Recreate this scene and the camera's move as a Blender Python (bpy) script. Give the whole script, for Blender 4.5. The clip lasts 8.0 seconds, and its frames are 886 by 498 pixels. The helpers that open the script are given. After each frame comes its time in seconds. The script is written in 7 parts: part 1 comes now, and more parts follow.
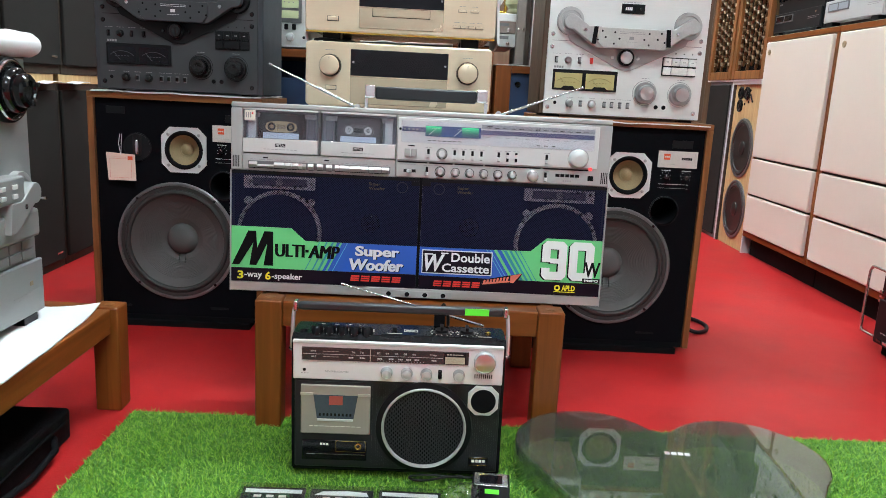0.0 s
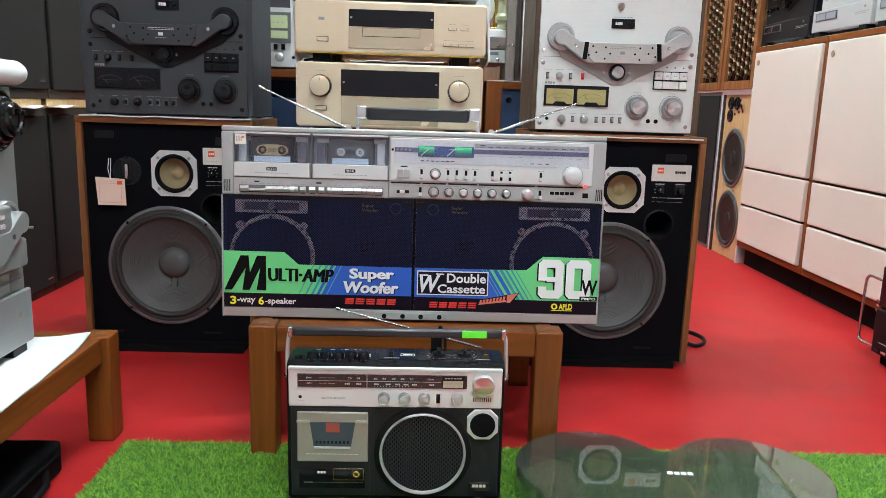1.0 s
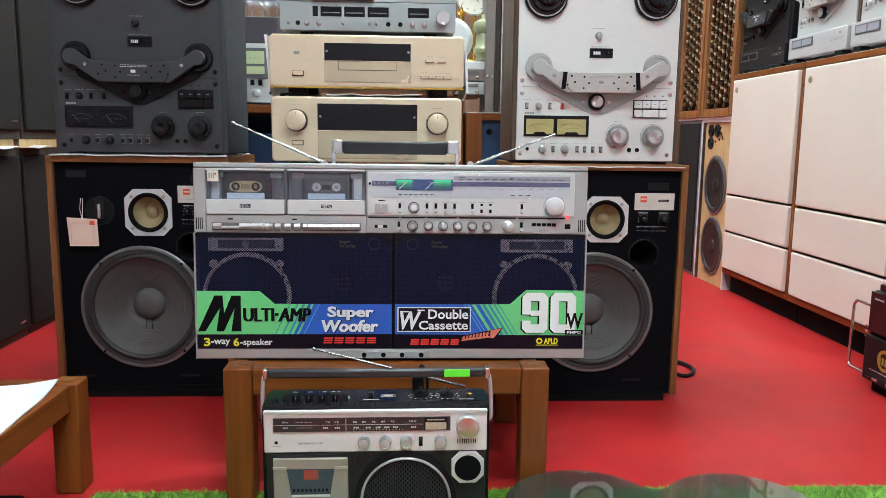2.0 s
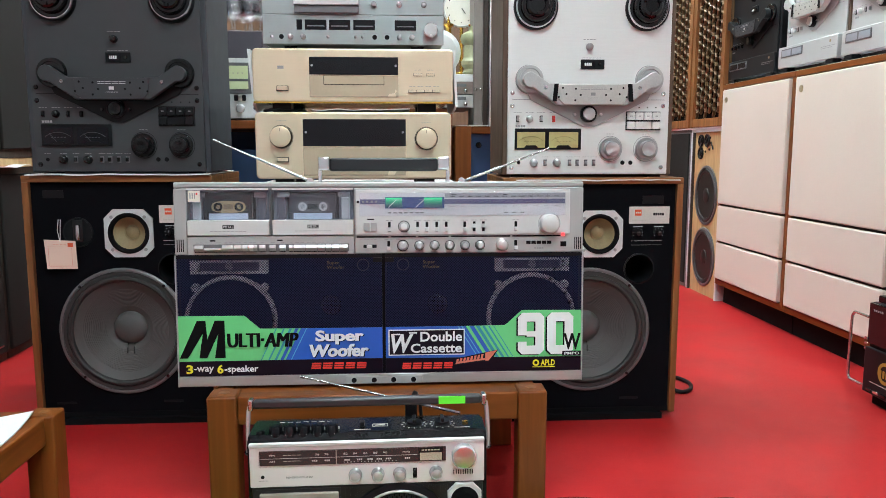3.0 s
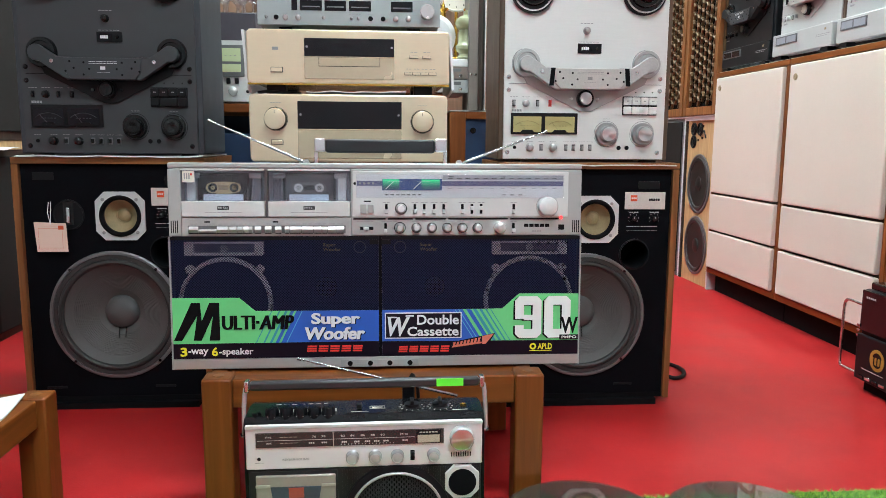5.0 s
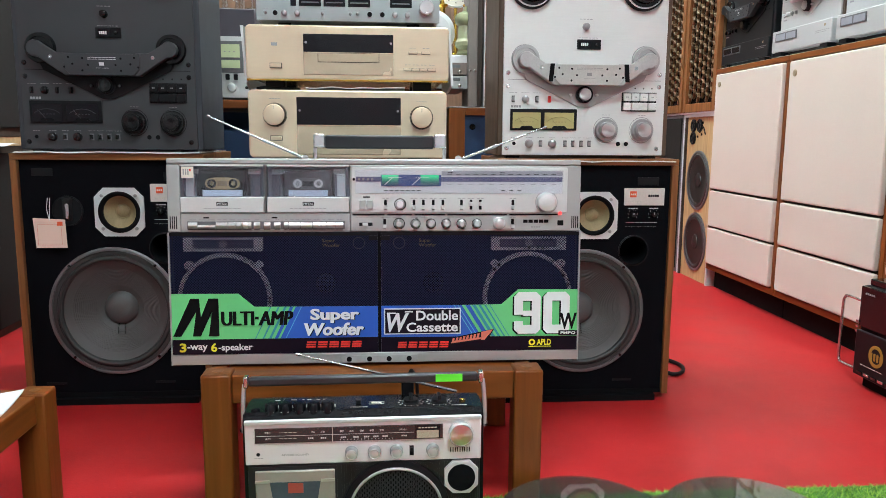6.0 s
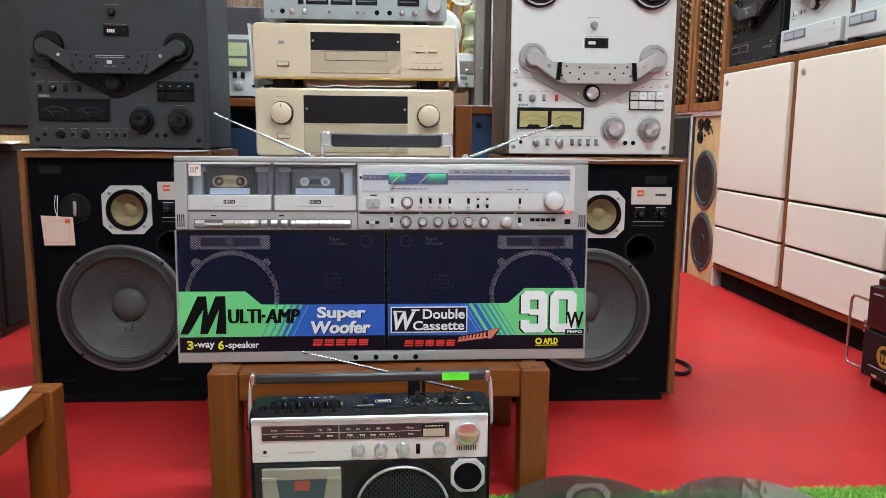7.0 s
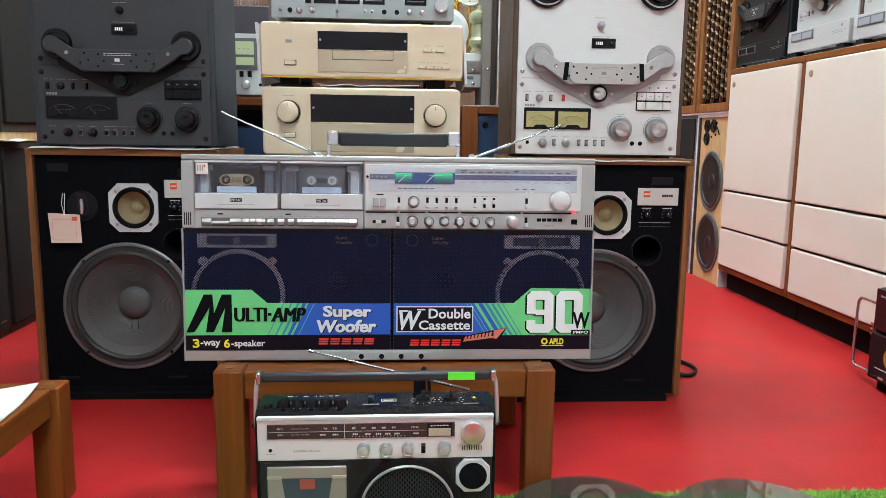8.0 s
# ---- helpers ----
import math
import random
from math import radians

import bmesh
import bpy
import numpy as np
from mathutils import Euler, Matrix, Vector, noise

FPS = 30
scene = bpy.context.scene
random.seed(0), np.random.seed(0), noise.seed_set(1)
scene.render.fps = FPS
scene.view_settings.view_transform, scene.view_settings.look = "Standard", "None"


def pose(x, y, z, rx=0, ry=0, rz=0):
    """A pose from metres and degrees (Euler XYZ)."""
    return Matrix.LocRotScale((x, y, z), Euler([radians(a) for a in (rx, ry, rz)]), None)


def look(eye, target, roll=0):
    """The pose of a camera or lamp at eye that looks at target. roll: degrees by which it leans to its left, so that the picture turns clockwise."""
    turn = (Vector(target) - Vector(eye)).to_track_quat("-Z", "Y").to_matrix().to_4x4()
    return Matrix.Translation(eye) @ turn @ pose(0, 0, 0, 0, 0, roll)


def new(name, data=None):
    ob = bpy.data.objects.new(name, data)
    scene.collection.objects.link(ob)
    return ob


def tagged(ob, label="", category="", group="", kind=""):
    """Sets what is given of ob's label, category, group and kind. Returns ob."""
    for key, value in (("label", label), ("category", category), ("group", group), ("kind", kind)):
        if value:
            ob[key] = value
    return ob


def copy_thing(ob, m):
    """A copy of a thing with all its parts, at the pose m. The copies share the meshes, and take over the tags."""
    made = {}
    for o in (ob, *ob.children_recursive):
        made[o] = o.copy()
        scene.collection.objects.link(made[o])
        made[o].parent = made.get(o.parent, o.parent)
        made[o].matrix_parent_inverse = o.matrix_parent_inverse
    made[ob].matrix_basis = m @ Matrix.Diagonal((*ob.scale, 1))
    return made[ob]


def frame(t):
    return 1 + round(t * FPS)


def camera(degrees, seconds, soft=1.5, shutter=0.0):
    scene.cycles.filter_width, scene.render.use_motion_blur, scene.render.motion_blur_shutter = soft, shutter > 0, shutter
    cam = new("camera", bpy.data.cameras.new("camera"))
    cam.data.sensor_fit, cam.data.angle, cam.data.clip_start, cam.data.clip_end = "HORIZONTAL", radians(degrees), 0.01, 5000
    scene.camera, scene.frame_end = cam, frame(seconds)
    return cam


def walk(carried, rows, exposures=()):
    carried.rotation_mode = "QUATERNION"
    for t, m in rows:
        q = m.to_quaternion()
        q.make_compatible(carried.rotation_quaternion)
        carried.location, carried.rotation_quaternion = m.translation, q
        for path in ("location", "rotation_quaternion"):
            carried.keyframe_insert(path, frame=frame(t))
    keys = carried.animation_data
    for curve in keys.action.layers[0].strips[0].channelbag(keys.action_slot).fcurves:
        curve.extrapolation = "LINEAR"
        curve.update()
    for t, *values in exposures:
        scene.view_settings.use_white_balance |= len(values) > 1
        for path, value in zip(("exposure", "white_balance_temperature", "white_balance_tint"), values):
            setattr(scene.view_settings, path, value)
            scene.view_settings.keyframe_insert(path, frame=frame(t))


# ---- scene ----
cam = camera(60.9, 8.0, soft=0.8)
PATH = [
    (0, (0.022, 0.182, 0.684), (0.061, 2.139, 0.272), 2.9),
    (0.5, (0.019, 0.18, 0.69), (0.062, 2.139, 0.289), 2.4),
    (1, (0.018, 0.201, 0.696), (0.074, 2.164, 0.318), 1.8),
    (1.5, (0.028, 0.227, 0.696), (0.098, 2.195, 0.346), 1.0),
    (1.7, (0.031, 0.23, 0.693), (0.109, 2.202, 0.369), 0.9),
    (3, (0.027, 0.294, 0.702), (0.149, 2.273, 0.439), 0.0),
    (3.5, (0.02, 0.301, 0.695), (0.151, 2.279, 0.434), 0.2),
    (4, (0.013, 0.306, 0.69), (0.153, 2.283, 0.418), 0.4),
    (4.5, (0.013, 0.304, 0.688), (0.16, 2.278, 0.406), 0.4),
    (6, (0.014, 0.303, 0.685), (0.165, 2.275, 0.388), 0.4),
    (6.5, (0.013, 0.304, 0.684), (0.155, 2.276, 0.385), 0.4),
    (7, (0.012, 0.304, 0.684), (0.148, 2.277, 0.384), 0.5),
    (7.5, (0.01, 0.304, 0.684), (0.141, 2.277, 0.384), 0.7),
    (8, (0.009, 0.305, 0.683), (0.133, 2.279, 0.383), 0.8),
]
walk(cam, [(t, look(eye, target, roll)) for t, eye, target, roll in PATH])

# ---- light ----
world = bpy.data.worlds.new("world")
scene.world = world
world.use_nodes = True
world.node_tree.nodes["Background"].inputs[0].default_value = (0.85, 0.95, 1.0, 1)
world.node_tree.nodes["Background"].inputs[1].default_value = 0.05
TUBE_POWER = 95.0


# ---- materials ----
def mat(name, color, rough=0.5, metal=0.0, vary=0.12, scale=18.0, bump=0.0, fine=240.0, stretch=(1, 1, 1), coat=0.0, ior=1.5):
    """A surface with colour drift at a large and a small scale, uneven gloss and fine relief."""
    m = bpy.data.materials.new(name)
    m.use_nodes = True
    nt = m.node_tree
    b = nt.nodes["Principled BSDF"]
    tc = nt.nodes.new("ShaderNodeTexCoord")
    mp = nt.nodes.new("ShaderNodeMapping")
    mp.inputs["Scale"].default_value = stretch
    nt.links.new(tc.outputs["Object"], mp.inputs["Vector"])
    n1 = nt.nodes.new("ShaderNodeTexNoise")
    n1.inputs["Scale"].default_value, n1.inputs["Detail"].default_value = scale, 4
    n2 = nt.nodes.new("ShaderNodeTexNoise")
    n2.inputs["Scale"].default_value, n2.inputs["Detail"].default_value = fine, 3
    for n in (n1, n2):
        nt.links.new(mp.outputs[0], n.inputs["Vector"])
    mix = nt.nodes.new("ShaderNodeMath")
    mix.operation = "MULTIPLY_ADD"
    mix.inputs[1].default_value = 0.45
    nt.links.new(n2.outputs["Fac"], mix.inputs[0])
    half = nt.nodes.new("ShaderNodeMath")
    half.operation = "MULTIPLY"
    half.inputs[1].default_value = 0.55
    nt.links.new(n1.outputs["Fac"], half.inputs[0])
    nt.links.new(half.outputs[0], mix.inputs[2])
    ramp = nt.nodes.new("ShaderNodeValToRGB")
    e = ramp.color_ramp.elements
    e[0].position, e[1].position = 0.3, 0.7
    e[0].color = (*[c * (1 - vary) for c in color], 1)
    e[1].color = (*[min(1, c * (1 + vary)) for c in color], 1)
    nt.links.new(mix.outputs[0], ramp.inputs[0])
    nt.links.new(ramp.outputs[0], b.inputs["Base Color"])
    rr = nt.nodes.new("ShaderNodeMapRange")
    rr.inputs["To Min"].default_value, rr.inputs["To Max"].default_value = max(0.02, rough * 0.85), min(1, rough * 1.15)
    nt.links.new(n1.outputs["Fac"], rr.inputs["Value"])
    nt.links.new(rr.outputs[0], b.inputs["Roughness"])
    b.inputs["Metallic"].default_value = metal
    b.inputs["Coat Weight"].default_value = coat
    b.inputs["Coat Roughness"].default_value = 0.12
    b.inputs["IOR"].default_value = ior
    if bump:
        bp = nt.nodes.new("ShaderNodeBump")
        bp.inputs["Strength"].default_value, bp.inputs["Distance"].default_value = bump, 0.001
        nt.links.new(n2.outputs["Fac"], bp.inputs["Height"])
        nt.links.new(bp.outputs[0], b.inputs["Normal"])
    return m


def wood(name, dark, light, rough=0.4, axis=2, ring=9.0, coat=0.04):
    """Varnished wood with grain along one axis."""
    m = mat(name, light, rough, coat=coat, bump=0.15, ior=1.38)
    nt = m.node_tree
    b = nt.nodes["Principled BSDF"]
    tc = nt.nodes.new("ShaderNodeTexCoord")
    mp = nt.nodes.new("ShaderNodeMapping")
    s = [ring, ring, ring]
    s[axis] = ring * 0.06
    mp.inputs["Scale"].default_value = s
    nt.links.new(tc.outputs["Object"], mp.inputs["Vector"])
    n = nt.nodes.new("ShaderNodeTexNoise")
    n.inputs["Scale"].default_value, n.inputs["Detail"].default_value, n.inputs["Distortion"].default_value = 6, 8, 1.2
    nt.links.new(mp.outputs[0], n.inputs["Vector"])
    info = nt.nodes.new("ShaderNodeObjectInfo")
    add = nt.nodes.new("ShaderNodeMath")
    add.operation = "MULTIPLY_ADD"
    add.inputs[1].default_value = 0.10
    nt.links.new(info.outputs["Random"], add.inputs[0])
    nt.links.new(n.outputs["Fac"], add.inputs[2])
    r = nt.nodes.new("ShaderNodeValToRGB")
    r.color_ramp.elements[0].position, r.color_ramp.elements[1].position = 0.35, 0.75
    r.color_ramp.elements[0].color, r.color_ramp.elements[1].color = (*dark, 1), (*light, 1)
    nt.links.new(add.outputs[0], r.inputs[0])
    nt.links.new(r.outputs[0], b.inputs["Base Color"])
    return m


def clear(name, color, rough=0.03, ior=1.49, haze=0.0):
    """Clear or smoked plastic: part see-through tint, part mirror gloss."""
    m = bpy.data.materials.new(name)
    m.use_nodes = True
    nt = m.node_tree
    nt.nodes.remove(nt.nodes["Principled BSDF"])
    t = nt.nodes.new("ShaderNodeBsdfTransparent")
    t.inputs[0].default_value = (*color, 1)
    g = nt.nodes.new("ShaderNodeBsdfGlossy")
    g.inputs["Roughness"].default_value = rough
    f = nt.nodes.new("ShaderNodeLayerWeight")
    f.inputs[0].default_value = 0.5
    pw = nt.nodes.new("ShaderNodeMath")
    pw.operation, pw.inputs[1].default_value = "POWER", 4.0
    nt.links.new(f.outputs["Facing"], pw.inputs[0])
    base = ((ior - 1) / (ior + 1)) ** 2 * 1.6
    sc = nt.nodes.new("ShaderNodeMath")
    sc.operation, sc.inputs[1].default_value, sc.inputs[2].default_value = "MULTIPLY_ADD", 1 - base, base
    nt.links.new(pw.outputs[0], sc.inputs[0])
    mx = nt.nodes.new("ShaderNodeMixShader")
    nt.links.new(sc.outputs[0], mx.inputs[0])
    nt.links.new(t.outputs[0], mx.inputs[1])
    nt.links.new(g.outputs[0], mx.inputs[2])
    last = mx
    if haze:
        # a thin grey diffuse veil, uneven by noise, mixed over the clear plastic
        d = nt.nodes.new("ShaderNodeBsdfDiffuse")
        d.inputs[0].default_value = (0.41, 0.42, 0.39, 1)
        last = nt.nodes.new("ShaderNodeMixShader")
        tc = nt.nodes.new("ShaderNodeTexCoord")
        n = nt.nodes.new("ShaderNodeTexNoise")
        n.inputs["Scale"].default_value, n.inputs["Detail"].default_value = 9.0, 8
        nt.links.new(tc.outputs["Object"], n.inputs["Vector"])
        k = nt.nodes.new("ShaderNodeMapRange")
        k.inputs["To Min"].default_value, k.inputs["To Max"].default_value = haze * 0.5, haze * 1.5
        nt.links.new(n.outputs["Fac"], k.inputs["Value"])
        nt.links.new(k.outputs[0], last.inputs[0])
        nt.links.new(mx.outputs[0], last.inputs[1])
        nt.links.new(d.outputs[0], last.inputs[2])
    nt.links.new(last.outputs[0], nt.nodes["Material Output"].inputs[0])
    return m


def glow(name, color, strength):
    m = bpy.data.materials.new(name)
    m.use_nodes = True
    nt = m.node_tree
    b = nt.nodes["Principled BSDF"]
    b.inputs["Base Color"].default_value = (*color, 1)
    b.inputs["Emission Color"].default_value = (*color, 1)
    b.inputs["Emission Strength"].default_value = strength
    return m


def perforated(name, color, pitch, hole=0.33, rough=0.45, metal=0.6):
    """Punched sheet: a staggered grid of real see-through holes."""
    m = mat(name, color, rough, metal, ior=1.25)
    nt = m.node_tree
    out, b = nt.nodes["Material Output"], nt.nodes["Principled BSDF"]
    tc = nt.nodes.new("ShaderNodeTexCoord")
    mp = nt.nodes.new("ShaderNodeMapping")
    mp.inputs["Scale"].default_value = (1 / pitch, 0.0, 1 / pitch)
    mp.inputs["Rotation"].default_value = (0, radians(45), 0)
    nt.links.new(tc.outputs["Object"], mp.inputs["Vector"])
    v = nt.nodes.new("ShaderNodeTexVoronoi")
    v.inputs["Scale"].default_value, v.inputs["Randomness"].default_value = 1.0, 0.0
    nt.links.new(mp.outputs[0], v.inputs["Vector"])
    lt = nt.nodes.new("ShaderNodeMath")
    lt.operation = "LESS_THAN"
    lt.inputs[1].default_value = hole
    nt.links.new(v.outputs["Distance"], lt.inputs[0])
    t = nt.nodes.new("ShaderNodeBsdfTransparent")
    mx = nt.nodes.new("ShaderNodeMixShader")
    nt.links.new(lt.outputs[0], mx.inputs[0])
    nt.links.new(b.outputs[0], mx.inputs[1])
    nt.links.new(t.outputs[0], mx.inputs[2])
    nt.links.new(mx.outputs[0], out.inputs[0])
    return m


RED_FLOOR = mat("red_floor", (0.405, 0.0160, 0.0175), 0.44, vary=0.26, scale=5, bump=0.35, fine=300, ior=1.30)
nt = RED_FLOOR.node_tree
bsdf = nt.nodes["Principled BSDF"]
old = bsdf.inputs["Base Color"].links[0].from_socket
tc = nt.nodes.new("ShaderNodeTexCoord")
scuff = nt.nodes.new("ShaderNodeTexNoise")
scuff.inputs["Scale"].default_value, scuff.inputs["Detail"].default_value, scuff.inputs["Roughness"].default_value = 6.0, 10, 0.72
dust = nt.nodes.new("ShaderNodeTexVoronoi")
dust.inputs["Scale"].default_value = 26
for n in (scuff, dust):
    nt.links.new(tc.outputs["Object"], n.inputs["Vector"])
sr = nt.nodes.new("ShaderNodeMapRange")
for k, v in (("From Min", 0.46), ("From Max", 0.72), ("To Min", 0.0), ("To Max", 0.42)):
    sr.inputs[k].default_value = v
nt.links.new(scuff.outputs["Fac"], sr.inputs["Value"])
mix1 = nt.nodes.new("ShaderNodeMixRGB")
mix1.inputs[2].default_value = (0.50, 0.045, 0.040, 1)
nt.links.new(sr.outputs[0], mix1.inputs[0])
nt.links.new(old, mix1.inputs[1])
speck = nt.nodes.new("ShaderNodeMapRange")
for k, v in (("From Min", 0.05), ("From Max", 0.02), ("To Min", 0.0), ("To Max", 0.45)):
    speck.inputs[k].default_value = v
nt.links.new(dust.outputs["Distance"], speck.inputs["Value"])
mix2 = nt.nodes.new("ShaderNodeMixRGB")
mix2.inputs[2].default_value = (0.60, 0.30, 0.27, 1)
nt.links.new(speck.outputs[0], mix2.inputs[0])
nt.links.new(mix1.outputs[0], mix2.inputs[1])
nt.links.new(mix2.outputs[0], bsdf.inputs["Base Color"])
WALL = mat("wall_paint", (0.46, 0.47, 0.48), 0.7, vary=0.06, scale=3, bump=0.1)
WALL_DARK = wood("panelled_wall", (0.10, 0.055, 0.03), (0.17, 0.10, 0.06), 0.5, ring=4)
CEILING = mat("ceiling_paint", (0.78, 0.77, 0.74), 0.8, vary=0.03, scale=3)
TUBE = glow("lamp_diffuser", (0.80, 0.965, 1.0), TUBE_POWER)
SILVER = mat("silver_plastic", (0.42, 0.425, 0.42), 0.42, 0.25, vary=0.04, fine=500, bump=0.03)
SILVER_LIGHT = mat("light_silver", (0.62, 0.625, 0.62), 0.4, 0.15, vary=0.03)
BRUSHED = mat("brushed_aluminium", (0.50, 0.50, 0.49), 0.36, 0.6, vary=0.05, fine=90, stretch=(1, 1, 14), bump=0.03)
DECK_SILVER = mat("deck_aluminium", (0.76, 0.765, 0.745), 0.42, 0.3, vary=0.03, fine=120, stretch=(1, 1, 12), bump=0.02)
AERIAL = mat("aerial_chrome", (0.33, 0.33, 0.34), 0.26, 0.9, vary=0.05)
CHROME = mat("chrome", (0.82, 0.82, 0.83), 0.10, 1.0, vary=0.03)
SPUN = mat("turned_aluminium", (0.66, 0.66, 0.66), 0.26, 0.55, vary=0.04)
SPUN_FACE = mat("spun_aluminium_face", (0.72, 0.72, 0.71), 0.30, 0.95, vary=0.03)
tangent = SPUN_FACE.node_tree.nodes.new("ShaderNodeTangent")
tangent.direction_type, tangent.axis = "RADIAL", "Y"
SPUN_FACE.node_tree.links.new(tangent.outputs[0], SPUN_FACE.node_tree.nodes["Principled BSDF"].inputs["Tangent"])
SPUN_FACE.node_tree.nodes["Principled BSDF"].inputs["Anisotropic"].default_value = 0.85
KNOB_SIDE = mat("knob_side_metal", (0.40, 0.40, 0.40), 0.30, 0.6, vary=0.05)
STEEL = mat("satin_steel", (0.62, 0.62, 0.62), 0.26, 0.95, vary=0.05)
GREY_METAL = mat("grey_metal", (0.16, 0.16, 0.165), 0.42, 0.5, vary=0.08)
BLACK = mat("black_plastic", (0.006, 0.0065, 0.008), 0.42, vary=0.2, bump=0.06, fine=500, ior=1.3)
BLACK_MATT = mat("matt_black", (0.004, 0.004, 0.005), 0.75, vary=0.25, bump=0.15, ior=1.2)
BLACK_GLOSS = mat("gloss_black", (0.006, 0.006, 0.007), 0.14, vary=0.1)
BLACK_DECK = mat("black_deck_paint", (0.046, 0.049, 0.053), 0.5, vary=0.08, bump=0.05, fine=600, ior=1.38)
BLACK_DECK_SIDE = mat("black_deck_case", (0.042, 0.046, 0.054), 0.55, vary=0.08, bump=0.1, fine=500, ior=1.38)
NAVY = mat("navy_inner", (0.003, 0.006, 0.022), 0.6, vary=0.2, ior=1.2)
NAVY_RING = mat("navy_ring", (0.028, 0.030, 0.050), 0.4)
GRILLE = perforated("navy_perforated_steel", (0.022, 0.029, 0.070), 0.0034, 0.40, 0.34, 0.5)
RING_CHROME = mat("bright_ring_metal", (0.90, 0.90, 0.92), 0.22, 0.25, vary=0.04)
HORN_GREY = mat("horn_throat_grey", (0.13, 0.13, 0.16), 0.3, 0.4, vary=0.3, scale=30)
KEY_METAL = mat("satin_key_metal", (0.64, 0.635, 0.63), 0.26, 0.35, vary=0.04)
GUIDE_GREY = mat("grey_guide_plastic", (0.11, 0.11, 0.13), 0.35)
SCALE_GLASS = clear("scale_glass_clear", (0.95, 0.955, 0.965), 0.04, ior=1.5)
RADIO_FRONT = mat("radio_front_plastic", (0.016, 0.017, 0.019), 0.4, vary=0.2, bump=0.08, fine=500, ior=1.4)
RADIO_KNOB = mat("satin_radio_knob", (0.60, 0.60, 0.60), 0.3, 0.5, vary=0.04)
RADIO_SHELL = mat("radio_shell_plastic", (0.006, 0.0065, 0.008), 0.24, vary=0.2, bump=0.04, fine=500, ior=1.3)
RADIO_GRILLE = perforated("radio_grille_plastic", (0.034, 0.035, 0.037), 0.0056, 0.40, 0.45, 0.0)
WALNUT = wood("walnut_veneer", (0.15, 0.055, 0.018), (0.30, 0.12, 0.04), 0.42, axis=2, ring=7)
WALNUT_X = wood("walnut_veneer_across", (0.15, 0.055, 0.018), (0.30, 0.12, 0.04), 0.42, axis=0, ring=7)
TEAK = wood("teak_varnished", (0.145, 0.038, 0.006), (0.232, 0.065, 0.011), 0.45, axis=2, ring=8)
TEAK_X = wood("teak_varnished_across", (0.145, 0.038, 0.006), (0.232, 0.065, 0.011), 0.45, axis=0, ring=8)
TEAK_Y = wood("teak_varnished_along", (0.145, 0.038, 0.006), (0.232, 0.065, 0.011), 0.45, axis=1, ring=8)
DECK_WOOD = wood("dark_deck_wood", (0.07, 0.042, 0.028), (0.13, 0.082, 0.055), 0.5, axis=2, ring=10, coat=0.0)
DARK_WOOD = wood("dark_cabinet_wood", (0.028, 0.019, 0.014), (0.055, 0.038, 0.028), 0.6, axis=2, ring=8, coat=0.0)
CLOTH_DARK = mat("dark_grille_cloth", (0.017, 0.0152, 0.014), 0.9, ior=1.3, vary=0.18, bump=0.4, fine=700)
BAFFLE = mat("black_baffle", (0.0032, 0.0034, 0.0050), 0.75, vary=0.25, scale=8, bump=0.2, fine=350, ior=1.15)
CONE = mat("paper_cone", (0.074, 0.070, 0.069), 0.6, vary=0.14, scale=14, bump=0.2, fine=500)
RUBBER = mat("rubber_surround", (0.028, 0.027, 0.027), 0.55, vary=0.15)
FRAME_GREY = mat("speaker_frame_metal", (0.17, 0.17, 0.175), 0.40, 0.5, vary=0.1)
DARK_CONE = mat("dark_cone", (0.016, 0.015, 0.015), 0.45, vary=0.2)
TAN_CONE = mat("tan_paper_cone", (0.27, 0.20, 0.105), 0.7, vary=0.15, scale=40)
PLATE = mat("pale_frame_plate", (0.70, 0.71, 0.72), 0.35, 0.3, vary=0.06)
PINK_DOOR = mat("pale_pink_laminate", (0.635, 0.545, 0.475), 0.5, vary=0.03, scale=4, ior=1.35)
GOLD = mat("champagne_aluminium", (0.78, 0.64, 0.46), 0.32, 0.35, vary=0.03, fine=150, stretch=(1, 1, 10), bump=0.02)
GOLD_DARK = mat("champagne_shade", (0.64, 0.525, 0.375), 0.26, 0.5, vary=0.05)
# Knob sides coloured dark to draw the shadow round each large knob
GOLD_SHADED = mat("shaded_gold_side", (0.10, 0.08, 0.06), 0.25, 0.8)
DULL_BRASS = mat("dull_brass", (0.34, 0.26, 0.16), 0.42, 0.5, vary=0.1)
BRASS = mat("polished_brass", (0.80, 0.50, 0.09), 0.2, 0.95, vary=0.08)
GREY_DECK = mat("grey_green_aluminium", (0.36, 0.40, 0.40), 0.40, 0.4, vary=0.04, fine=150, stretch=(1, 1, 10))
DISPLAY = mat("smoked_display", (0.006, 0.005, 0.008), 0.05, vary=0.05, ior=1.4)
WHITE = mat("white_print", (0.80, 0.80, 0.80), 0.5, vary=0.02)
GREY_PRINT = mat("grey_print", (0.30, 0.30, 0.30), 0.5, vary=0.03)
CREAM = mat("cream_card", (0.75, 0.70, 0.62), 0.6, vary=0.04)
PINK_CARD = mat("pink_card", (0.80, 0.58, 0.48), 0.65, vary=0.03)
RED_PRINT = mat("red_print", (0.72, 0.045, 0.035), 0.4, vary=0.05)
ORANGE_PRINT = mat("orange_print", (0.75, 0.10, 0.03), 0.4, vary=0.05)
SALMON = mat("salmon_print", (0.70, 0.18, 0.12), 0.4, vary=0.05)
YELLOW = mat("yellow_print", (0.85, 0.75, 0.04), 0.4, vary=0.03)
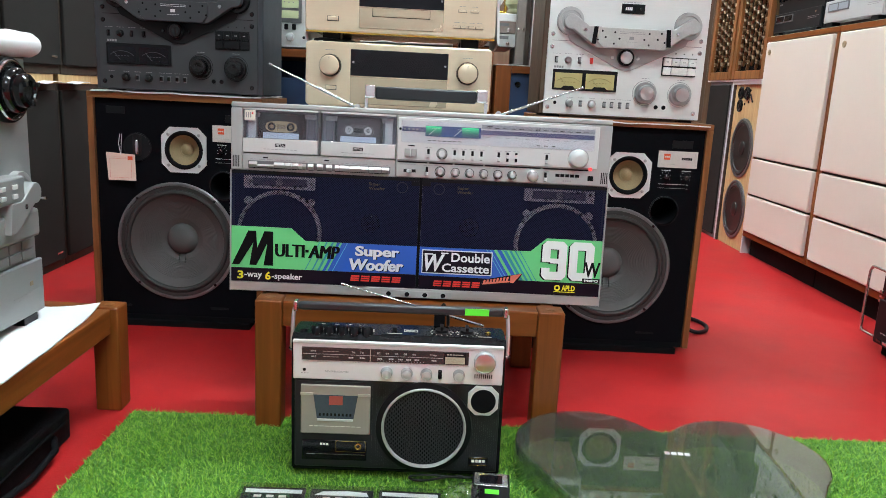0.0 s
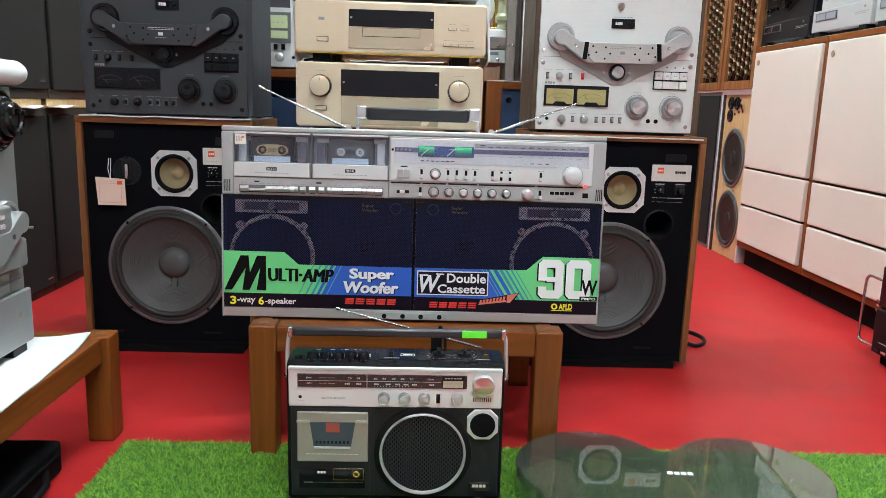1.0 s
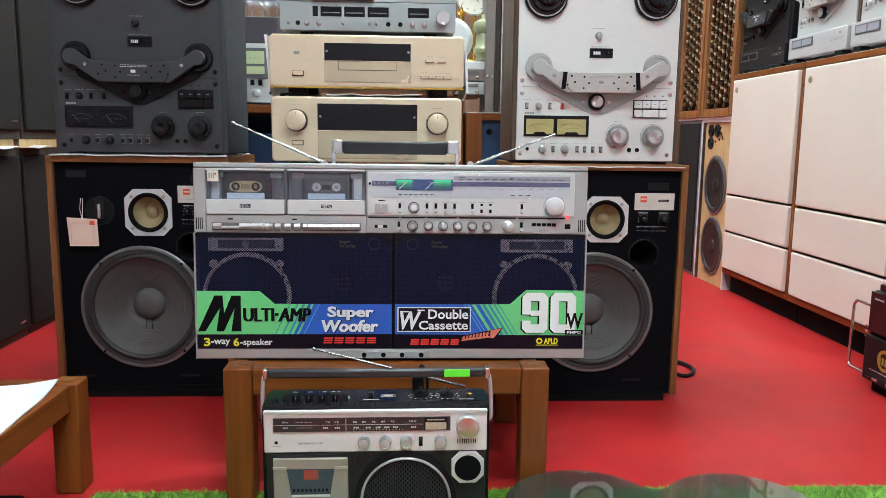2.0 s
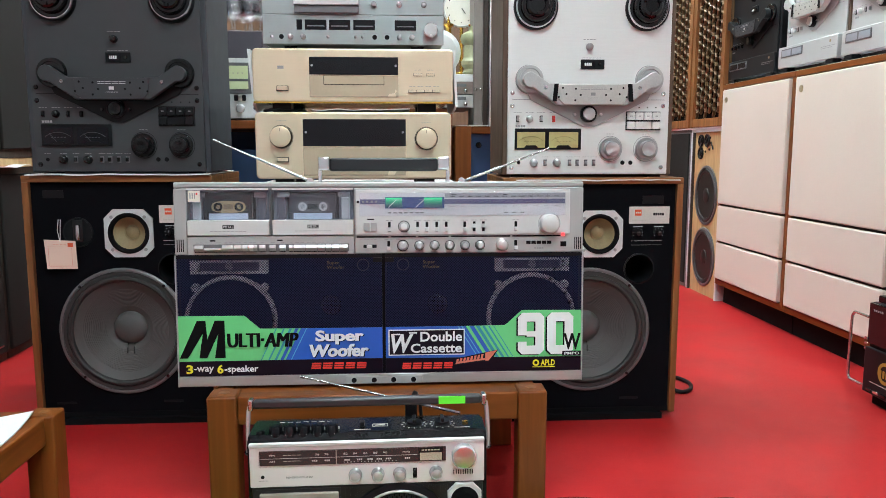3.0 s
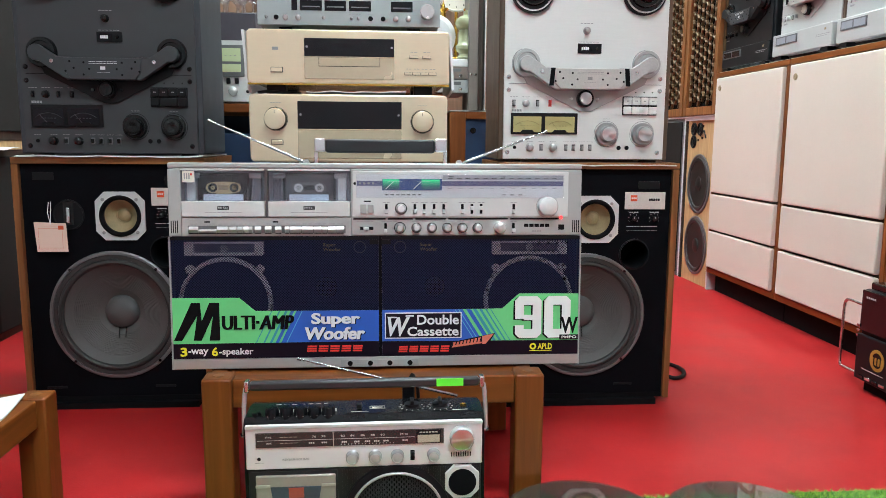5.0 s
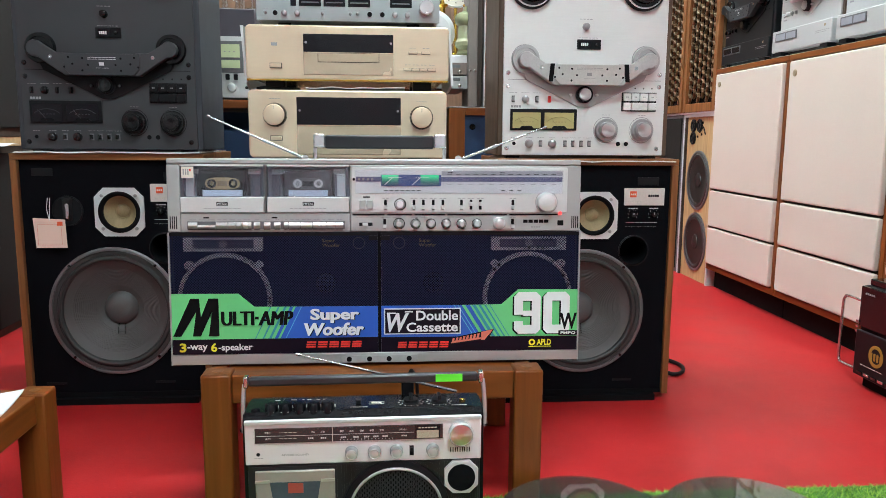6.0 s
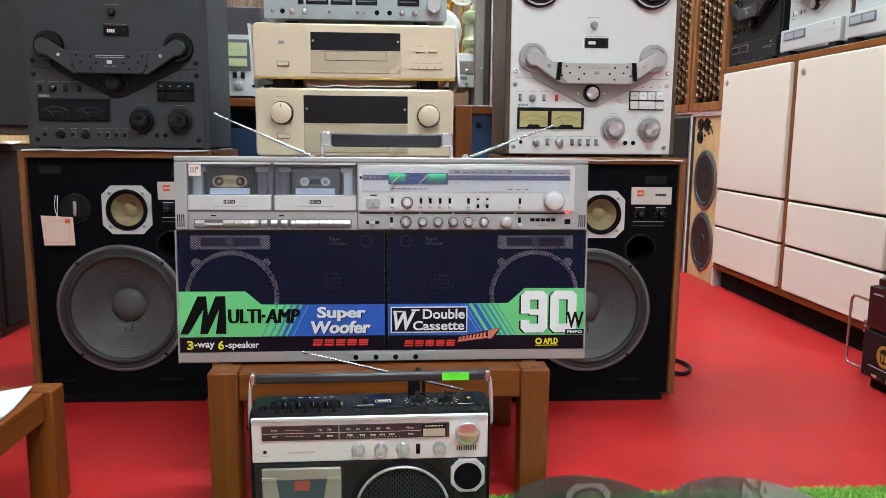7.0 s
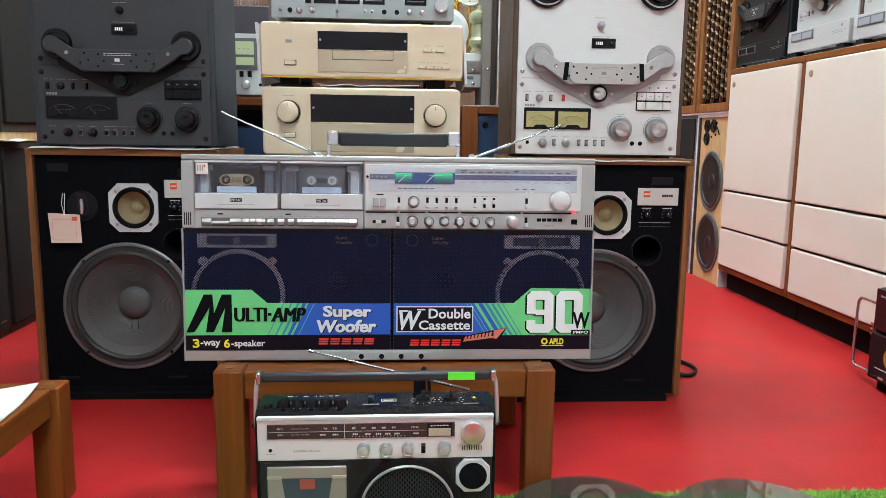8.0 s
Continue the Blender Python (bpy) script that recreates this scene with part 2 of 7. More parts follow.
GOLD_PRINT = mat("dull_gold_ink", (0.40, 0.27, 0.05), 0.4, 0.3)
GREEN = mat("green_vinyl", (0.15, 0.62, 0.23), 0.30, vary=0.03)
BLUE = mat("blue_vinyl", (0.022, 0.11, 0.50), 0.30, vary=0.04)
TEAL = mat("teal_vinyl", (0.03, 0.28, 0.36), 0.30, vary=0.05)
SKY = mat("sky_vinyl", (0.10, 0.42, 0.62), 0.30, vary=0.05)
BLACK_VINYL = mat("black_vinyl", (0.008, 0.005, 0.011), 0.35, vary=0.1, ior=1.25)
PRINT = mat("black_print", (0.004, 0.004, 0.005), 0.5, vary=0.1, ior=1.2)
NEON = mat("neon_green_sticker", (0.14, 0.90, 0.05), 0.5, vary=0.03)
MAROON = mat("maroon_dial_plate", (0.036, 0.026, 0.026), 0.4, vary=0.1)
PINK_SILVER = mat("warm_silver", (0.80, 0.775, 0.785), 0.36, 0.22, vary=0.015, fine=150, stretch=(1, 1, 10))
BRONZE_SILVER = mat("bronze_silver", (0.36, 0.325, 0.285), 0.34, 0.25, vary=0.05)
METER = mat("cream_meter", (0.46, 0.40, 0.17), 0.4, vary=0.05)
METER_GREEN = mat("green_meter", (0.55, 0.62, 0.36), 0.4, vary=0.05)
FABRIC_WHITE = mat("white_cloth", (0.72, 0.72, 0.725), 0.9, vary=0.05, scale=9, bump=0.3, fine=300)
FABRIC_BLACK = mat("black_bag_cloth", (0.005, 0.005, 0.006), 0.85, vary=0.3, bump=0.5, fine=260, ior=1.2)
BLUE_BOX = mat("navy_blue_board", (0.020, 0.055, 0.14), 0.6, vary=0.15)
BEIGE = wood("blond_baffle_veneer", (0.44, 0.27, 0.12), (0.60, 0.40, 0.20), 0.5, axis=2, ring=9)
LATTICE = wood("carved_lattice_wood", (0.085, 0.045, 0.020), (0.165, 0.095, 0.045), 0.45, axis=2, ring=20)
CELADON = mat("celadon_glaze", (0.36, 0.38, 0.22), 0.2, vary=0.15, scale=30)
GREY_SIDE = mat("grey_cabinet", (0.15, 0.14, 0.14), 0.55, vary=0.12)
WINDOW = clear("clear_window", (0.84, 0.86, 0.92), 0.05, ior=1.65)
DIAL_GLASS = clear("dial_glass", (0.95, 0.95, 0.95), 0.05, ior=1.22)
SMOKE = clear("smoked_acrylic", (0.77, 0.79, 0.785), 0.02, ior=1.85, haze=0.055)
CRYSTAL = clear("clear_crystal", (0.90, 0.92, 0.94), 0.02, ior=1.9)
FILM_CLEAR = clear("clear_film", (0.90, 0.92, 0.92), 0.12, ior=1.8)
LCD_GREEN = glow("lit_green_window", (0.015, 0.42, 0.13), 0.5)
lit = LCD_GREEN.node_tree
lit_tc, lit_xyz, lit_map = lit.nodes.new("ShaderNodeTexCoord"), lit.nodes.new("ShaderNodeSeparateXYZ"), lit.nodes.new("ShaderNodeMapRange")
for k, v in (("From Min", 0.3205), ("From Max", 0.339), ("To Min", 0.05), ("To Max", 1.45)):
    lit_map.inputs[k].default_value = v
lit.links.new(lit_tc.outputs["Object"], lit_xyz.inputs[0])
lit.links.new(lit_xyz.outputs["Z"], lit_map.inputs["Value"])
lit_pow = lit.nodes.new("ShaderNodeMath")
lit_pow.operation, lit_pow.inputs[1].default_value = "POWER", 2.2
lit.links.new(lit_map.outputs[0], lit_pow.inputs[0])
lit.links.new(lit_pow.outputs[0], lit.nodes["Principled BSDF"].inputs["Emission Strength"])
lit.nodes["Principled BSDF"].inputs["Base Color"].default_value = (0.02, 0.06, 0.12, 1)
LCD_BLUE = mat("blue_glass_scale", (0.05, 0.085, 0.24), 0.12, vary=0.2)
LED_RED = glow("red_lamp", (1.0, 0.05, 0.05), 2.0)


# ---- mesh helpers ----
def part(name, bm, material, parent, label=""):
    me = bpy.data.meshes.new(name)
    bm.to_mesh(me)
    bm.free()
    me.materials.append(material)
    ob = new(name, me)
    ob.parent = parent
    if label:
        tagged(ob, label)
    return ob


def thing(name, m, label, category, group="", kind=""):
    ob = new(name)
    ob.empty_display_size = 0.05
    ob.matrix_basis = m
    return tagged(ob, label, category, group, kind)


def smooth(bm, angle=40):
    bm.normal_update()
    for f in bm.faces:
        f.smooth = max(abs(c) for c in f.normal) < 0.9995
    for e in bm.edges:
        if len(e.link_faces) == 2 and e.calc_face_angle(0) > radians(angle):
            e.smooth = False
    return bm


def box_bm(x0, x1, y0, y1, z0, z1, bevel=0.0, seg=2):
    bm = bmesh.new()
    bmesh.ops.create_cube(bm, size=1, matrix=Matrix.LocRotScale(((x0 + x1) / 2, (y0 + y1) / 2, (z0 + z1) / 2), None, (abs(x1 - x0), abs(y1 - y0), abs(z1 - z0))))
    if bevel:
        bmesh.ops.bevel(bm, geom=bm.edges[:], offset=bevel, segments=seg, affect="EDGES", profile=0.5)
        smooth(bm, 50)
    return bm


def prism_bm(poly, y0, y1, bevel=0.0):
    """A polygon in x and z, thick from y0 (front) to y1 (back)."""
    bm = bmesh.new()
    a = [bm.verts.new((x, y0, z)) for x, z in poly]
    b = [bm.verts.new((x, y1, z)) for x, z in poly]
    n = len(poly)
    bm.faces.new(a)
    bm.faces.new(b[::-1])
    for i in range(n):
        bm.faces.new((a[i], b[i], b[(i + 1) % n], a[(i + 1) % n]))
    bmesh.ops.recalc_face_normals(bm, faces=bm.faces[:])
    if bevel:
        ed = [e for e in bm.edges if abs(e.verts[0].co.y - y0) < 1e-6 and abs(e.verts[1].co.y - y0) < 1e-6]
        bmesh.ops.bevel(bm, geom=ed, offset=bevel, segments=2, affect="EDGES", profile=0.5)
        smooth(bm, 35)
    return bm


def lathe_bm(profile, cx=0.0, cz=0.0, seg=40, axis="y", cy=0.0):
    """Turn (radius, along) points round an axis through (cx, cz), or (cx, cy) for z."""
    bm = bmesh.new()
    rings = []
    for r, a in profile:
        ring = []
        for i in range(1 if r < 1e-7 else seg):
            t = 2 * math.pi * i / seg
            u, v = r * math.cos(t), r * math.sin(t)
            ring.append(bm.verts.new((cx + u, a, cz + v) if axis == "y" else (cx + u, cy + v, a)))
        rings.append(ring)
    for p, q in zip(rings, rings[1:]):
        if len(p) == 1 and len(q) == 1:
            continue
        for i in range(seg):
            j = (i + 1) % seg
            if len(p) == 1:
                bm.faces.new((p[0], q[i], q[j]))
            elif len(q) == 1:
                bm.faces.new((p[i], p[j], q[0]))
            else:
                bm.faces.new((p[i], p[j], q[j], q[i]))
    bmesh.ops.recalc_face_normals(bm, faces=bm.faces[:])
    return smooth(bm, 35)


def tube_bm(points, r, seg=10, taper=1.0):
    """A round bar along a line of points."""
    bm = bmesh.new()
    pts = [Vector(p) for p in points]
    rings = []
    for i, p in enumerate(pts):
        d = (pts[min(i + 1, len(pts) - 1)] - pts[max(i - 1, 0)]).normalized()
        side = d.cross(Vector((0, 0, 1)) if abs(d.z) < 0.9 else Vector((0, 1, 0))).normalized()
        up = side.cross(d)
        k = r * (1 + (taper - 1) * i / (len(pts) - 1))
        rings.append([bm.verts.new(p + k * (math.cos(2 * math.pi * j / seg) * side + math.sin(2 * math.pi * j / seg) * up)) for j in range(seg)])
    for a, b in zip(rings, rings[1:]):
        for j in range(seg):
            bm.faces.new((a[j], a[(j + 1) % seg], b[(j + 1) % seg], b[j]))
    bm.faces.new(rings[0][::-1])
    bm.faces.new(rings[-1])
    bmesh.ops.recalc_face_normals(bm, faces=bm.faces[:])
    return smooth(bm, 60)


def eased(points, n=6):
    """A smooth line through points (Catmull-Rom)."""
    p = [Vector(q) for q in points]
    p = [p[0] * 2 - p[1]] + p + [p[-1] * 2 - p[-2]]
    out = []
    for a, b, c, d in zip(p, p[1:], p[2:], p[3:]):
        for k in range(n):
            t = k / n
            out.append(0.5 * ((2 * b) + (c - a) * t + (2 * a - 5 * b + 4 * c - d) * t * t + (3 * b - a - 3 * c + d) * t ** 3))
    return out + [p[-2]]


def arc(cx, cz, r, a0, a1, n, y):
    return [(cx + r * math.cos(radians(a0 + (a1 - a0) * i / n)), y, cz + r * math.sin(radians(a0 + (a1 - a0) * i / n))) for i in range(n + 1)]


def join_bm(list_of_bm):
    out = bmesh.new()
    for b in list_of_bm:
        me = bpy.data.meshes.new("tmp")
        b.to_mesh(me)
        b.free()
        out.from_mesh(me)
        bpy.data.meshes.remove(me)
    return out


class Face:
    """Lays parts on a thing's front: x to the right, z up, y back from the front; dx and dz shift what is given."""

    def __init__(self, root, dx=0.0, dz=0.0, dy=0.0):
        self.root, self.dx, self.dz, self.dy = root, dx, dz, dy

    def box(self, name, m, x0, x1, z0, z1, y0, y1, bevel=0.0, parent=None, label=""):
        return part(name, box_bm(x0 + self.dx, x1 + self.dx, y0 + self.dy, y1 + self.dy, z0 + self.dz, z1 + self.dz, bevel), m, parent or self.root, label)

    def poly(self, name, m, pts, y0, y1, bevel=0.0, parent=None, label=""):
        return part(name, prism_bm([(x + self.dx, z + self.dz) for x, z in pts], y0 + self.dy, y1 + self.dy, bevel), m, parent or self.root, label)

    def turn(self, name, m, x, z, profile, seg=32, parent=None, label=""):
        if m is SPUN_FACE:
            # its brushing runs round its own centre
            ob = part(name, lathe_bm([(r, a + self.dy) for r, a in profile], 0, 0, seg), m, parent or self.root, label)
            ob.location = (x + self.dx, 0, z + self.dz)
            return ob
        return part(name, lathe_bm([(r, a + self.dy) for r, a in profile], x + self.dx, z + self.dz, seg), m, parent or self.root, label)

    def knob(self, name, m, x, z, r, depth, parent=None, label="", seg=28):
        return self.turn(name, m, x, z, [(r * 1.08, 0.002), (r * 1.08, -0.001), (r, -0.0015), (r * 0.97, -depth * 0.72), (r * 0.88, -depth * 0.88), (r * 0.66, -depth * 0.97), (r * 0.35, -depth * 1.02), (0, -depth * 1.03)], seg, parent, label)

    def bar(self, name, m, points, r, parent=None, label="", seg=10, taper=1.0):
        return part(name, tube_bm([(x + self.dx, y + self.dy, z + self.dz) for x, y, z in points], r, seg, taper), m, parent or self.root, label)

    def text(self, name, m, words, x0, x1, z0, z1, y, shear=0.0, bold=0.0, parent=None, thick=0.0005, label="", heavy=0.0):
        cu = bpy.data.curves.new("type", "FONT")
        cu.body, cu.size, cu.shear, cu.offset, cu.resolution_u = words, 1.0, shear, bold, 3
        tmp = bpy.data.objects.new("type", cu)
        scene.collection.objects.link(tmp)
        bpy.context.view_layer.update()
        me = bpy.data.meshes.new_from_object(tmp.evaluated_get(bpy.context.evaluated_depsgraph_get()))
        bpy.data.objects.remove(tmp)
        bpy.data.curves.remove(cu)
        co = np.empty(len(me.vertices) * 3)
        me.vertices.foreach_get("co", co)
        co = co.reshape(-1, 3)
        lo, hi = co.min(0), co.max(0)
        bm = bmesh.new()
        bm.from_mesh(me)
        bpy.data.meshes.remove(me)
        for v in bm.verts:
            v.co = ((v.co.x - lo[0]) / (hi[0] - lo[0]) * (x1 - x0) + x0 + self.dx, y + self.dy, (v.co.y - lo[1]) / (hi[1] - lo[1]) * (z1 - z0) + z0 + self.dz)
        r = bmesh.ops.extrude_face_region(bm, geom=bm.faces[:])
        for v in r["geom"]:
            if isinstance(v, bmesh.types.BMVert):
                v.co.y -= thick
        for face in bm.faces:
            face.smooth = False
        bmesh.ops.recalc_face_normals(bm, faces=bm.faces[:])
        if heavy:
            copies = []
            for k in range(1, 5):
                c = bm.copy()
                for v in c.verts:
                    v.co.x += heavy * (k / 4 - 0.5)
                    v.co.y -= 0.00006 * k
                copies.append(c)
            bm.free()
            bm = join_bm(copies)
        return part(name, bm, m, parent or self.root, label)

    def bars(self, name, m, x0, x1, z0, z1, y, n=1, parent=None, gap=0.35):
        """Writing too small or not to be lettered: n plain bars in a row."""
        w = (x1 - x0) / (n + (n - 1) * gap)
        return part(name, join_bm([box_bm(x0 + self.dx + i * w * (1 + gap), x0 + self.dx + i * w * (1 + gap) + w, y - 0.0004 + self.dy, y + self.dy, z0 + self.dz, z1 + self.dz) for i in range(n)]), m, parent or self.root)


def ring_profile(r_in, r_out, y0, y1):
    return [(r_in, y1), (r_in, y0 + 0.001), (r_in + 0.001, y0), (r_out - 0.001, y0), (r_out, y0 + 0.001), (r_out, y1)]


def holed_bm(x0, x1, z0, z1, holes, y0, y1):
    """A board with round holes right through it."""
    bm = bmesh.new()
    loops = [[(x0, z0), (x1, z0), (x1, z1), (x0, z1)]]
    loops += [[(cx + r * math.cos(2 * math.pi * k / n), cz + r * math.sin(2 * math.pi * k / n)) for k in range(n)] for cx, cz, r, n in holes]
    edges = []
    for lp in loops:
        v = [bm.verts.new((x, y0, z)) for x, z in lp]
        edges += [bm.edges.new((v[i], v[(i + 1) % len(v)])) for i in range(len(v))]
    bmesh.ops.triangle_fill(bm, edges=edges, use_beauty=True)
    ext = bmesh.ops.extrude_face_region(bm, geom=bm.faces[:])
    for v in ext["geom"]:
        if isinstance(v, bmesh.types.BMVert):
            v.co.y = y1
    bmesh.ops.recalc_face_normals(bm, faces=bm.faces[:])
    return bm


def plate_bm(outer, cx, cz, r, y0, y1):
    """A many-cornered plate with one round hole."""
    bm = bmesh.new()
    edges = []
    for lp in (outer, [(cx + r * math.cos(2 * math.pi * k / 40), cz + r * math.sin(2 * math.pi * k / 40)) for k in range(40)]):
        v = [bm.verts.new((x, y0, z)) for x, z in lp]
        edges += [bm.edges.new((v[i], v[(i + 1) % len(v)])) for i in range(len(v))]
    bmesh.ops.triangle_fill(bm, edges=edges, use_beauty=True)
    ext = bmesh.ops.extrude_face_region(bm, geom=bm.faces[:])
    for v in ext["geom"]:
        if isinstance(v, bmesh.types.BMVert):
            v.co.y = y1
    bmesh.ops.recalc_face_normals(bm, faces=bm.faces[:])
    return bm


def sheet_bm(x0, x1, y0, y1, nx, ny, height, thick=0.002):
    """A thin draped sheet whose height is a function of x and y."""
    bm = bmesh.new()
    top = [[bm.verts.new((x0 + (x1 - x0) * i / nx, y0 + (y1 - y0) * j / ny, height(x0 + (x1 - x0) * i / nx, y0 + (y1 - y0) * j / ny))) for j in range(ny + 1)] for i in range(nx + 1)]
    for i in range(nx):
        for j in range(ny):
            bm.faces.new((top[i][j], top[i + 1][j], top[i + 1][j + 1], top[i][j + 1]))
    r = bmesh.ops.extrude_face_region(bm, geom=bm.faces[:])
    for v in r["geom"]:
        if isinstance(v, bmesh.types.BMVert):
            v.co.z += thick
    bmesh.ops.recalc_face_normals(bm, faces=bm.faces[:])
    return smooth(bm, 60)


def single(name, bm, material, m, label, category, group="", kind=""):
    ob = part(name, bm, material, None)
    ob.matrix_basis = m
    return tagged(ob, label, category, group, kind)


# ---- the room ----
single("floor", box_bm(-2.4, 2.2, -2.6, 5.2, -0.08, 0.0), RED_FLOOR, pose(0, 0, 0), "matt red linoleum shop floor, slightly scuffed", "floor", kind="structure")
single("ceiling", box_bm(-2.5, 2.3, -2.7, 5.3, 2.75, 2.85), CEILING, pose(0, 0, 0), "plain white painted ceiling", "ceiling", kind="structure")
single("wall_north", box_bm(-2.4, 2.2, 5.2, 5.3, 0, 2.75), WALL_DARK, pose(0, 0, 0), "dark brown panelled wall behind the stacked hi-fi", "wall", kind="structure")
single("wall_south", box_bm(-2.4, 2.2, -2.7, -2.6, 0, 2.75), WALL, pose(0, 0, 0), "plain painted wall", "wall", kind="structure")
single("wall_west", box_bm(-2.5, -2.4, -2.6, 5.2, 0, 2.75), WALL, pose(0, 0, 0), "plain painted wall", "wall", kind="structure")
single("wall_east", box_bm(2.2, 2.3, -2.6, 5.2, 0, 2.75), WALL, pose(0, 0, 0), "plain painted wall", "wall", kind="structure")


def ceiling_light(m):
    root = thing("ceiling_light", m, "long white ceiling light with a lit diffuser", "ceiling light", "ceiling lights")
    part("frame", join_bm([box_bm(-0.62, 0.62, -0.11, -0.09, -0.05, 0), box_bm(-0.62, 0.62, 0.09, 0.11, -0.05, 0), box_bm(-0.62, -0.60, -0.09, 0.09, -0.05, 0), box_bm(0.60, 0.62, -0.09, 0.09, -0.05, 0)]), SILVER_LIGHT, root)
    part("diffuser", box_bm(-0.599, 0.599, -0.089, 0.089, -0.04, -0.02), TUBE, root, "lit white diffuser")
    return root


light = ceiling_light(pose(0.25, 0.50, 2.75))
for lx, ly in ((0.10, 2.5), (-0.95, 4.2), (0.95, 4.2), (0.0, -1.2)):
    copy_thing(light, pose(lx, ly, 2.75))


# ---- the large boombox on the stool ----
def telescopic(face, name, a, b, r=0.0027):
    a, b = Vector(a), Vector(b)
    rod = face.bar(name, AERIAL, [a, a.lerp(b, 0.45)], r, seg=12)
    face.bar("rod", AERIAL, [a.lerp(b, 0.45), a.lerp(b, 0.75)], r * 0.75, parent=rod)
    face.bar("rod", AERIAL, [a.lerp(b, 0.75), b], r * 0.55, parent=rod)
    face.bar("tip", AERIAL, [b, b + (b - a).normalized() * 0.007], r * 0.95, parent=rod)


def cassette(f, shell, x0, x1, z0, z1, y, label_mat, hub, sheet):
    c = f.box("cassette", shell, x0, x1, z0, z1, y, y + 0.008, 0.001)
    n = 14
    mx, mz, hw, hh = (x0 + x1) / 2, z0 + (z1 - z0) * 0.48, (x1 - x0) * 0.37, (z1 - z0) * 0.24
    ov = []
    for k in range(n):
        t = 2 * math.pi * k / n
        ov.append((mx + hw * math.copysign(abs(math.cos(t)) ** 0.7, math.cos(t)), mz + hh * math.copysign(abs(math.sin(t)) ** 0.7, math.sin(t))))
    f.poly("label", label_mat, ov, y - 0.001, y, parent=c)
    for s in (-1, 1):
        f.turn("hub", hub, mx + s * hw * 0.6, mz, [(hh * 0.72, y - 0.001), (hh * 0.72, y - 0.002), (hh * 0.42, y - 0.0022), (hh * 0.36, y - 0.001), (0, y - 0.001)], 20, parent=c)
    f.box("window", sheet, mx - hw * 0.28, mx + hw * 0.28, mz - hh * 0.4, mz + hh * 0.4, y - 0.0016, y - 0.001, parent=c)


def key_bm(x0, x1, z0, z1):
    """A piano key whose lower half slopes back under a rounded nose."""
    zm = z0 + (z1 - z0) * 0.52
    prof = [(-0.0007, z0), (-0.0022, z0), (-0.0060, zm - 0.0008), (-0.0066, zm), (-0.0062, zm + 0.0010), (-0.0044, z1 - 0.0006), (-0.0036, z1), (-0.0007, z1)]
    bm = bmesh.new()
    a = [bm.verts.new((x0, y, z)) for y, z in prof]
    b = [bm.verts.new((x1, y, z)) for y, z in prof]
    bm.faces.new(a)
    bm.faces.new(b[::-1])
    for i in range(len(prof)):
        j = (i + 1) % len(prof)
        bm.faces.new((a[i], b[i], b[j], a[j]))
    bmesh.ops.recalc_face_normals(bm, faces=bm.faces[:])
    return smooth(bm, 40)


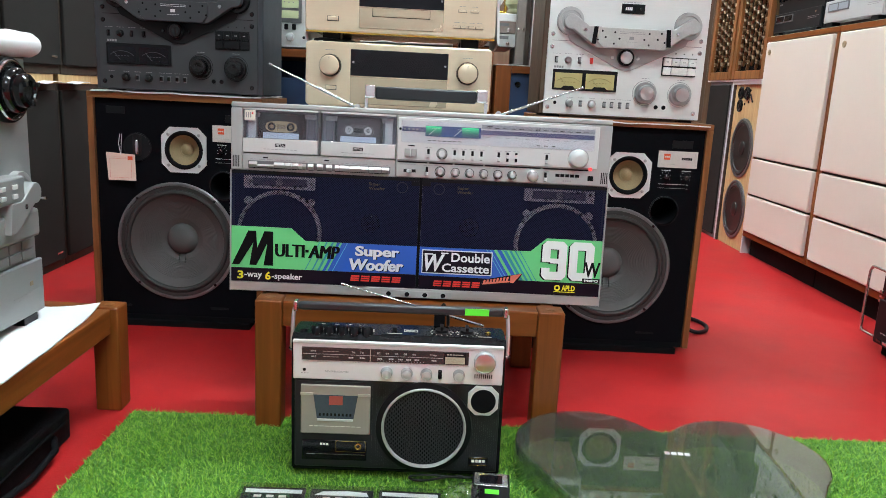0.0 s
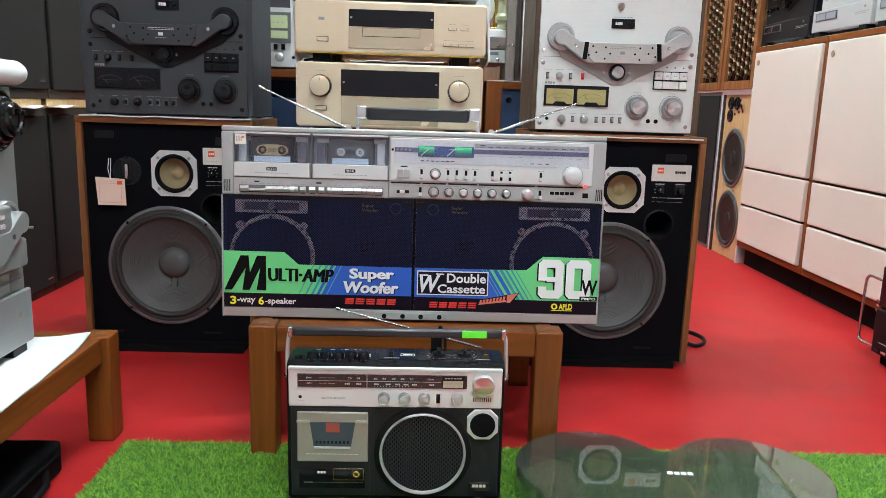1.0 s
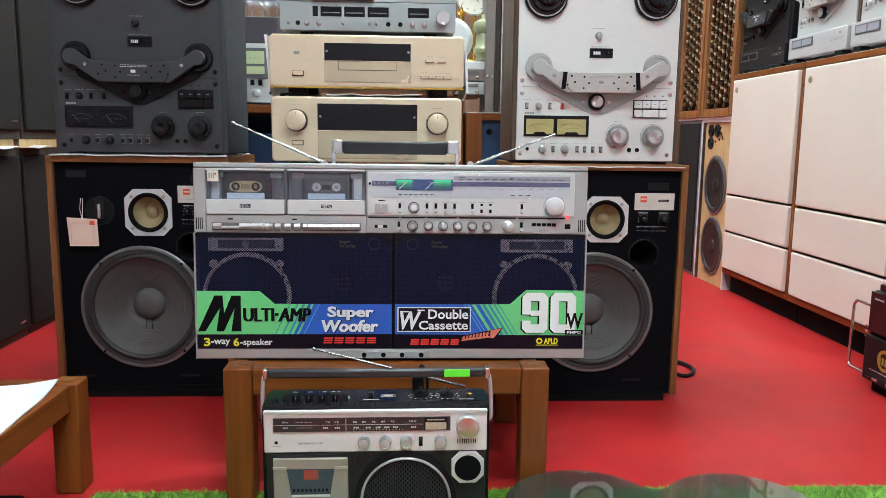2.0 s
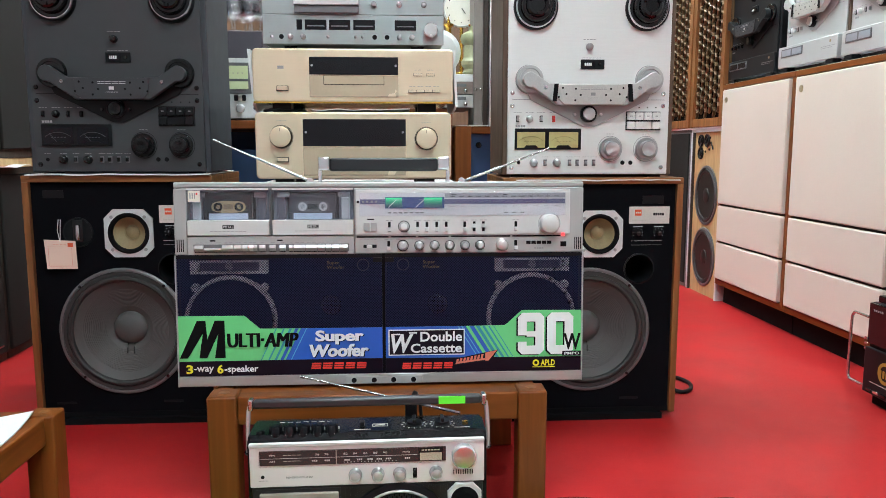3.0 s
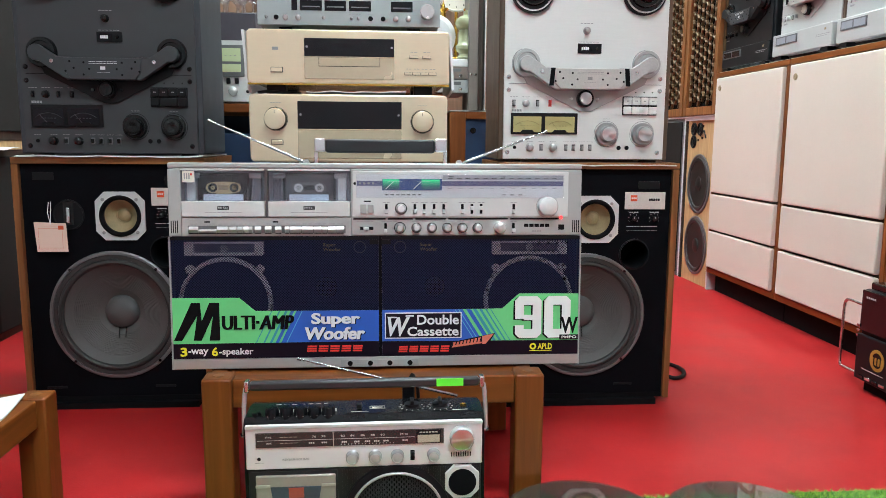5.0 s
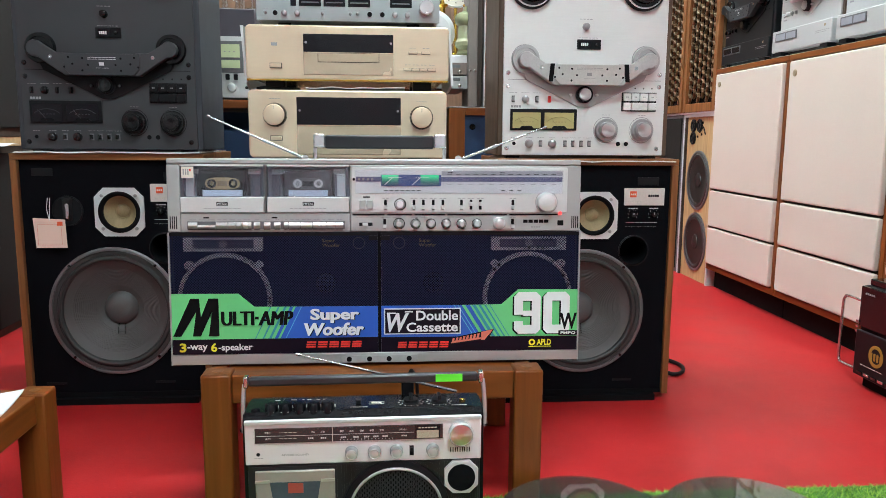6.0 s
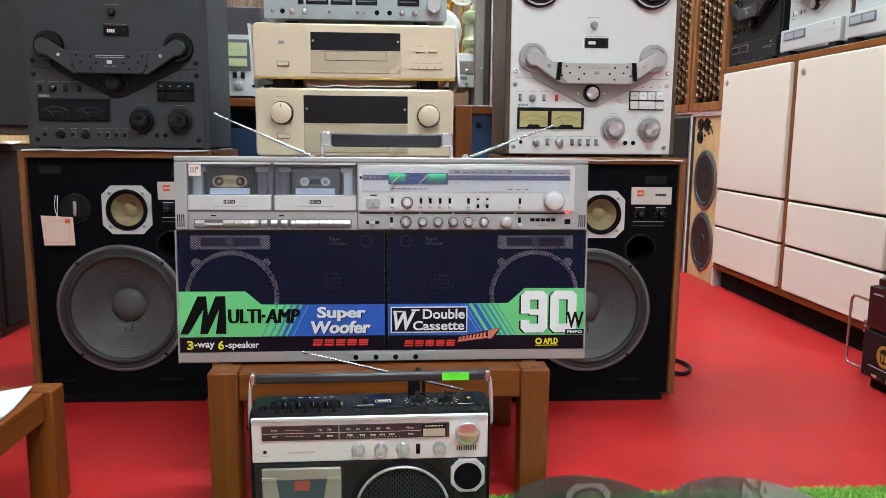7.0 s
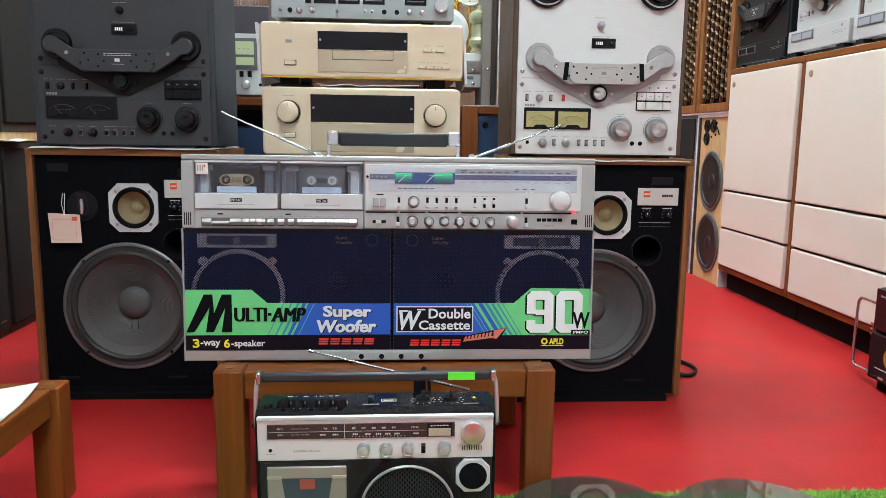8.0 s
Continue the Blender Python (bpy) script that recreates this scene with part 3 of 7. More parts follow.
def boombox():
    root = thing("boombox", pose(0, 1.655, 0.2755, -2.7), "large silver and navy double-cassette boombox with green and blue stickers", "boombox")
    f = Face(root)
    W = 0.3725
    # case
    f.box("case", SILVER, -W, W, -0.0055, 0.236, 0.016, 0.145, 0.004)
    f.box("upper_case", SILVER, -W, W, 0.237, 0.368, 0.030, 0.145, 0.008)
    f.box("top_strip", SILVER, -W, W, 0.3575, 0.368, 0.0, 0.029, 0.003)
    f.box("side_strip", SILVER, -W, -0.350, 0.237, 0.357, 0.0, 0.029, 0.002)
    f.box("control_panel", SILVER, -0.050, W, 0.237, 0.357, 0.0, 0.029, 0.002)
    f.box("key_panel", SILVER, -0.3495, -0.0505, 0.237, 0.2705, 0.0, 0.029, 0.001)
    f.box("divider", GREY_METAL, -0.2014, -0.1992, 0.271, 0.357, 0.0005, 0.029)
    f.box("base_strip", BRUSHED, -W, W, -0.0055, 0.0135, -0.0005, 0.015, 0.0015)
    f.box("hole_plate", SILVER, -0.070, 0.072, -0.0048, 0.0085, -0.002, -0.0006, 0.0005)
    for x in (-0.054, -0.017, 0.019, 0.056):
        f.turn("hole", BLACK_MATT, x, 0.0018, [(0.0048, -0.0022), (0.0048, -0.0028), (0.0035, -0.0026), (0, -0.002)], 18)
    # cassette bays
    for x0, x1, tape in ((-0.3495, -0.2025, 0), (-0.198, -0.051, 1)):
        bay = f.box("cassette_bay", mat("bay_grey", (0.20, 0.20, 0.23), 0.4), x0, x1, 0.300, 0.357, 0.024, 0.0295)
        mid = (x0 + x1) / 2
        f.box("cassette_well", BLACK, mid - 0.048, mid + 0.046, 0.300, 0.350, 0.018, 0.0238, parent=bay)
        for s in (-1, 1):
            f.box("side_guide", SILVER_LIGHT if s == (-1 if tape == 0 else 1) else GUIDE_GREY, mid + s * 0.058 - 0.0075, mid + s * 0.058 + 0.0075, 0.300, 0.340, 0.010, 0.0238, 0.001, parent=bay)
            f.box("guide_top", SILVER, mid + s * 0.055 - 0.011, mid + s * 0.055 + 0.011, 0.3402, 0.349, 0.012, 0.0238, 0.001, parent=bay)
        if tape == 0:
            cassette(f, BLACK, mid - 0.043, mid + 0.041, 0.3015, 0.347, 0.0095, mat("tan_tape_label", (0.50, 0.38, 0.20), 0.5), BLACK_GLOSS, mat("tape_sheet", (0.30, 0.22, 0.12), 0.4))
        else:
            cassette(f, mat("smoke_tape_shell", (0.085, 0.08, 0.082), 0.25), mid - 0.043, mid + 0.041, 0.3015, 0.347, 0.0095, mat("dark_tape_label", (0.12, 0.115, 0.115), 0.3), SILVER_LIGHT, BLACK)
        f.box("tape_card", mat("pale_blue_card", (0.62, 0.70, 0.80), 0.35), mid - 0.036, mid + 0.034, 0.3005, 0.3115, 0.0070, 0.0085)
        door = f.box("cassette_door", SILVER_LIGHT, x0 + 0.0006, x1 - 0.0006, 0.2720, 0.2992, -0.003, 0.023, 0.0012)
        f.bars("print", PRINT, mid - 0.010, mid + 0.010, 0.2842, 0.2908, -0.0032, parent=door)
        f.text("lettering", WHITE, "METAL", mid - 0.0088, mid + 0.0088, 0.2854, 0.2896, -0.0037, 0.2, parent=door, thick=0.0003)
        f.bars("fine_print", GREY_PRINT, mid - 0.032, mid + 0.032, 0.2790, 0.2800, -0.0032, 9, parent=door)
        pane = f.box("window_pane", WINDOW, x0 + 0.001, x1 - 0.001, 0.2996, 0.3568, -0.001, 0.0008, 0.0004)
        pane.visible_shadow = False
        f.box("pane_rim", SILVER_LIGHT, x0 + 0.001, x1 - 0.001, 0.3538, 0.3572, -0.0025, -0.0012, 0.0005, parent=door)
    st = f.box("sticker", CREAM, -0.346, -0.325, 0.333, 0.353, -0.0022, -0.0012)
    f.bars("print", GREY_PRINT, -0.343, -0.333, 0.3385, 0.349, -0.0023, 3, parent=st, gap=1)
    f.box("red_mark", RED_PRINT, -0.332, -0.329, 0.345, 0.349, -0.0027, -0.0022, parent=st)
    # tape keys
    xs = [-0.337, -0.320, -0.288, -0.267, -0.2525, -0.242, -0.225]
    spans = [(a + 0.0006, b - 0.0006) for a, b in zip(xs, xs[1:])]
    spans += [(-0.221, -0.2105), (-0.203, -0.192), (-0.185, -0.1745)]
    xs = [-0.1685, -0.160, -0.139, -0.1175, -0.1025, -0.092, -0.077, -0.062]
    spans += [(a + 0.0006, b - 0.0006) for a, b in zip(xs, xs[1:])]
    f.box("key_slot", GREY_METAL, -0.339, -0.060, 0.2418, 0.2558, -0.0006, -0.0001)
    for i, (a, b) in enumerate(spans):
        top = 0.2545 if i != 1 else 0.2495
        part("key", key_bm(a, b, 0.2428, top), KEY_METAL, root)
        # Black strip that paints the shadow line along the key's foot
        f.box("key_shade", PRINT, a, b, 0.2416, 0.2430, -0.0045, -0.0007)
        f.bars("key_print", GREY_PRINT, a + 0.002, b - 0.002, 0.2582, 0.2594, -0.0001, 2)
    for x in (-0.305, -0.185):
        f.box("key_mark", PRINT, x - 0.005, x + 0.005, 0.2612, 0.2638, -0.0004, -0.0001)
    # end vents
    for s in (-1, 1):
        for k in range(4):
            x = s * 0.3625 + (k - 1.5) * 0.0036
            f.box("vent_slot", BLACK, x - 0.0009, x + 0.0009, 0.2425, 0.265, -0.0004, 0.0002)
    # tuner
    f.box("tuner_frame", SILVER_LIGHT, -0.047, 0.347, 0.2715, 0.3535, -0.0025, -0.0001, 0.001)
    for a, b in ((-0.046, 0.012), (0.016, 0.062), (0.066, 0.122), (0.126, 0.236), (0.240, 0.330)):
        f.box("lower_line", PRINT, a, b, 0.2664, 0.2690, -0.0010, -0.0001)
    sc = f.box("tuner_scale", mat("pale_tuner_scale", (0.60, 0.60, 0.64), 0.3, vary=0.04), -0.040, 0.337, 0.3065, 0.3475, -0.0035, -0.0026)
    f.box("scale_stripe", mat("violet_stripe", (0.10, 0.095, 0.20), 0.3), -0.039, 0.337, 0.3275, 0.3362, -0.0042, -0.0036, parent=sc)
    f.box("grey_stripe", mat("grey_stripe", (0.33, 0.33, 0.37), 0.3), 0.115, 0.337, 0.3385, 0.3468, -0.0042, -0.0036, parent=sc)
    for i, x in enumerate((-0.034, -0.026, -0.018, -0.010)):
        f.turn("scale_mark", GREY_PRINT, x, 0.3318, [(0.0022, -0.0043), (0.0022, -0.0048), (0, -0.0048)], 12, parent=sc)
    f.bars("scale_print", PRINT, 0.125, 0.325, 0.3405, 0.3416, -0.0043, 13, parent=sc, gap=0.8)
    f.bars("scale_print", GREY_PRINT, 0.125, 0.325, 0.3225, 0.3235, -0.0037, 11, parent=sc, gap=1.4)
    f.box("mark", PRINT, 0.126, 0.136, 0.3432, 0.3446, -0.0045, -0.0042, parent=sc)
    f.box("mark", PRINT, 0.222, 0.230, 0.3432, 0.3446, -0.0045, -0.0042, parent=sc)
    lcd = f.box("level_window", LCD_BLUE, 0.006, 0.114, 0.3195, 0.3400, -0.0048, -0.0043)
    for x0, x1 in ((0.007, 0.037), (0.077, 0.110)):
        f.box("lit_window", LCD_GREEN, x0, x1, 0.3205, 0.3390, -0.0053, -0.0049, parent=lcd, label="lit green meter window")
    for x0 in (0.012, 0.062):
        f.bar("needle", WHITE, [(x0, -0.0056, 0.3215), (x0 + 0.014, -0.0056, 0.3345)], 0.0006, parent=lcd)
        f.bars("scale_print", WHITE, x0 + 0.006, x0 + 0.03, 0.3345, 0.3352, -0.0054, 6, parent=lcd)
    for i in range(7):
        f.box("scale_dash", PRINT, 0.011 + i * 0.0099, 0.0175 + i * 0.0099, 0.3105, 0.3122, -0.0040, -0.0035, parent=sc)
    for i in range(3):
        f.box("scale_dash", PRINT, 0.2245 + i * 0.0148, 0.2315 + i * 0.0148, 0.3108, 0.3122, -0.0040, -0.0035, parent=sc)
    gl = f.box("scale_glass", SCALE_GLASS, -0.041, 0.338, 0.3055, 0.3485, -0.0075, -0.0063, 0.0004)
    gl.visible_shadow = False
    for x in (-0.0275, -0.0145):
        f.box("push_button", SILVER, x - 0.0055, x + 0.0055, 0.278, 0.294, -0.008, -0.0026, 0.001)
    f.box("button_mark", PRINT, -0.027, -0.014, 0.2985, 0.3008, -0.003, -0.0026)
    f.turn("band_lamp", PRINT, -0.043, 0.3315, [(0.0025, -0.0027), (0.0025, -0.0034), (0, -0.0034)], 12)

    def lever(x, z, flip):
        s = f.box("lever_slot", PRINT, x - 0.0024, x + 0.0024, z - 0.009, z + 0.009, -0.0031, -0.0002)
        f.box("lever", SILVER_LIGHT, x - 0.0030, x + 0.0030, z - 0.008 + flip * 0.006, z - 0.001 + flip * 0.006, -0.009, -0.0032, 0.0008, parent=s)
        f.bars("lever_print", GREY_PRINT, x - 0.006, x + 0.006, z + 0.0110, z + 0.0121, -0.0026, 2)

    for x, fl in ((0.0135, 0), (0.065, 0), (0.082, 0), (0.100, 0), (0.1175, 0), (0.1515, 0), (0.169, 1), (0.186, 1), (0.246, 0)):
        lever(x, 0.2860, fl)
    for x in (0.012, 0.246):
        lever(x, 0.2510, 0)
    bk = f.knob("balance_knob", KNOB_SIDE, 0.040, 0.2865, 0.0085, 0.011, label="rose-silver knob")
    f.turn("cap", PINK_SILVER, 0.040, 0.2865, [(0.0064, -0.009), (0.0064, -0.0126), (0.0055, -0.0132), (0, -0.0132)], 24, parent=bk)
    f.turn("knob_ring", PRINT, 0.040, 0.2865, ring_profile(0.0098, 0.0104, -0.0029, -0.0025), 28, parent=bk)
    tk = f.knob("tuning_knob", SILVER_LIGHT, 0.308, 0.2905, 0.0182, 0.018, label="large pale tuning knob", seg=40)
    f.turn("knob_ring", KNOB_SIDE, 0.308, 0.2905, ring_profile(0.0198, 0.0206, -0.0032, -0.0026), 40, parent=tk)
    for i, x in enumerate((0.038, 0.068, 0.096, 0.124, 0.152, 0.180)):
        k = f.knob("tone_knob", KNOB_SIDE, x, 0.2513, 0.0072, 0.012)
        f.turn("knob_ring", PRINT, x, 0.2513, ring_profile(0.0082 if i else 0.009, 0.0092 if i else 0.0108, -0.0008, 0.0), 24, parent=k)
        f.turn("cap", KEY_METAL, x, 0.2513, [(0.0052, -0.0105), (0.0052, -0.0134), (0.0044, -0.0140), (0, -0.0140)], 20, parent=k)
    f.knob("volume_knob", SPUN, 0.221, 0.2513, 0.0108, 0.016, label="volume knob")
    f.box("slide_switch", BLACK, -0.034, -0.010, 0.2475, 0.2535, -0.0006, -0.0001)
    f.box("slider", SILVER_LIGHT, -0.028, -0.018, 0.2478, 0.2532, -0.006, -0.0007, 0.0008)
    for x0, n in ((-0.040, 5), (0.004, 3), (0.060, 2), (0.125, 2)):
        f.bars("panel_print", GREY_PRINT, x0, x0 + 0.03, 0.2625, 0.2635, -0.0001, n)
    f.bars("maker_mark", PRINT, 0.266, 0.313, 0.2525, 0.2585, -0.0002, 5, gap=0.18)
    f.bars("model_mark", GREY_PRINT, 0.281, 0.298, 0.2435, 0.2465, -0.0002, 4)
    f.box("mark", PRINT, 0.330, 0.341, 0.2475, 0.2570, -0.0007, -0.0001)
    f.turn("power_lamp", LED_RED, 0.334, 0.2705, [(0.0032, -0.0026), (0.0032, -0.004), (0, -0.0045)], 14, label="lit red power lamp")
    # speaker fronts
    for s in (-1, 1):
        x0, x1 = (-0.3705, -0.001) if s < 0 else (0.005, 0.3705)
        cav = f.box("speaker_cavity", NAVY, x0, x1, 0.0145, 0.2355, 0.0145, 0.0158)
        cx = s * 0.278
        f.turn("woofer_ring", RING_CHROME, cx, 0.114, [(0.0755 + 0.0045 * (1 - math.cos(radians(q))), 0.0135 - 0.0117 * math.sin(radians(q))) for q in range(0, 181, 20)], 64, parent=cav, label="chromed woofer ring behind the grille")
        f.turn("woofer_cone", NAVY, cx, 0.114, [(0.076, 0.008), (0.07, 0.006), (0.028, 0.0138), (0.022, 0.011), (0, 0.008)], 40, parent=cav)
        for a in (45, 135):
            f.turn("ring_lug", RING_CHROME, cx + 0.088 * math.cos(radians(a)), 0.114 + 0.088 * math.sin(radians(a)), [(0.008, 0.0135), (0.008, 0.006), (0.004, 0.004), (0, 0.004)], 14, parent=cav)
        hx0, hx1 = cx - 0.070, cx + 0.070
        f.turn("horn_throat", KNOB_SIDE, cx, 0.2145, [(0.0072, 0.0040), (0.0060, 0.0085), (0.0030, 0.0115), (0, 0.0120)], 32, parent=cav)
        f.box("horn_back", HORN_GREY, hx0 + 0.016, hx1 - 0.016, 0.2065, 0.2225, 0.0120, 0.0135, parent=cav)
        for nm, a, b, c, d in (("horn_frame", hx0, hx0 + 0.016, 0.2015, 0.2265), ("horn_frame", hx1 - 0.016, hx1, 0.2015, 0.2265), ("horn_frame", hx0 + 0.016, hx1 - 0.016, 0.2225, 0.2265), ("horn_frame", hx0 + 0.016, hx1 - 0.016, 0.2015, 0.2065)):
            f.box(nm, RING_CHROME, a, b, c, d, 0.002, 0.0134, 0.0015, parent=cav)
        f.turn("mid_dome", BLACK_GLOSS, -0.096 if s < 0 else 0.102, 0.141, [(0.020, 0.013), (0.017, 0.008), (0.010, 0.0045), (0, 0.003)], 28, parent=cav)
        for xs0 in (x0, x1 - 0.0025):
            f.box("cavity_side", NAVY, xs0, xs0 + 0.0025, 0.0148, 0.2352, 0.0016, 0.0144, parent=cav)
        f.box("grille", GRILLE, x0, x1, 0.0145, 0.2355, 0.0, 0.0012)
        f.box("grille_edge", BLACK, x0, x1, 0.2300, 0.2362, -0.0012, -0.0002)
        tx = -0.085 if s < 0 else 0.090
        f.text("grille_lettering", mat("dull_gold_print", (0.11, 0.09, 0.045), 0.4, 0.3), "Super\nWoofer", tx - 0.016, tx + 0.016, 0.2095, 0.2240, -0.0003)
        f.turn("grille_ring", NAVY_RING, -0.035 if s < 0 else 0.038, 0.2165, ring_profile(0.010, 0.0108, -0.0004, 0.0), 28)
        f.box("side_trim", SILVER, s * 0.3725 - 0.0012, s * 0.3725 + 0.0012, -0.0055, 0.236, -0.0012, 0.0158)
        f.box("corner_clip", BLACK, x0 if s > 0 else x1 - 0.016, x0 + 0.016 if s > 0 else x1, 0.2215, 0.2298, -0.0016, -0.0002)
    f.box("centre_seam", BLACK_MATT, -0.0008, 0.0048, 0.0145, 0.2360, -0.0008, 0.0140)
    # stickers, low on the two grilles
    y0, y1 = -0.0010, -0.0002
    L = f.poly("sticker_band", BLACK_VINYL, [(-0.3705, 0.0145), (-0.0012, 0.0145), (-0.0012, 0.0428), (-0.3705, 0.0415)], y0, y1, label="black sticker band")
    G = f.poly("sticker_green", GREEN, [(-0.3705, 0.0418), (-0.1760, 0.0424), (-0.1480, 0.1005), (-0.224, 0.1010), (-0.252, 0.1252), (-0.3705, 0.1255)], y0, y1, label="bright green sticker")
    f.poly("sticker_blue", BLUE, [(-0.1757, 0.0424), (-0.0012, 0.0430), (-0.0012, 0.1003), (-0.1477, 0.1005)], y0, y1, label="bright blue sticker")
    for i, (x, w, m) in enumerate(((-0.224, 0.0018, TEAL), (-0.2105, 0.003, TEAL), (-0.199, 0.0045, TEAL), (-0.1885, 0.006, BLUE), (-0.1785, 0.0055, BLUE))):
        f.poly("stripe", m, [(x, 0.0424), (x + w, 0.0424), (x + w + 0.0285, 0.1005), (x + 0.0285, 0.1005)], y0 - 0.0004, y0, parent=G)
    for x, w in ((-0.1690, 0.0016),):
        f.poly("stripe", SKY, [(x, 0.0428), (x + w, 0.0428), (x + w + 0.0285, 0.1003), (x + 0.0285, 0.1003)], y0 - 0.0004, y0, parent=G)
    t = y0 - 0.0010
    f.poly("big_letter", PRINT, [(-0.372 + 0.003, 0.0480), (-0.3545, 0.0480), (-0.3270, 0.0930), (-0.3340, 0.0480), (-0.3200, 0.0480), (-0.2990, 0.0930), (-0.3060, 0.0480), (-0.2870, 0.0480), (-0.2875, 0.1170), (-0.3050, 0.1170), (-0.3190, 0.0830), (-0.3215, 0.1170), (-0.3370, 0.1170)], t - 0.0004, t)
    f.text("lettering", PRINT, "ULTI", -0.2825, -0.2265, 0.0672, 0.0930, t, 0.0, 0.0, heavy=0.0046)
    f.box("hyphen", PRINT, -0.2232, -0.2165, 0.0780, 0.0832, t - 0.0006, t)
    f.text("lettering", PRINT, "AMP", -0.2165, -0.1565, 0.0672, 0.0930, t, 0.16, 0.0, heavy=0.0046)
    for dx, m, k in ((0.0018, PRINT, 0.0), (0.0, WHITE, 0.0005)):
        f.text("lettering", m, "Super", -0.1235 + dx, -0.0360 + dx, 0.0700 - dx * 0.5, 0.0965 - dx * 0.5, t - k, 0.0, 0.028, heavy=0.0016)
        f.text("lettering", m, "Woofer", -0.1350 + dx, -0.0270 + dx, 0.0468 - dx * 0.5, 0.0705 - dx * 0.5, t - k, 0.12, 0.028, heavy=0.0016)
    f.text("lettering", YELLOW, "3", -0.3580, -0.3460, 0.0190, 0.0355, t, 0, 0.03)
    f.text("lettering", WHITE, "-way", -0.3445, -0.3085, 0.0190, 0.0320, t, 0, 0.02)
    f.text("lettering", YELLOW, "6", -0.3025, -0.2915, 0.0190, 0.0355, t, 0, 0.03)
    f.text("lettering", WHITE, "-speaker", -0.2895, -0.2285, 0.0178, 0.0335, t, 0, 0.02)
    f.bars("maker_mark", RED_PRINT, -0.1320, -0.0320, 0.0245, 0.0275, t, 5, gap=0.22)
    f.bars("maker_mark", RED_PRINT, -0.1314, -0.0314, 0.0287, 0.0317, t, 5, gap=0.22)
    f.bars("maker_mark", RED_PRINT, -0.1308, -0.0308, 0.0329, 0.0361, t, 5, gap=0.22)
    f.poly("sticker_band", BLACK_VINYL, [(0.0052, 0.0145), (0.3705, 0.0140), (0.3705, 0.0398), (0.0052, 0.0420)], y0, y1, label="black sticker band")
    f.poly("sticker_blue", BLUE, [(0.0052, 0.0424), (0.1900, 0.0412), (0.1530, 0.1005), (0.0052, 0.1005)], y0, y1, label="bright blue sticker")
    G = f.poly("sticker_green", GREEN, [(0.1903, 0.0412), (0.3705, 0.0402), (0.3705, 0.1280), (0.2585, 0.1290), (0.2270, 0.1012), (0.1533, 0.1005)], y0, y1, label="bright green sticker")
    for x, w, m in ((0.160, 0.0085, BLUE), (0.1725, 0.0065, TEAL), (0.184, 0.005, TEAL), (0.195, 0.003, TEAL), (0.2045, 0.0016, TEAL)):
        f.poly("stripe", m, [(x + 0.037, 0.0412), (x + 0.037 + w, 0.0412), (x + w, 0.1005), (x, 0.1005)], y0 - 0.0004, y0, parent=G)
    for x, w in ((0.1385, 0.0016), (0.1455, 0.0016)):
        f.poly("stripe", SKY, [(x + 0.037, 0.0415), (x + 0.037 + w, 0.0415), (x + w, 0.1003), (x, 0.1003)], y0 - 0.0004, y0, parent=G)
    B = f.box("caption_box", WHITE, 0.0100, 0.1515, 0.0470, 0.0955, t, y0)
    f.box("caption_panel", BLACK_VINYL, 0.0120, 0.1495, 0.0490, 0.0935, t - 0.0004, t, parent=B)
    t2 = t - 0.0004
    f.text("lettering", WHITE, "W", 0.0150, 0.0560, 0.0515, 0.0870, t2, 0.25, 0.03)
    f.box("serif", WHITE, 0.0150, 0.0320, 0.0855, 0.0880, t2 - 0.0006, t2 - 0.0001)
    f.box("serif", WHITE, 0.0480, 0.0630, 0.0880, 0.0905, t2 - 0.0006, t2 - 0.0001)
    f.text("lettering", WHITE, "Double", 0.0690, 0.1465, 0.0725, 0.0910, t2, 0, 0.022)
    f.text("lettering", WHITE, "Cassette", 0.0510, 0.1460, 0.0515, 0.0690, t2, 0, 0.022)
    f.bars("maker_mark", RED_PRINT, 0.0350, 0.1280, 0.0215, 0.0245, t, 5, gap=0.22)
    f.bars("maker_mark", RED_PRINT, 0.0356, 0.1286, 0.0257, 0.0287, t, 5, gap=0.22)
    f.bars("maker_mark", RED_PRINT, 0.0362, 0.1292, 0.0299, 0.0331, t, 5, gap=0.22)
    sw = f.poly("badge", BLACK_VINYL, [(0.131, 0.0280), (0.137, 0.0400), (0.214, 0.0555), (0.192, 0.0180)], t - 0.0006, t)
    f.poly("badge_mark", SALMON, [(0.133, 0.0290), (0.189, 0.0365), (0.189, 0.0395), (0.136, 0.0335)], t - 0.001, t - 0.0006, parent=sw)
    for i in range(8):
        x = 0.1345 + i * 0.0066
        f.poly("badge_mark", SALMON, [(x, 0.0300 + i * 0.0010), (x + 0.0042, 0.0304 + i * 0.0010), (x + 0.0062, 0.0390 + i * 0.0012), (x + 0.0020, 0.0386 + i * 0.0012)], t - 0.0014, t - 0.001, parent=sw)
    f.poly("badge_mark", SALMON, [(0.190, 0.0350), (0.196, 0.0350), (0.212, 0.0545), (0.190, 0.0500)], t - 0.001, t - 0.0006, parent=sw)
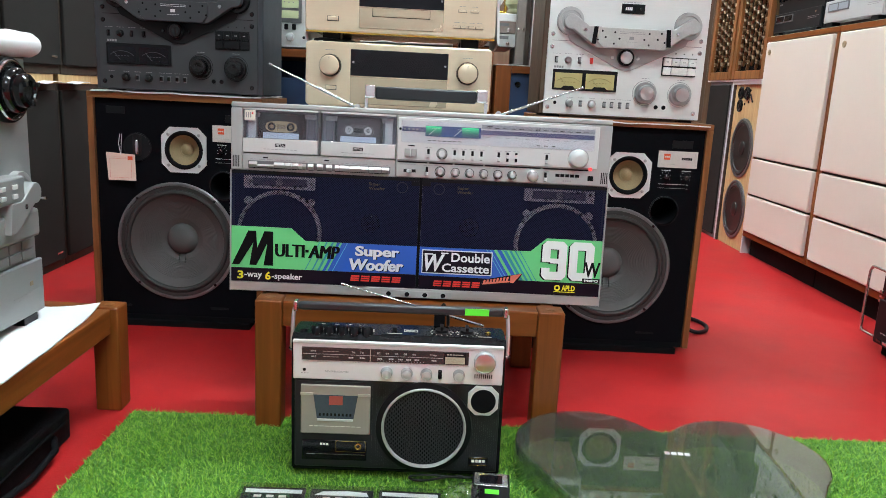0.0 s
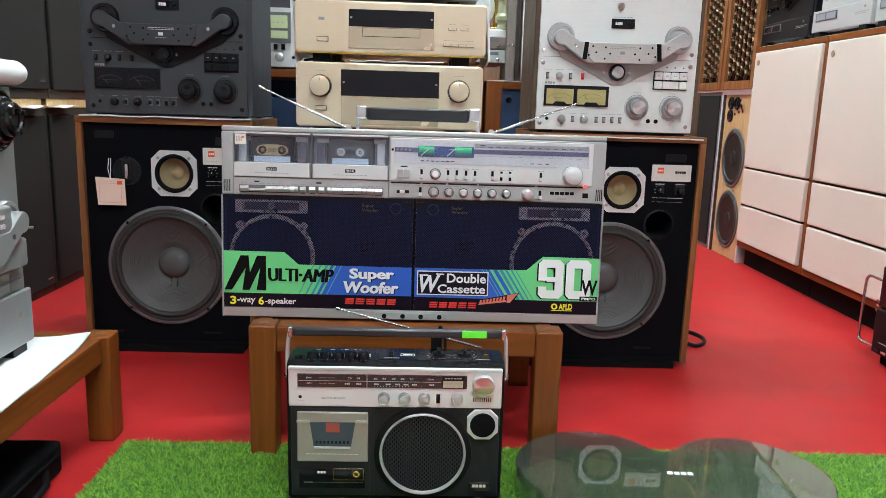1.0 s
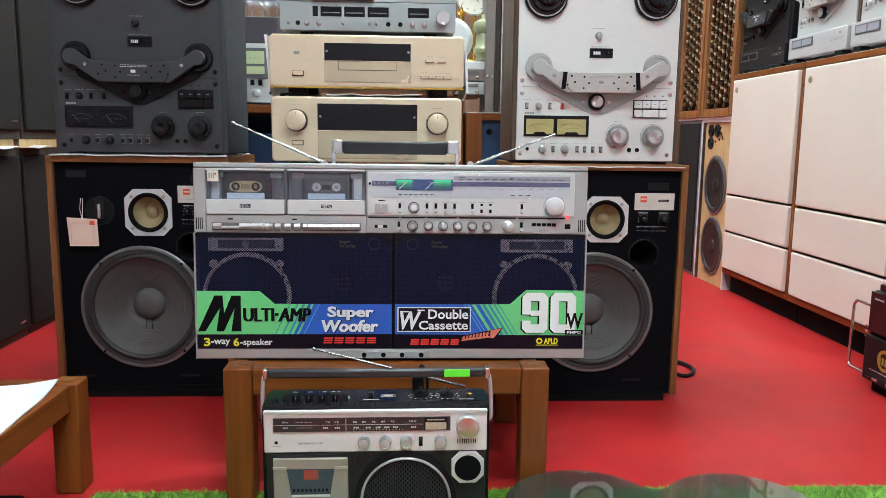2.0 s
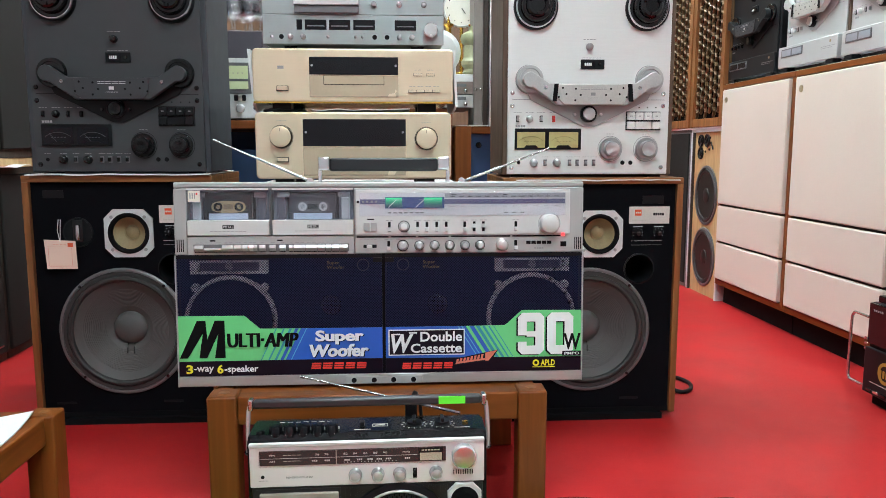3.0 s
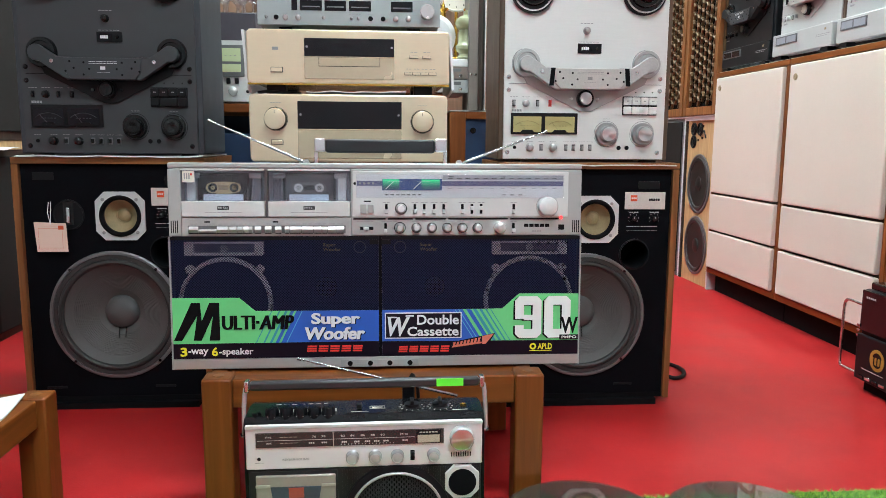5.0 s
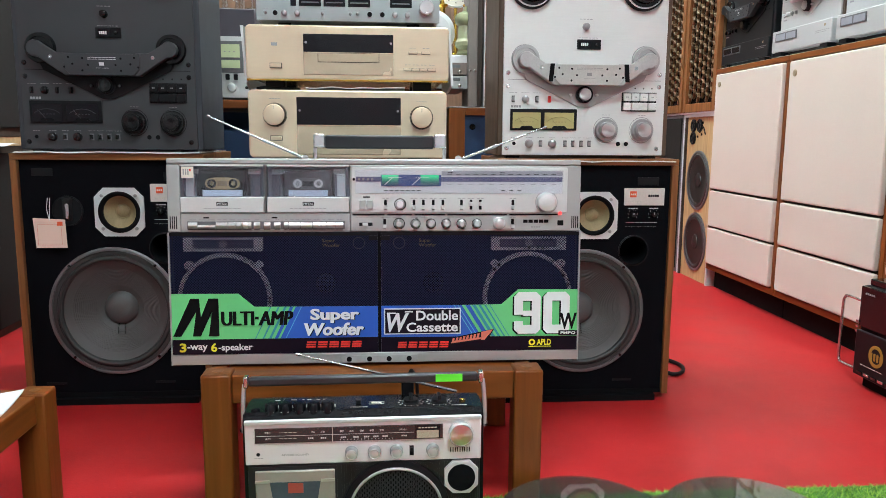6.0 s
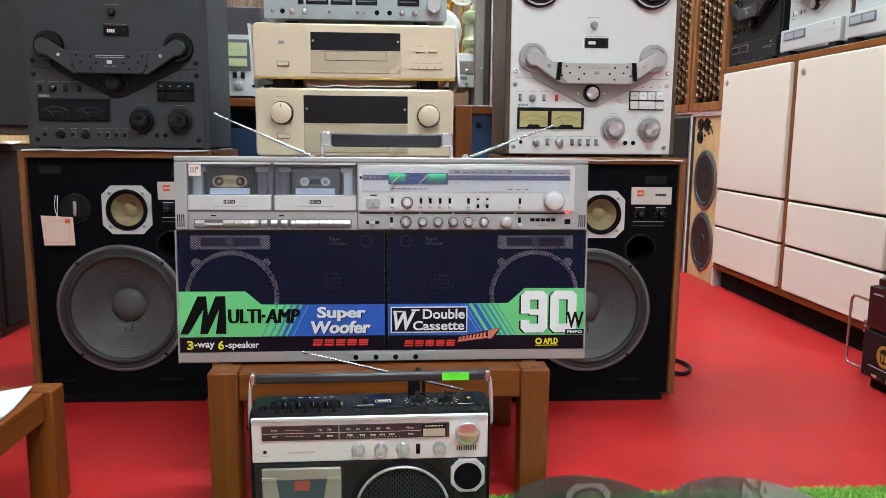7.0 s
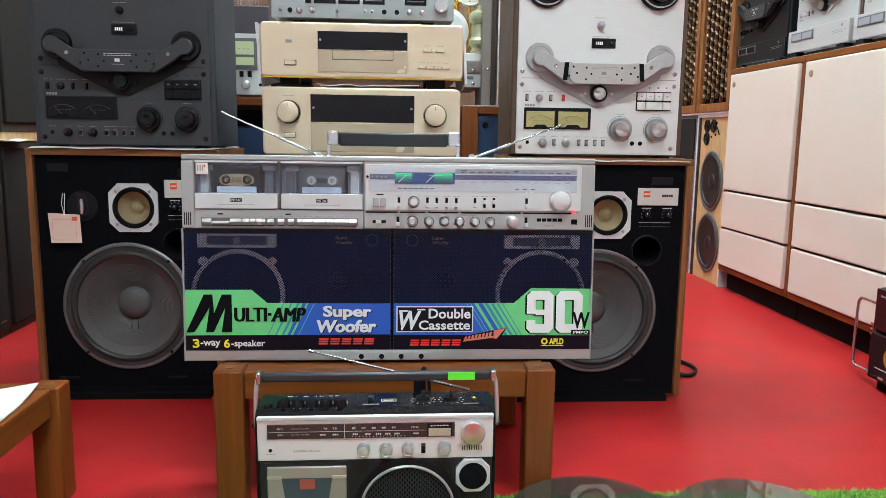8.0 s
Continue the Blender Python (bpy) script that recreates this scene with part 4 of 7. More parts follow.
    # large figures
    for x in (0.2510, 0.3060):
        for dx, m, k in ((-0.0028, PRINT, 0.0), (0.0, WHITE, 0.0006)):
            a, b, c, d = x + dx, x + 0.0495 + dx, 0.0455 + dx * 0.5, 0.1240 + dx * 0.5
            q, w = 0.008, 0.0165
            big = f.poly("figure_stroke", m, [(a, d - q), (a + q, d), (b - q, d), (b, d - q), (b, d - w), (a, d - w)], t - 0.0006 - k, t - k)
            f.poly("figure_stroke", m, [(a, c + w), (b, c + w), (b, c + q), (b - q, c), (a + q, c), (a, c + q)], t - 0.0006 - k, t - k, parent=big)
            f.box("figure_stroke", m, b - w, b, c + w, d - w, t - 0.0006 - k, t - k, parent=big)
            if x < 0.3:
                f.box("figure_stroke", m, a, a + w, c + 0.036, d - w, t - 0.0006 - k, t - k, parent=big)
                f.box("figure_stroke", m, a + w, b - w, c + 0.0335, c + 0.0435, t - 0.0006 - k, t - k, parent=big)
                f.box("figure_stroke", m, a, a + w, c + w, c + 0.024, t - 0.0006 - k, t - k, parent=big)
            else:
                f.box("figure_stroke", m, a, a + w, c + w, d - w, t - 0.0006 - k, t - k, parent=big)
    f.text("lettering", PRINT, "W", 0.3370, 0.3695, 0.0535, 0.0845, t - 0.0013, 0, 0.03)
    f.box("caption_panel", BLACK_VINYL, 0.3350, 0.3702, 0.0420, 0.0512, t - 0.0017, t - 0.0012)
    f.text("lettering", WHITE, "PMPO", 0.3390, 0.3670, 0.0440, 0.0492, t - 0.0018, 0, 0.02)
    f.text("lettering", YELLOW, "APLD", 0.2945, 0.3215, 0.0235, 0.0350, t, 0, 0.03)
    f.turn("mark", YELLOW, 0.2855, 0.0292, [(0.0062, t), (0.0062, t - 0.0005), (0.0032, t - 0.0005), (0.0032, t)], 20)
    f.box("mark", YELLOW, 0.2790, 0.3215, 0.0205, 0.0218, t - 0.0005, t)
    # handle and aerials
    h = f.box("handle", mat("dark_vinyl_grip", (0.013, 0.014, 0.017), 0.4, bump=0.2, fine=300), -0.1005, 0.1065, 0.3885, 0.4140, 0.080, 0.104, 0.004)
    for a, b in ((-0.122, -0.1007), (0.1067, 0.1295)):
        f.box("handle_end", CHROME, a, b, 0.3905, 0.4165, 0.079, 0.105, 0.003, parent=h)
    for x in (-0.119, 0.1265):
        f.box("handle_arm", CHROME, x - 0.0035, x + 0.0035, 0.366, 0.3905, 0.084, 0.100, 0.001, parent=h)
    telescopic(f, "aerial", (-0.140, 0.085, 0.3705), (-0.312, 0.085, 0.4455))
    telescopic(f, "aerial", (0.156, 0.085, 0.3685), (0.318, 0.085, 0.4300))
    for x in (-0.137, 0.153):
        f.turn("aerial_base", CHROME, x, 0.3705, [(0, 0.078), (0.006, 0.078), (0.006, 0.092), (0, 0.092)], 16)
    for x in (-0.30, 0.30):
        f.box("foot", BLACK, x - 0.02, x + 0.02, -0.0065, -0.0056, 0.03, 0.12)


boombox()


# ---- wooden stool and bench ----
def low_table(name, m, wx, wy, h, leg, label, group=""):
    """A square-legged low table: x to wx, y to wy from the near left corner."""
    root = thing(name, m, label, "low table", group)
    for x in (0, wx - leg):
        for y in (0, wy - leg):
            bm = box_bm(x, x + leg, y, y + leg, 0, h, 0.004, 2)
            lg = part("leg", bm, TEAK, root)
            part("dowel_plug", lathe_bm([(0.010, h - 0.002), (0.010, h + 0.0006), (0, h + 0.0006)], x + leg / 2, 0, 20, "z", y + leg / 2), WALNUT, lg)
    top = h - 0.002
    for y in (0.006, wy - leg + 0.008):
        part("rail", box_bm(leg + 0.0005, wx - leg - 0.0005, y, y + 0.030, top - 0.052, top, 0.003), TEAK_X, root)
    for x in (0.006, wx - leg + 0.008):
        part("rail", box_bm(x, x + 0.030, leg + 0.0005, wy - leg - 0.0005, top - 0.052, top, 0.003), TEAK_Y, root)
    n = 6
    for i in range(n):
        y = 0.040 + (wy - 0.08) * i / n
        part("slat", box_bm(0.038, wx - 0.038, y, y + (wy - 0.08) / n - 0.006, top - 0.020, top - 0.003, 0.002), TEAK_X, root)
    return root


low_table("wooden_stool", pose(-0.310, 1.594, 0), 0.606, 0.46, 0.2690, 0.052, "low orange-brown varnished wooden stool with square legs, under the boombox")
low_table("wooden_bench", pose(-1.43, 0.85, 0), 0.832, 0.85, 0.222, 0.052, "low varnished wooden bench with square legs and a white cloth")


# ---- portable cassette radio on the turf ----
def cassette_radio():
    root = thing("cassette_radio", pose(-0.019, 1.405, 0.016, 0, -0.4, 0), "black and silver portable cassette radio standing on artificial turf", "cassette radio")
    f = Face(root, 0.019, -0.016)
    # shell with rounded top
    prof = [(0.004, 0.018), (0.0, 0.022), (0.0, 0.255), (0.003, 0.262), (0.012, 0.2685), (0.070, 0.2690), (0.090, 0.2640), (0.098, 0.252), (0.098, 0.022), (0.094, 0.018)]
    bm = bmesh.new()
    a = [bm.verts.new((-0.2015 + 0.019, y, z - 0.016)) for y, z in prof]
    b = [bm.verts.new((0.1650 + 0.019, y, z - 0.016)) for y, z in prof]
    bm.faces.new(a)
    bm.faces.new(b[::-1])
    for i in range(len(prof)):
        j = (i + 1) % len(prof)
        bm.faces.new((a[i], b[i], b[j], a[j]))
    bmesh.ops.recalc_face_normals(bm, faces=bm.faces[:])
    bmesh.ops.bevel(bm, geom=[e for e in bm.edges if len(set(round(v.co.x, 5) for v in e.verts)) == 1], offset=0.003, segments=2, affect="EDGES")
    part("shell", smooth(bm, 30), RADIO_SHELL, root)
    # silver fascia
    f.box("fascia", PINK_SILVER, -0.1975, 0.1605, 0.191, 0.2615, -0.006, -0.0005, 0.002)
    f.box("fascia_lip", SILVER_LIGHT, -0.1975, 0.1605, 0.2555, 0.2612, -0.0085, -0.0062, 0.001)
    y = -0.0064
    d = f.box("dial", MAROON, -0.182, 0.101, 0.2265, 0.2495, y - 0.0012, y)
    f.box("dial_line", WHITE, -0.180, 0.057, 0.2374, 0.2379, y - 0.0016, y - 0.0012, parent=d)
    f.text("lettering", WHITE, "FM", -0.167, -0.159, 0.2412, 0.2440, y - 0.0012, parent=d)
    f.text("lettering", WHITE, "AM", -0.167, -0.159, 0.2318, 0.2346, y - 0.0012, parent=d)
    f.bars("dial_print", CREAM, -0.146, -0.120, 0.2424, 0.2430, y - 0.0012, 4, parent=d)
    f.bars("dial_print", CREAM, -0.146, -0.120, 0.2330, 0.2336, y - 0.0012, 4, parent=d)
    for i, (w, x) in enumerate((("76", -0.098), ("78", -0.084), ("82", -0.055), ("84", -0.0405), ("86", -0.025), ("88", -0.010), ("90", 0.005))):
        f.text("lettering", WHITE, w, x, x + 0.006, 0.2410, 0.2440, y - 0.0012, parent=d)
    for i, x in enumerate((-0.103, -0.084, -0.054, -0.035, -0.019, -0.005, 0.009)):
        f.bars("dial_print", WHITE, x, x + 0.008, 0.2315, 0.2340, y - 0.0012, 3, parent=d)
    f.bars("dial_ticks", WHITE, -0.055, 0.025, 0.2285, 0.2298, y - 0.0012, 16, parent=d, gap=4)
    f.text("lettering", WHITE, "MHz", 0.035, 0.046, 0.2412, 0.2440, y - 0.0012, parent=d)
    f.bars("dial_print", WHITE, 0.038, 0.046, 0.2316, 0.2338, y - 0.0012, 3, parent=d)
    f.box("pointer", CREAM, -0.0668, -0.0658, 0.2268, 0.2492, y - 0.0022, y - 0.0014, parent=d)
    m = f.box("tuning_meter", BLACK, 0.059, 0.0965, 0.2275, 0.2485, y - 0.002, y - 0.0013, parent=d)
    f.box("meter_face", mat("radio_meter_card", (0.60, 0.53, 0.40), 0.4), 0.061, 0.0945, 0.2285, 0.2405, y - 0.0026, y - 0.0021, parent=d)
    f.bars("meter_print", CREAM, 0.064, 0.0915, 0.2440, 0.2456, y - 0.0021, 6, parent=d)
    gl = f.box("dial_glass", DIAL_GLASS, -0.1825, 0.1015, 0.226, 0.250, y - 0.0052, y - 0.0042)
    gl.visible_shadow = False
    f.turn("small_jack", BLACK, -0.178, 0.2085, [(0.0028, y), (0.0028, y - 0.0006), (0, y - 0.0006)], 14)
    f.text("lettering", GREY_PRINT, "REVERB-SOUND", -0.143, -0.103, 0.2052, 0.2082, y + 0.0002)
    f.bars("fine_print", GREY_PRINT, -0.184, -0.171, 0.2020, 0.2026, y + 0.0002, 3)
    for x in (-0.038, -0.0035, 0.030, 0.0855):
        k = f.turn("knob", KNOB_SIDE, x, 0.2085, [(0.0102, y), (0.0102, y - 0.002), (0.0094, y - 0.003), (0.0091, y - 0.0105), (0.0082, y - 0.0122)], 32)
        f.turn("knob_face", RADIO_KNOB, x, 0.2085, [(0.0083, y - 0.0121), (0.0074, y - 0.0126), (0.0064, y - 0.0120), (0.0040, y - 0.0128), (0, y - 0.0131)], 32, parent=k)
    s = f.box("switch_slot", PRINT, 0.0500, 0.0565, 0.2000, 0.2160, y - 0.0004, y)
    f.box("switch", BLACK, 0.0512, 0.0553, 0.2085, 0.2145, y - 0.006, y - 0.0004, 0.0008, parent=s)
    k = f.turn("tuning_knob", SPUN, 0.1285, 0.2340, [(0.0188, y), (0.0188, y - 0.010), (0.0172, y - 0.012), (0.0165, y - 0.012), (0.0165, y - 0.0115)], 40, label="chrome tuning knob with a rose spun face")
    f.turn("knob_face", SPUN_FACE, 0.1285, 0.2340, [(0.0164, y - 0.0112), (0.012, y - 0.0118), (0, y - 0.0122)], 40, parent=k)
    for i in range(9):
        f.box("vent_slot", PRINT, 0.1125 + i * 0.0036, 0.1140 + i * 0.0036, 0.2035, 0.2110, y - 0.0003, y + 0.0002)
    # black front
    f.box("front_panel", RADIO_FRONT, -0.195, 0.159, 0.028, 0.1905, -0.004, -0.0005, 0.002)
    for i in range(58):
        x = -0.0555 + i * 0.0037
        f.box("rib", RADIO_FRONT, x, x + 0.0018, 0.034, 0.187, -0.0050, -0.0041)
    y = -0.004
    f.box("deck_frame", RADIO_FRONT, -0.189, -0.061, 0.036, 0.1875, y - 0.0015, y - 0.0001)
    door = f.box("cassette_door", BRONZE_SILVER, -0.1835, -0.064, 0.0935, 0.1830, y - 0.007, y - 0.0016, 0.002, label="bronze-silver cassette door")
    f.poly("door_window", mat("smoky_blue_window", (0.060, 0.072, 0.095), 0.12), [(-0.1615, 0.1655), (-0.0855, 0.1655), (-0.0925, 0.1225), (-0.1555, 0.1225)], y - 0.0080, y - 0.0071, parent=door)
    f.box("door_ledge", mat("ledge_silver", (0.55, 0.52, 0.47), 0.3, 0.5), -0.1835, -0.1620, 0.1650, 0.1690, y - 0.0088, y - 0.0071, parent=door)
    f.box("door_ledge", mat("ledge_silver", (0.55, 0.52, 0.47), 0.3, 0.5), -0.0850, -0.0640, 0.1650, 0.1690, y - 0.0088, y - 0.0071, parent=door)
    f.box("window_lip", SILVER_LIGHT, -0.1545, -0.0935, 0.1185, 0.1220, y - 0.0095, y - 0.0071, 0.0005, parent=door)
    f.box("red_label", mat("dim_red_label", (0.36, 0.07, 0.05), 0.4), -0.1345, -0.1115, 0.1480, 0.1640, y - 0.0084, y - 0.0080, parent=door)
    f.bars("window_print", PRINT, -0.152, -0.096, 0.1275, 0.1325, y - 0.0081, 9, parent=door, gap=0.9)
    f.bars("fine_print", CREAM, -0.169, -0.080, 0.1075, 0.1085, y - 0.0071, 10, parent=door, gap=0.25)
    f.box("jack_panel", BLACK_GLOSS, -0.1815, -0.069, 0.0430, 0.0800, y - 0.003, y - 0.0016, 0.001)
    f.box("silver_line", STEEL, -0.173, -0.072, 0.0535, 0.0543, y - 0.0036, y - 0.003)
    f.bars("counter", CREAM, -0.150, -0.136, 0.0705, 0.0745, y - 0.0031, 3)
    for z in (0.0590, 0.0790):
        f.box("jack_outline", BRASS, -0.1225, -0.0715, z - 0.0004, z + 0.0004, y - 0.0035, y - 0.003)
    for x in (-0.1225, -0.0715):
        f.box("jack_outline", BRASS, x - 0.0004, x + 0.0004, 0.0590, 0.0790, y - 0.0035, y - 0.003)
    f.knob("lever", WHITE, -0.1035, 0.0705, 0.0022, 0.006)
    f.turn("jack", BRASS, -0.084, 0.0695, ring_profile(0.0030, 0.0062, y - 0.0055, y - 0.003), 20)
    # loudspeaker
    sp = f.turn("speaker_rim", BLACK, 0.029, 0.1095, [(0.0835, y), (0.083, y - 0.004), (0.0735, y - 0.006), (0.0735, y - 0.003)], 64)
    f.turn("chrome_ring", RADIO_KNOB, 0.029, 0.1095, [(0.0735, y - 0.0045), (0.0735, y - 0.009), (0.0722, y - 0.010), (0.0700, y - 0.009), (0.0690, y - 0.004)], 64, parent=sp)
    f.turn("speaker_cloth", BLACK_MATT, 0.029, 0.1095, [(0.070, y - 0.0006), (0.04, y - 0.0002), (0, y)], 48, parent=sp)
    f.turn("speaker_grille", RADIO_GRILLE, 0.029, 0.1095, [(0.0690, y - 0.0042), (0.05, y - 0.0062), (0.025, y - 0.0072), (0.0, y - 0.0075)], 56, parent=sp)
    oct_ = [(0.1295 + 0.0262 * sx, 0.1635 + 0.0262 * sz) for sx, sz in ((-1, -0.5), (-0.5, -1), (0.5, -1), (1, -0.5), (1, 0.5), (0.5, 1), (-0.5, 1), (-1, 0.5))]
    tw = f.poly("tweeter_frame", SILVER_LIGHT, oct_, y - 0.007, y - 0.0002, 0.0015, label="silver octagonal tweeter frame")
    f.turn("tweeter_grille", BLACK_MATT, 0.1295, 0.1635, [(0.0215, y - 0.0071), (0.0215, y - 0.008), (0.012, y - 0.0085), (0, y - 0.0085)], 36, parent=tw)
    f.box("name_plate", BLACK_GLOSS, 0.109, 0.1440, 0.0405, 0.0570, y - 0.003, y - 0.0012, 0.0008)
    f.bars("maker_mark", CREAM, 0.1150, 0.1385, 0.0475, 0.0525, y - 0.0031, 4, gap=0.3)
    f.box("plate_line", BRASS, 0.110, 0.1430, 0.0420, 0.0426, y - 0.0036, y - 0.003)
    f.box("plate_line", BRASS, 0.110, 0.1430, 0.0550, 0.0556, y - 0.0036, y - 0.003)
    # top keys and dials
    for i in range(6):
        x = -0.1905 + i * 0.0214 if i else -0.1930
        prof = [(0.0, 0.260), (0.0098, 0.260), (0.0104, 0.268), (0.0100, 0.2770), (0.0080, 0.2805), (0.0, 0.2815)] if i else [(0.0, 0.260), (0.0065, 0.260), (0.0065, 0.2715), (0.005, 0.2730), (0.0, 0.2735)]
        bm = lathe_bm([(r, a + f.dz) for r, a in prof], x + 0.009 + f.dx, 0, 24, "z", 0.020)
        for v in bm.verts:
            v.co.y = 0.020 + (v.co.y - 0.020) * 1.35
        k = part("piano_key", bm, RADIO_SHELL, root)
        if i:
            f.box("key_print", CREAM, x + 0.0035, x + 0.0145, 0.2688, 0.2692, 0.0075, 0.0090)
            f.box("key_stop", CREAM, x + 0.0186, x + 0.0206, 0.2690, 0.2730, 0.026, 0.028)
    f.box("top_plate", RADIO_SHELL, -0.050, 0.150, 0.2670, 0.2700, 0.012, 0.070, 0.001)
    f.box("top_switch", BLACK, -0.032, -0.024, 0.2702, 0.277, 0.030, 0.042, 0.001)
    for a, b, c, d in ((-0.012, 0.012, 0.030, 0.031), (-0.012, 0.012, 0.040, 0.041), (-0.012, -0.0112, 0.031, 0.040), (0.0112, 0.012, 0.031, 0.040), (-0.008, 0.008, 0.034, 0.037), (-0.040, -0.014, 0.018, 0.0195), (0.116, 0.140, 0.016, 0.0175)):
        f.box("top_print", CREAM, a, b, 0.2701, 0.2704, c, d)
    for i in range(7):
        f.box("top_print", CREAM, -0.160 + i * 0.0125, -0.152 + i * 0.0125, 0.2691, 0.2695, 0.060, 0.0615)
    for x in (0.054, 0.098):
        z, xx, yy = 0.2700 + f.dz, x + f.dx, 0.034
        k = part("top_dial", lathe_bm([(0.0135, z), (0.0135, z + 0.0018), (0.0120, z + 0.0022), (0.0115, z + 0.006), (0, z + 0.0064)], xx, 0, 32, "z", yy), BLACK, root)
        part("dial_bar", box_bm(xx - 0.0028, xx + 0.0028, yy - 0.011, yy + 0.011, z + 0.0062, z + 0.0125, 0.001), BLACK, k)
        part("dial_ring", lathe_bm([(0.0150, z), (0.0150, z + 0.0008), (0.0138, z + 0.0008), (0.0138, z)], xx, 0, 32, "z", yy), STEEL, k)
        for q in range(-150, 151, 30):
            c, d = math.sin(radians(q)), math.cos(radians(q))
            part("dial_tick", tube_bm([(xx + 0.0172 * c, yy - 0.0172 * d * 0.9, z + 0.0003), (xx + 0.0205 * c, yy - 0.0205 * d * 0.9, z + 0.0003)], 0.0004, 5), CREAM, k)
    part("top_jack", lathe_bm([(0.0050, 0.2698 + f.dz), (0.0050, 0.2725 + f.dz), (0.003, 0.2728 + f.dz), (0, 0.2705 + f.dz)], 0.135 + f.dx, 0, 20, "z", 0.036), BRASS, root)
    # handle
    h = f.box("handle", mat("grey_grip", (0.026, 0.028, 0.032), 0.4, bump=0.1), -0.196, 0.160, 0.302, 0.3165, 0.030, 0.044, 0.004)
    for a, b in ((-0.2035, -0.1962), (0.1602, 0.1680)):
        f.box("handle_end", STEEL, a, b, 0.300, 0.3180, 0.029, 0.045, 0.002, parent=h)
    for s, x in ((-1, -0.2045), (1, 0.1690)):
        f.bar("handle_arm", SPUN, eased([(x + 0.002 * -s, 0.037, 0.305), (x, 0.036, 0.290), (x + s * 0.0015, 0.035, 0.262), (x + s * 0.0015, 0.034, 0.232)]), 0.0036, parent=h, label="chrome arm")
        f.turn("pivot", CHROME, x + s * 0.001, 0.234, [(0.006, 0.030), (0.006, 0.038), (0, 0.038)], 18, parent=h)
    f.box("price_sticker", NEON, 0.0925, 0.1345, 0.3040, 0.3160, 0.0288, 0.0298, label="bright green price sticker")
    telescopic(f, "aerial", (0.130, 0.080, 0.2700), (-0.121, 0.080, 0.3370), 0.0026)
    f.box("aerial_mount", BLACK, 0.040, 0.060, 0.262, 0.2960, 0.074, 0.088, 0.002)
    f.bar("strap", BLACK, eased([(0.052, 0.081, 0.290), (0.056, 0.079, 0.308), (0.064, 0.079, 0.292), (0.066, 0.081, 0.268)]), 0.003)


cassette_radio()


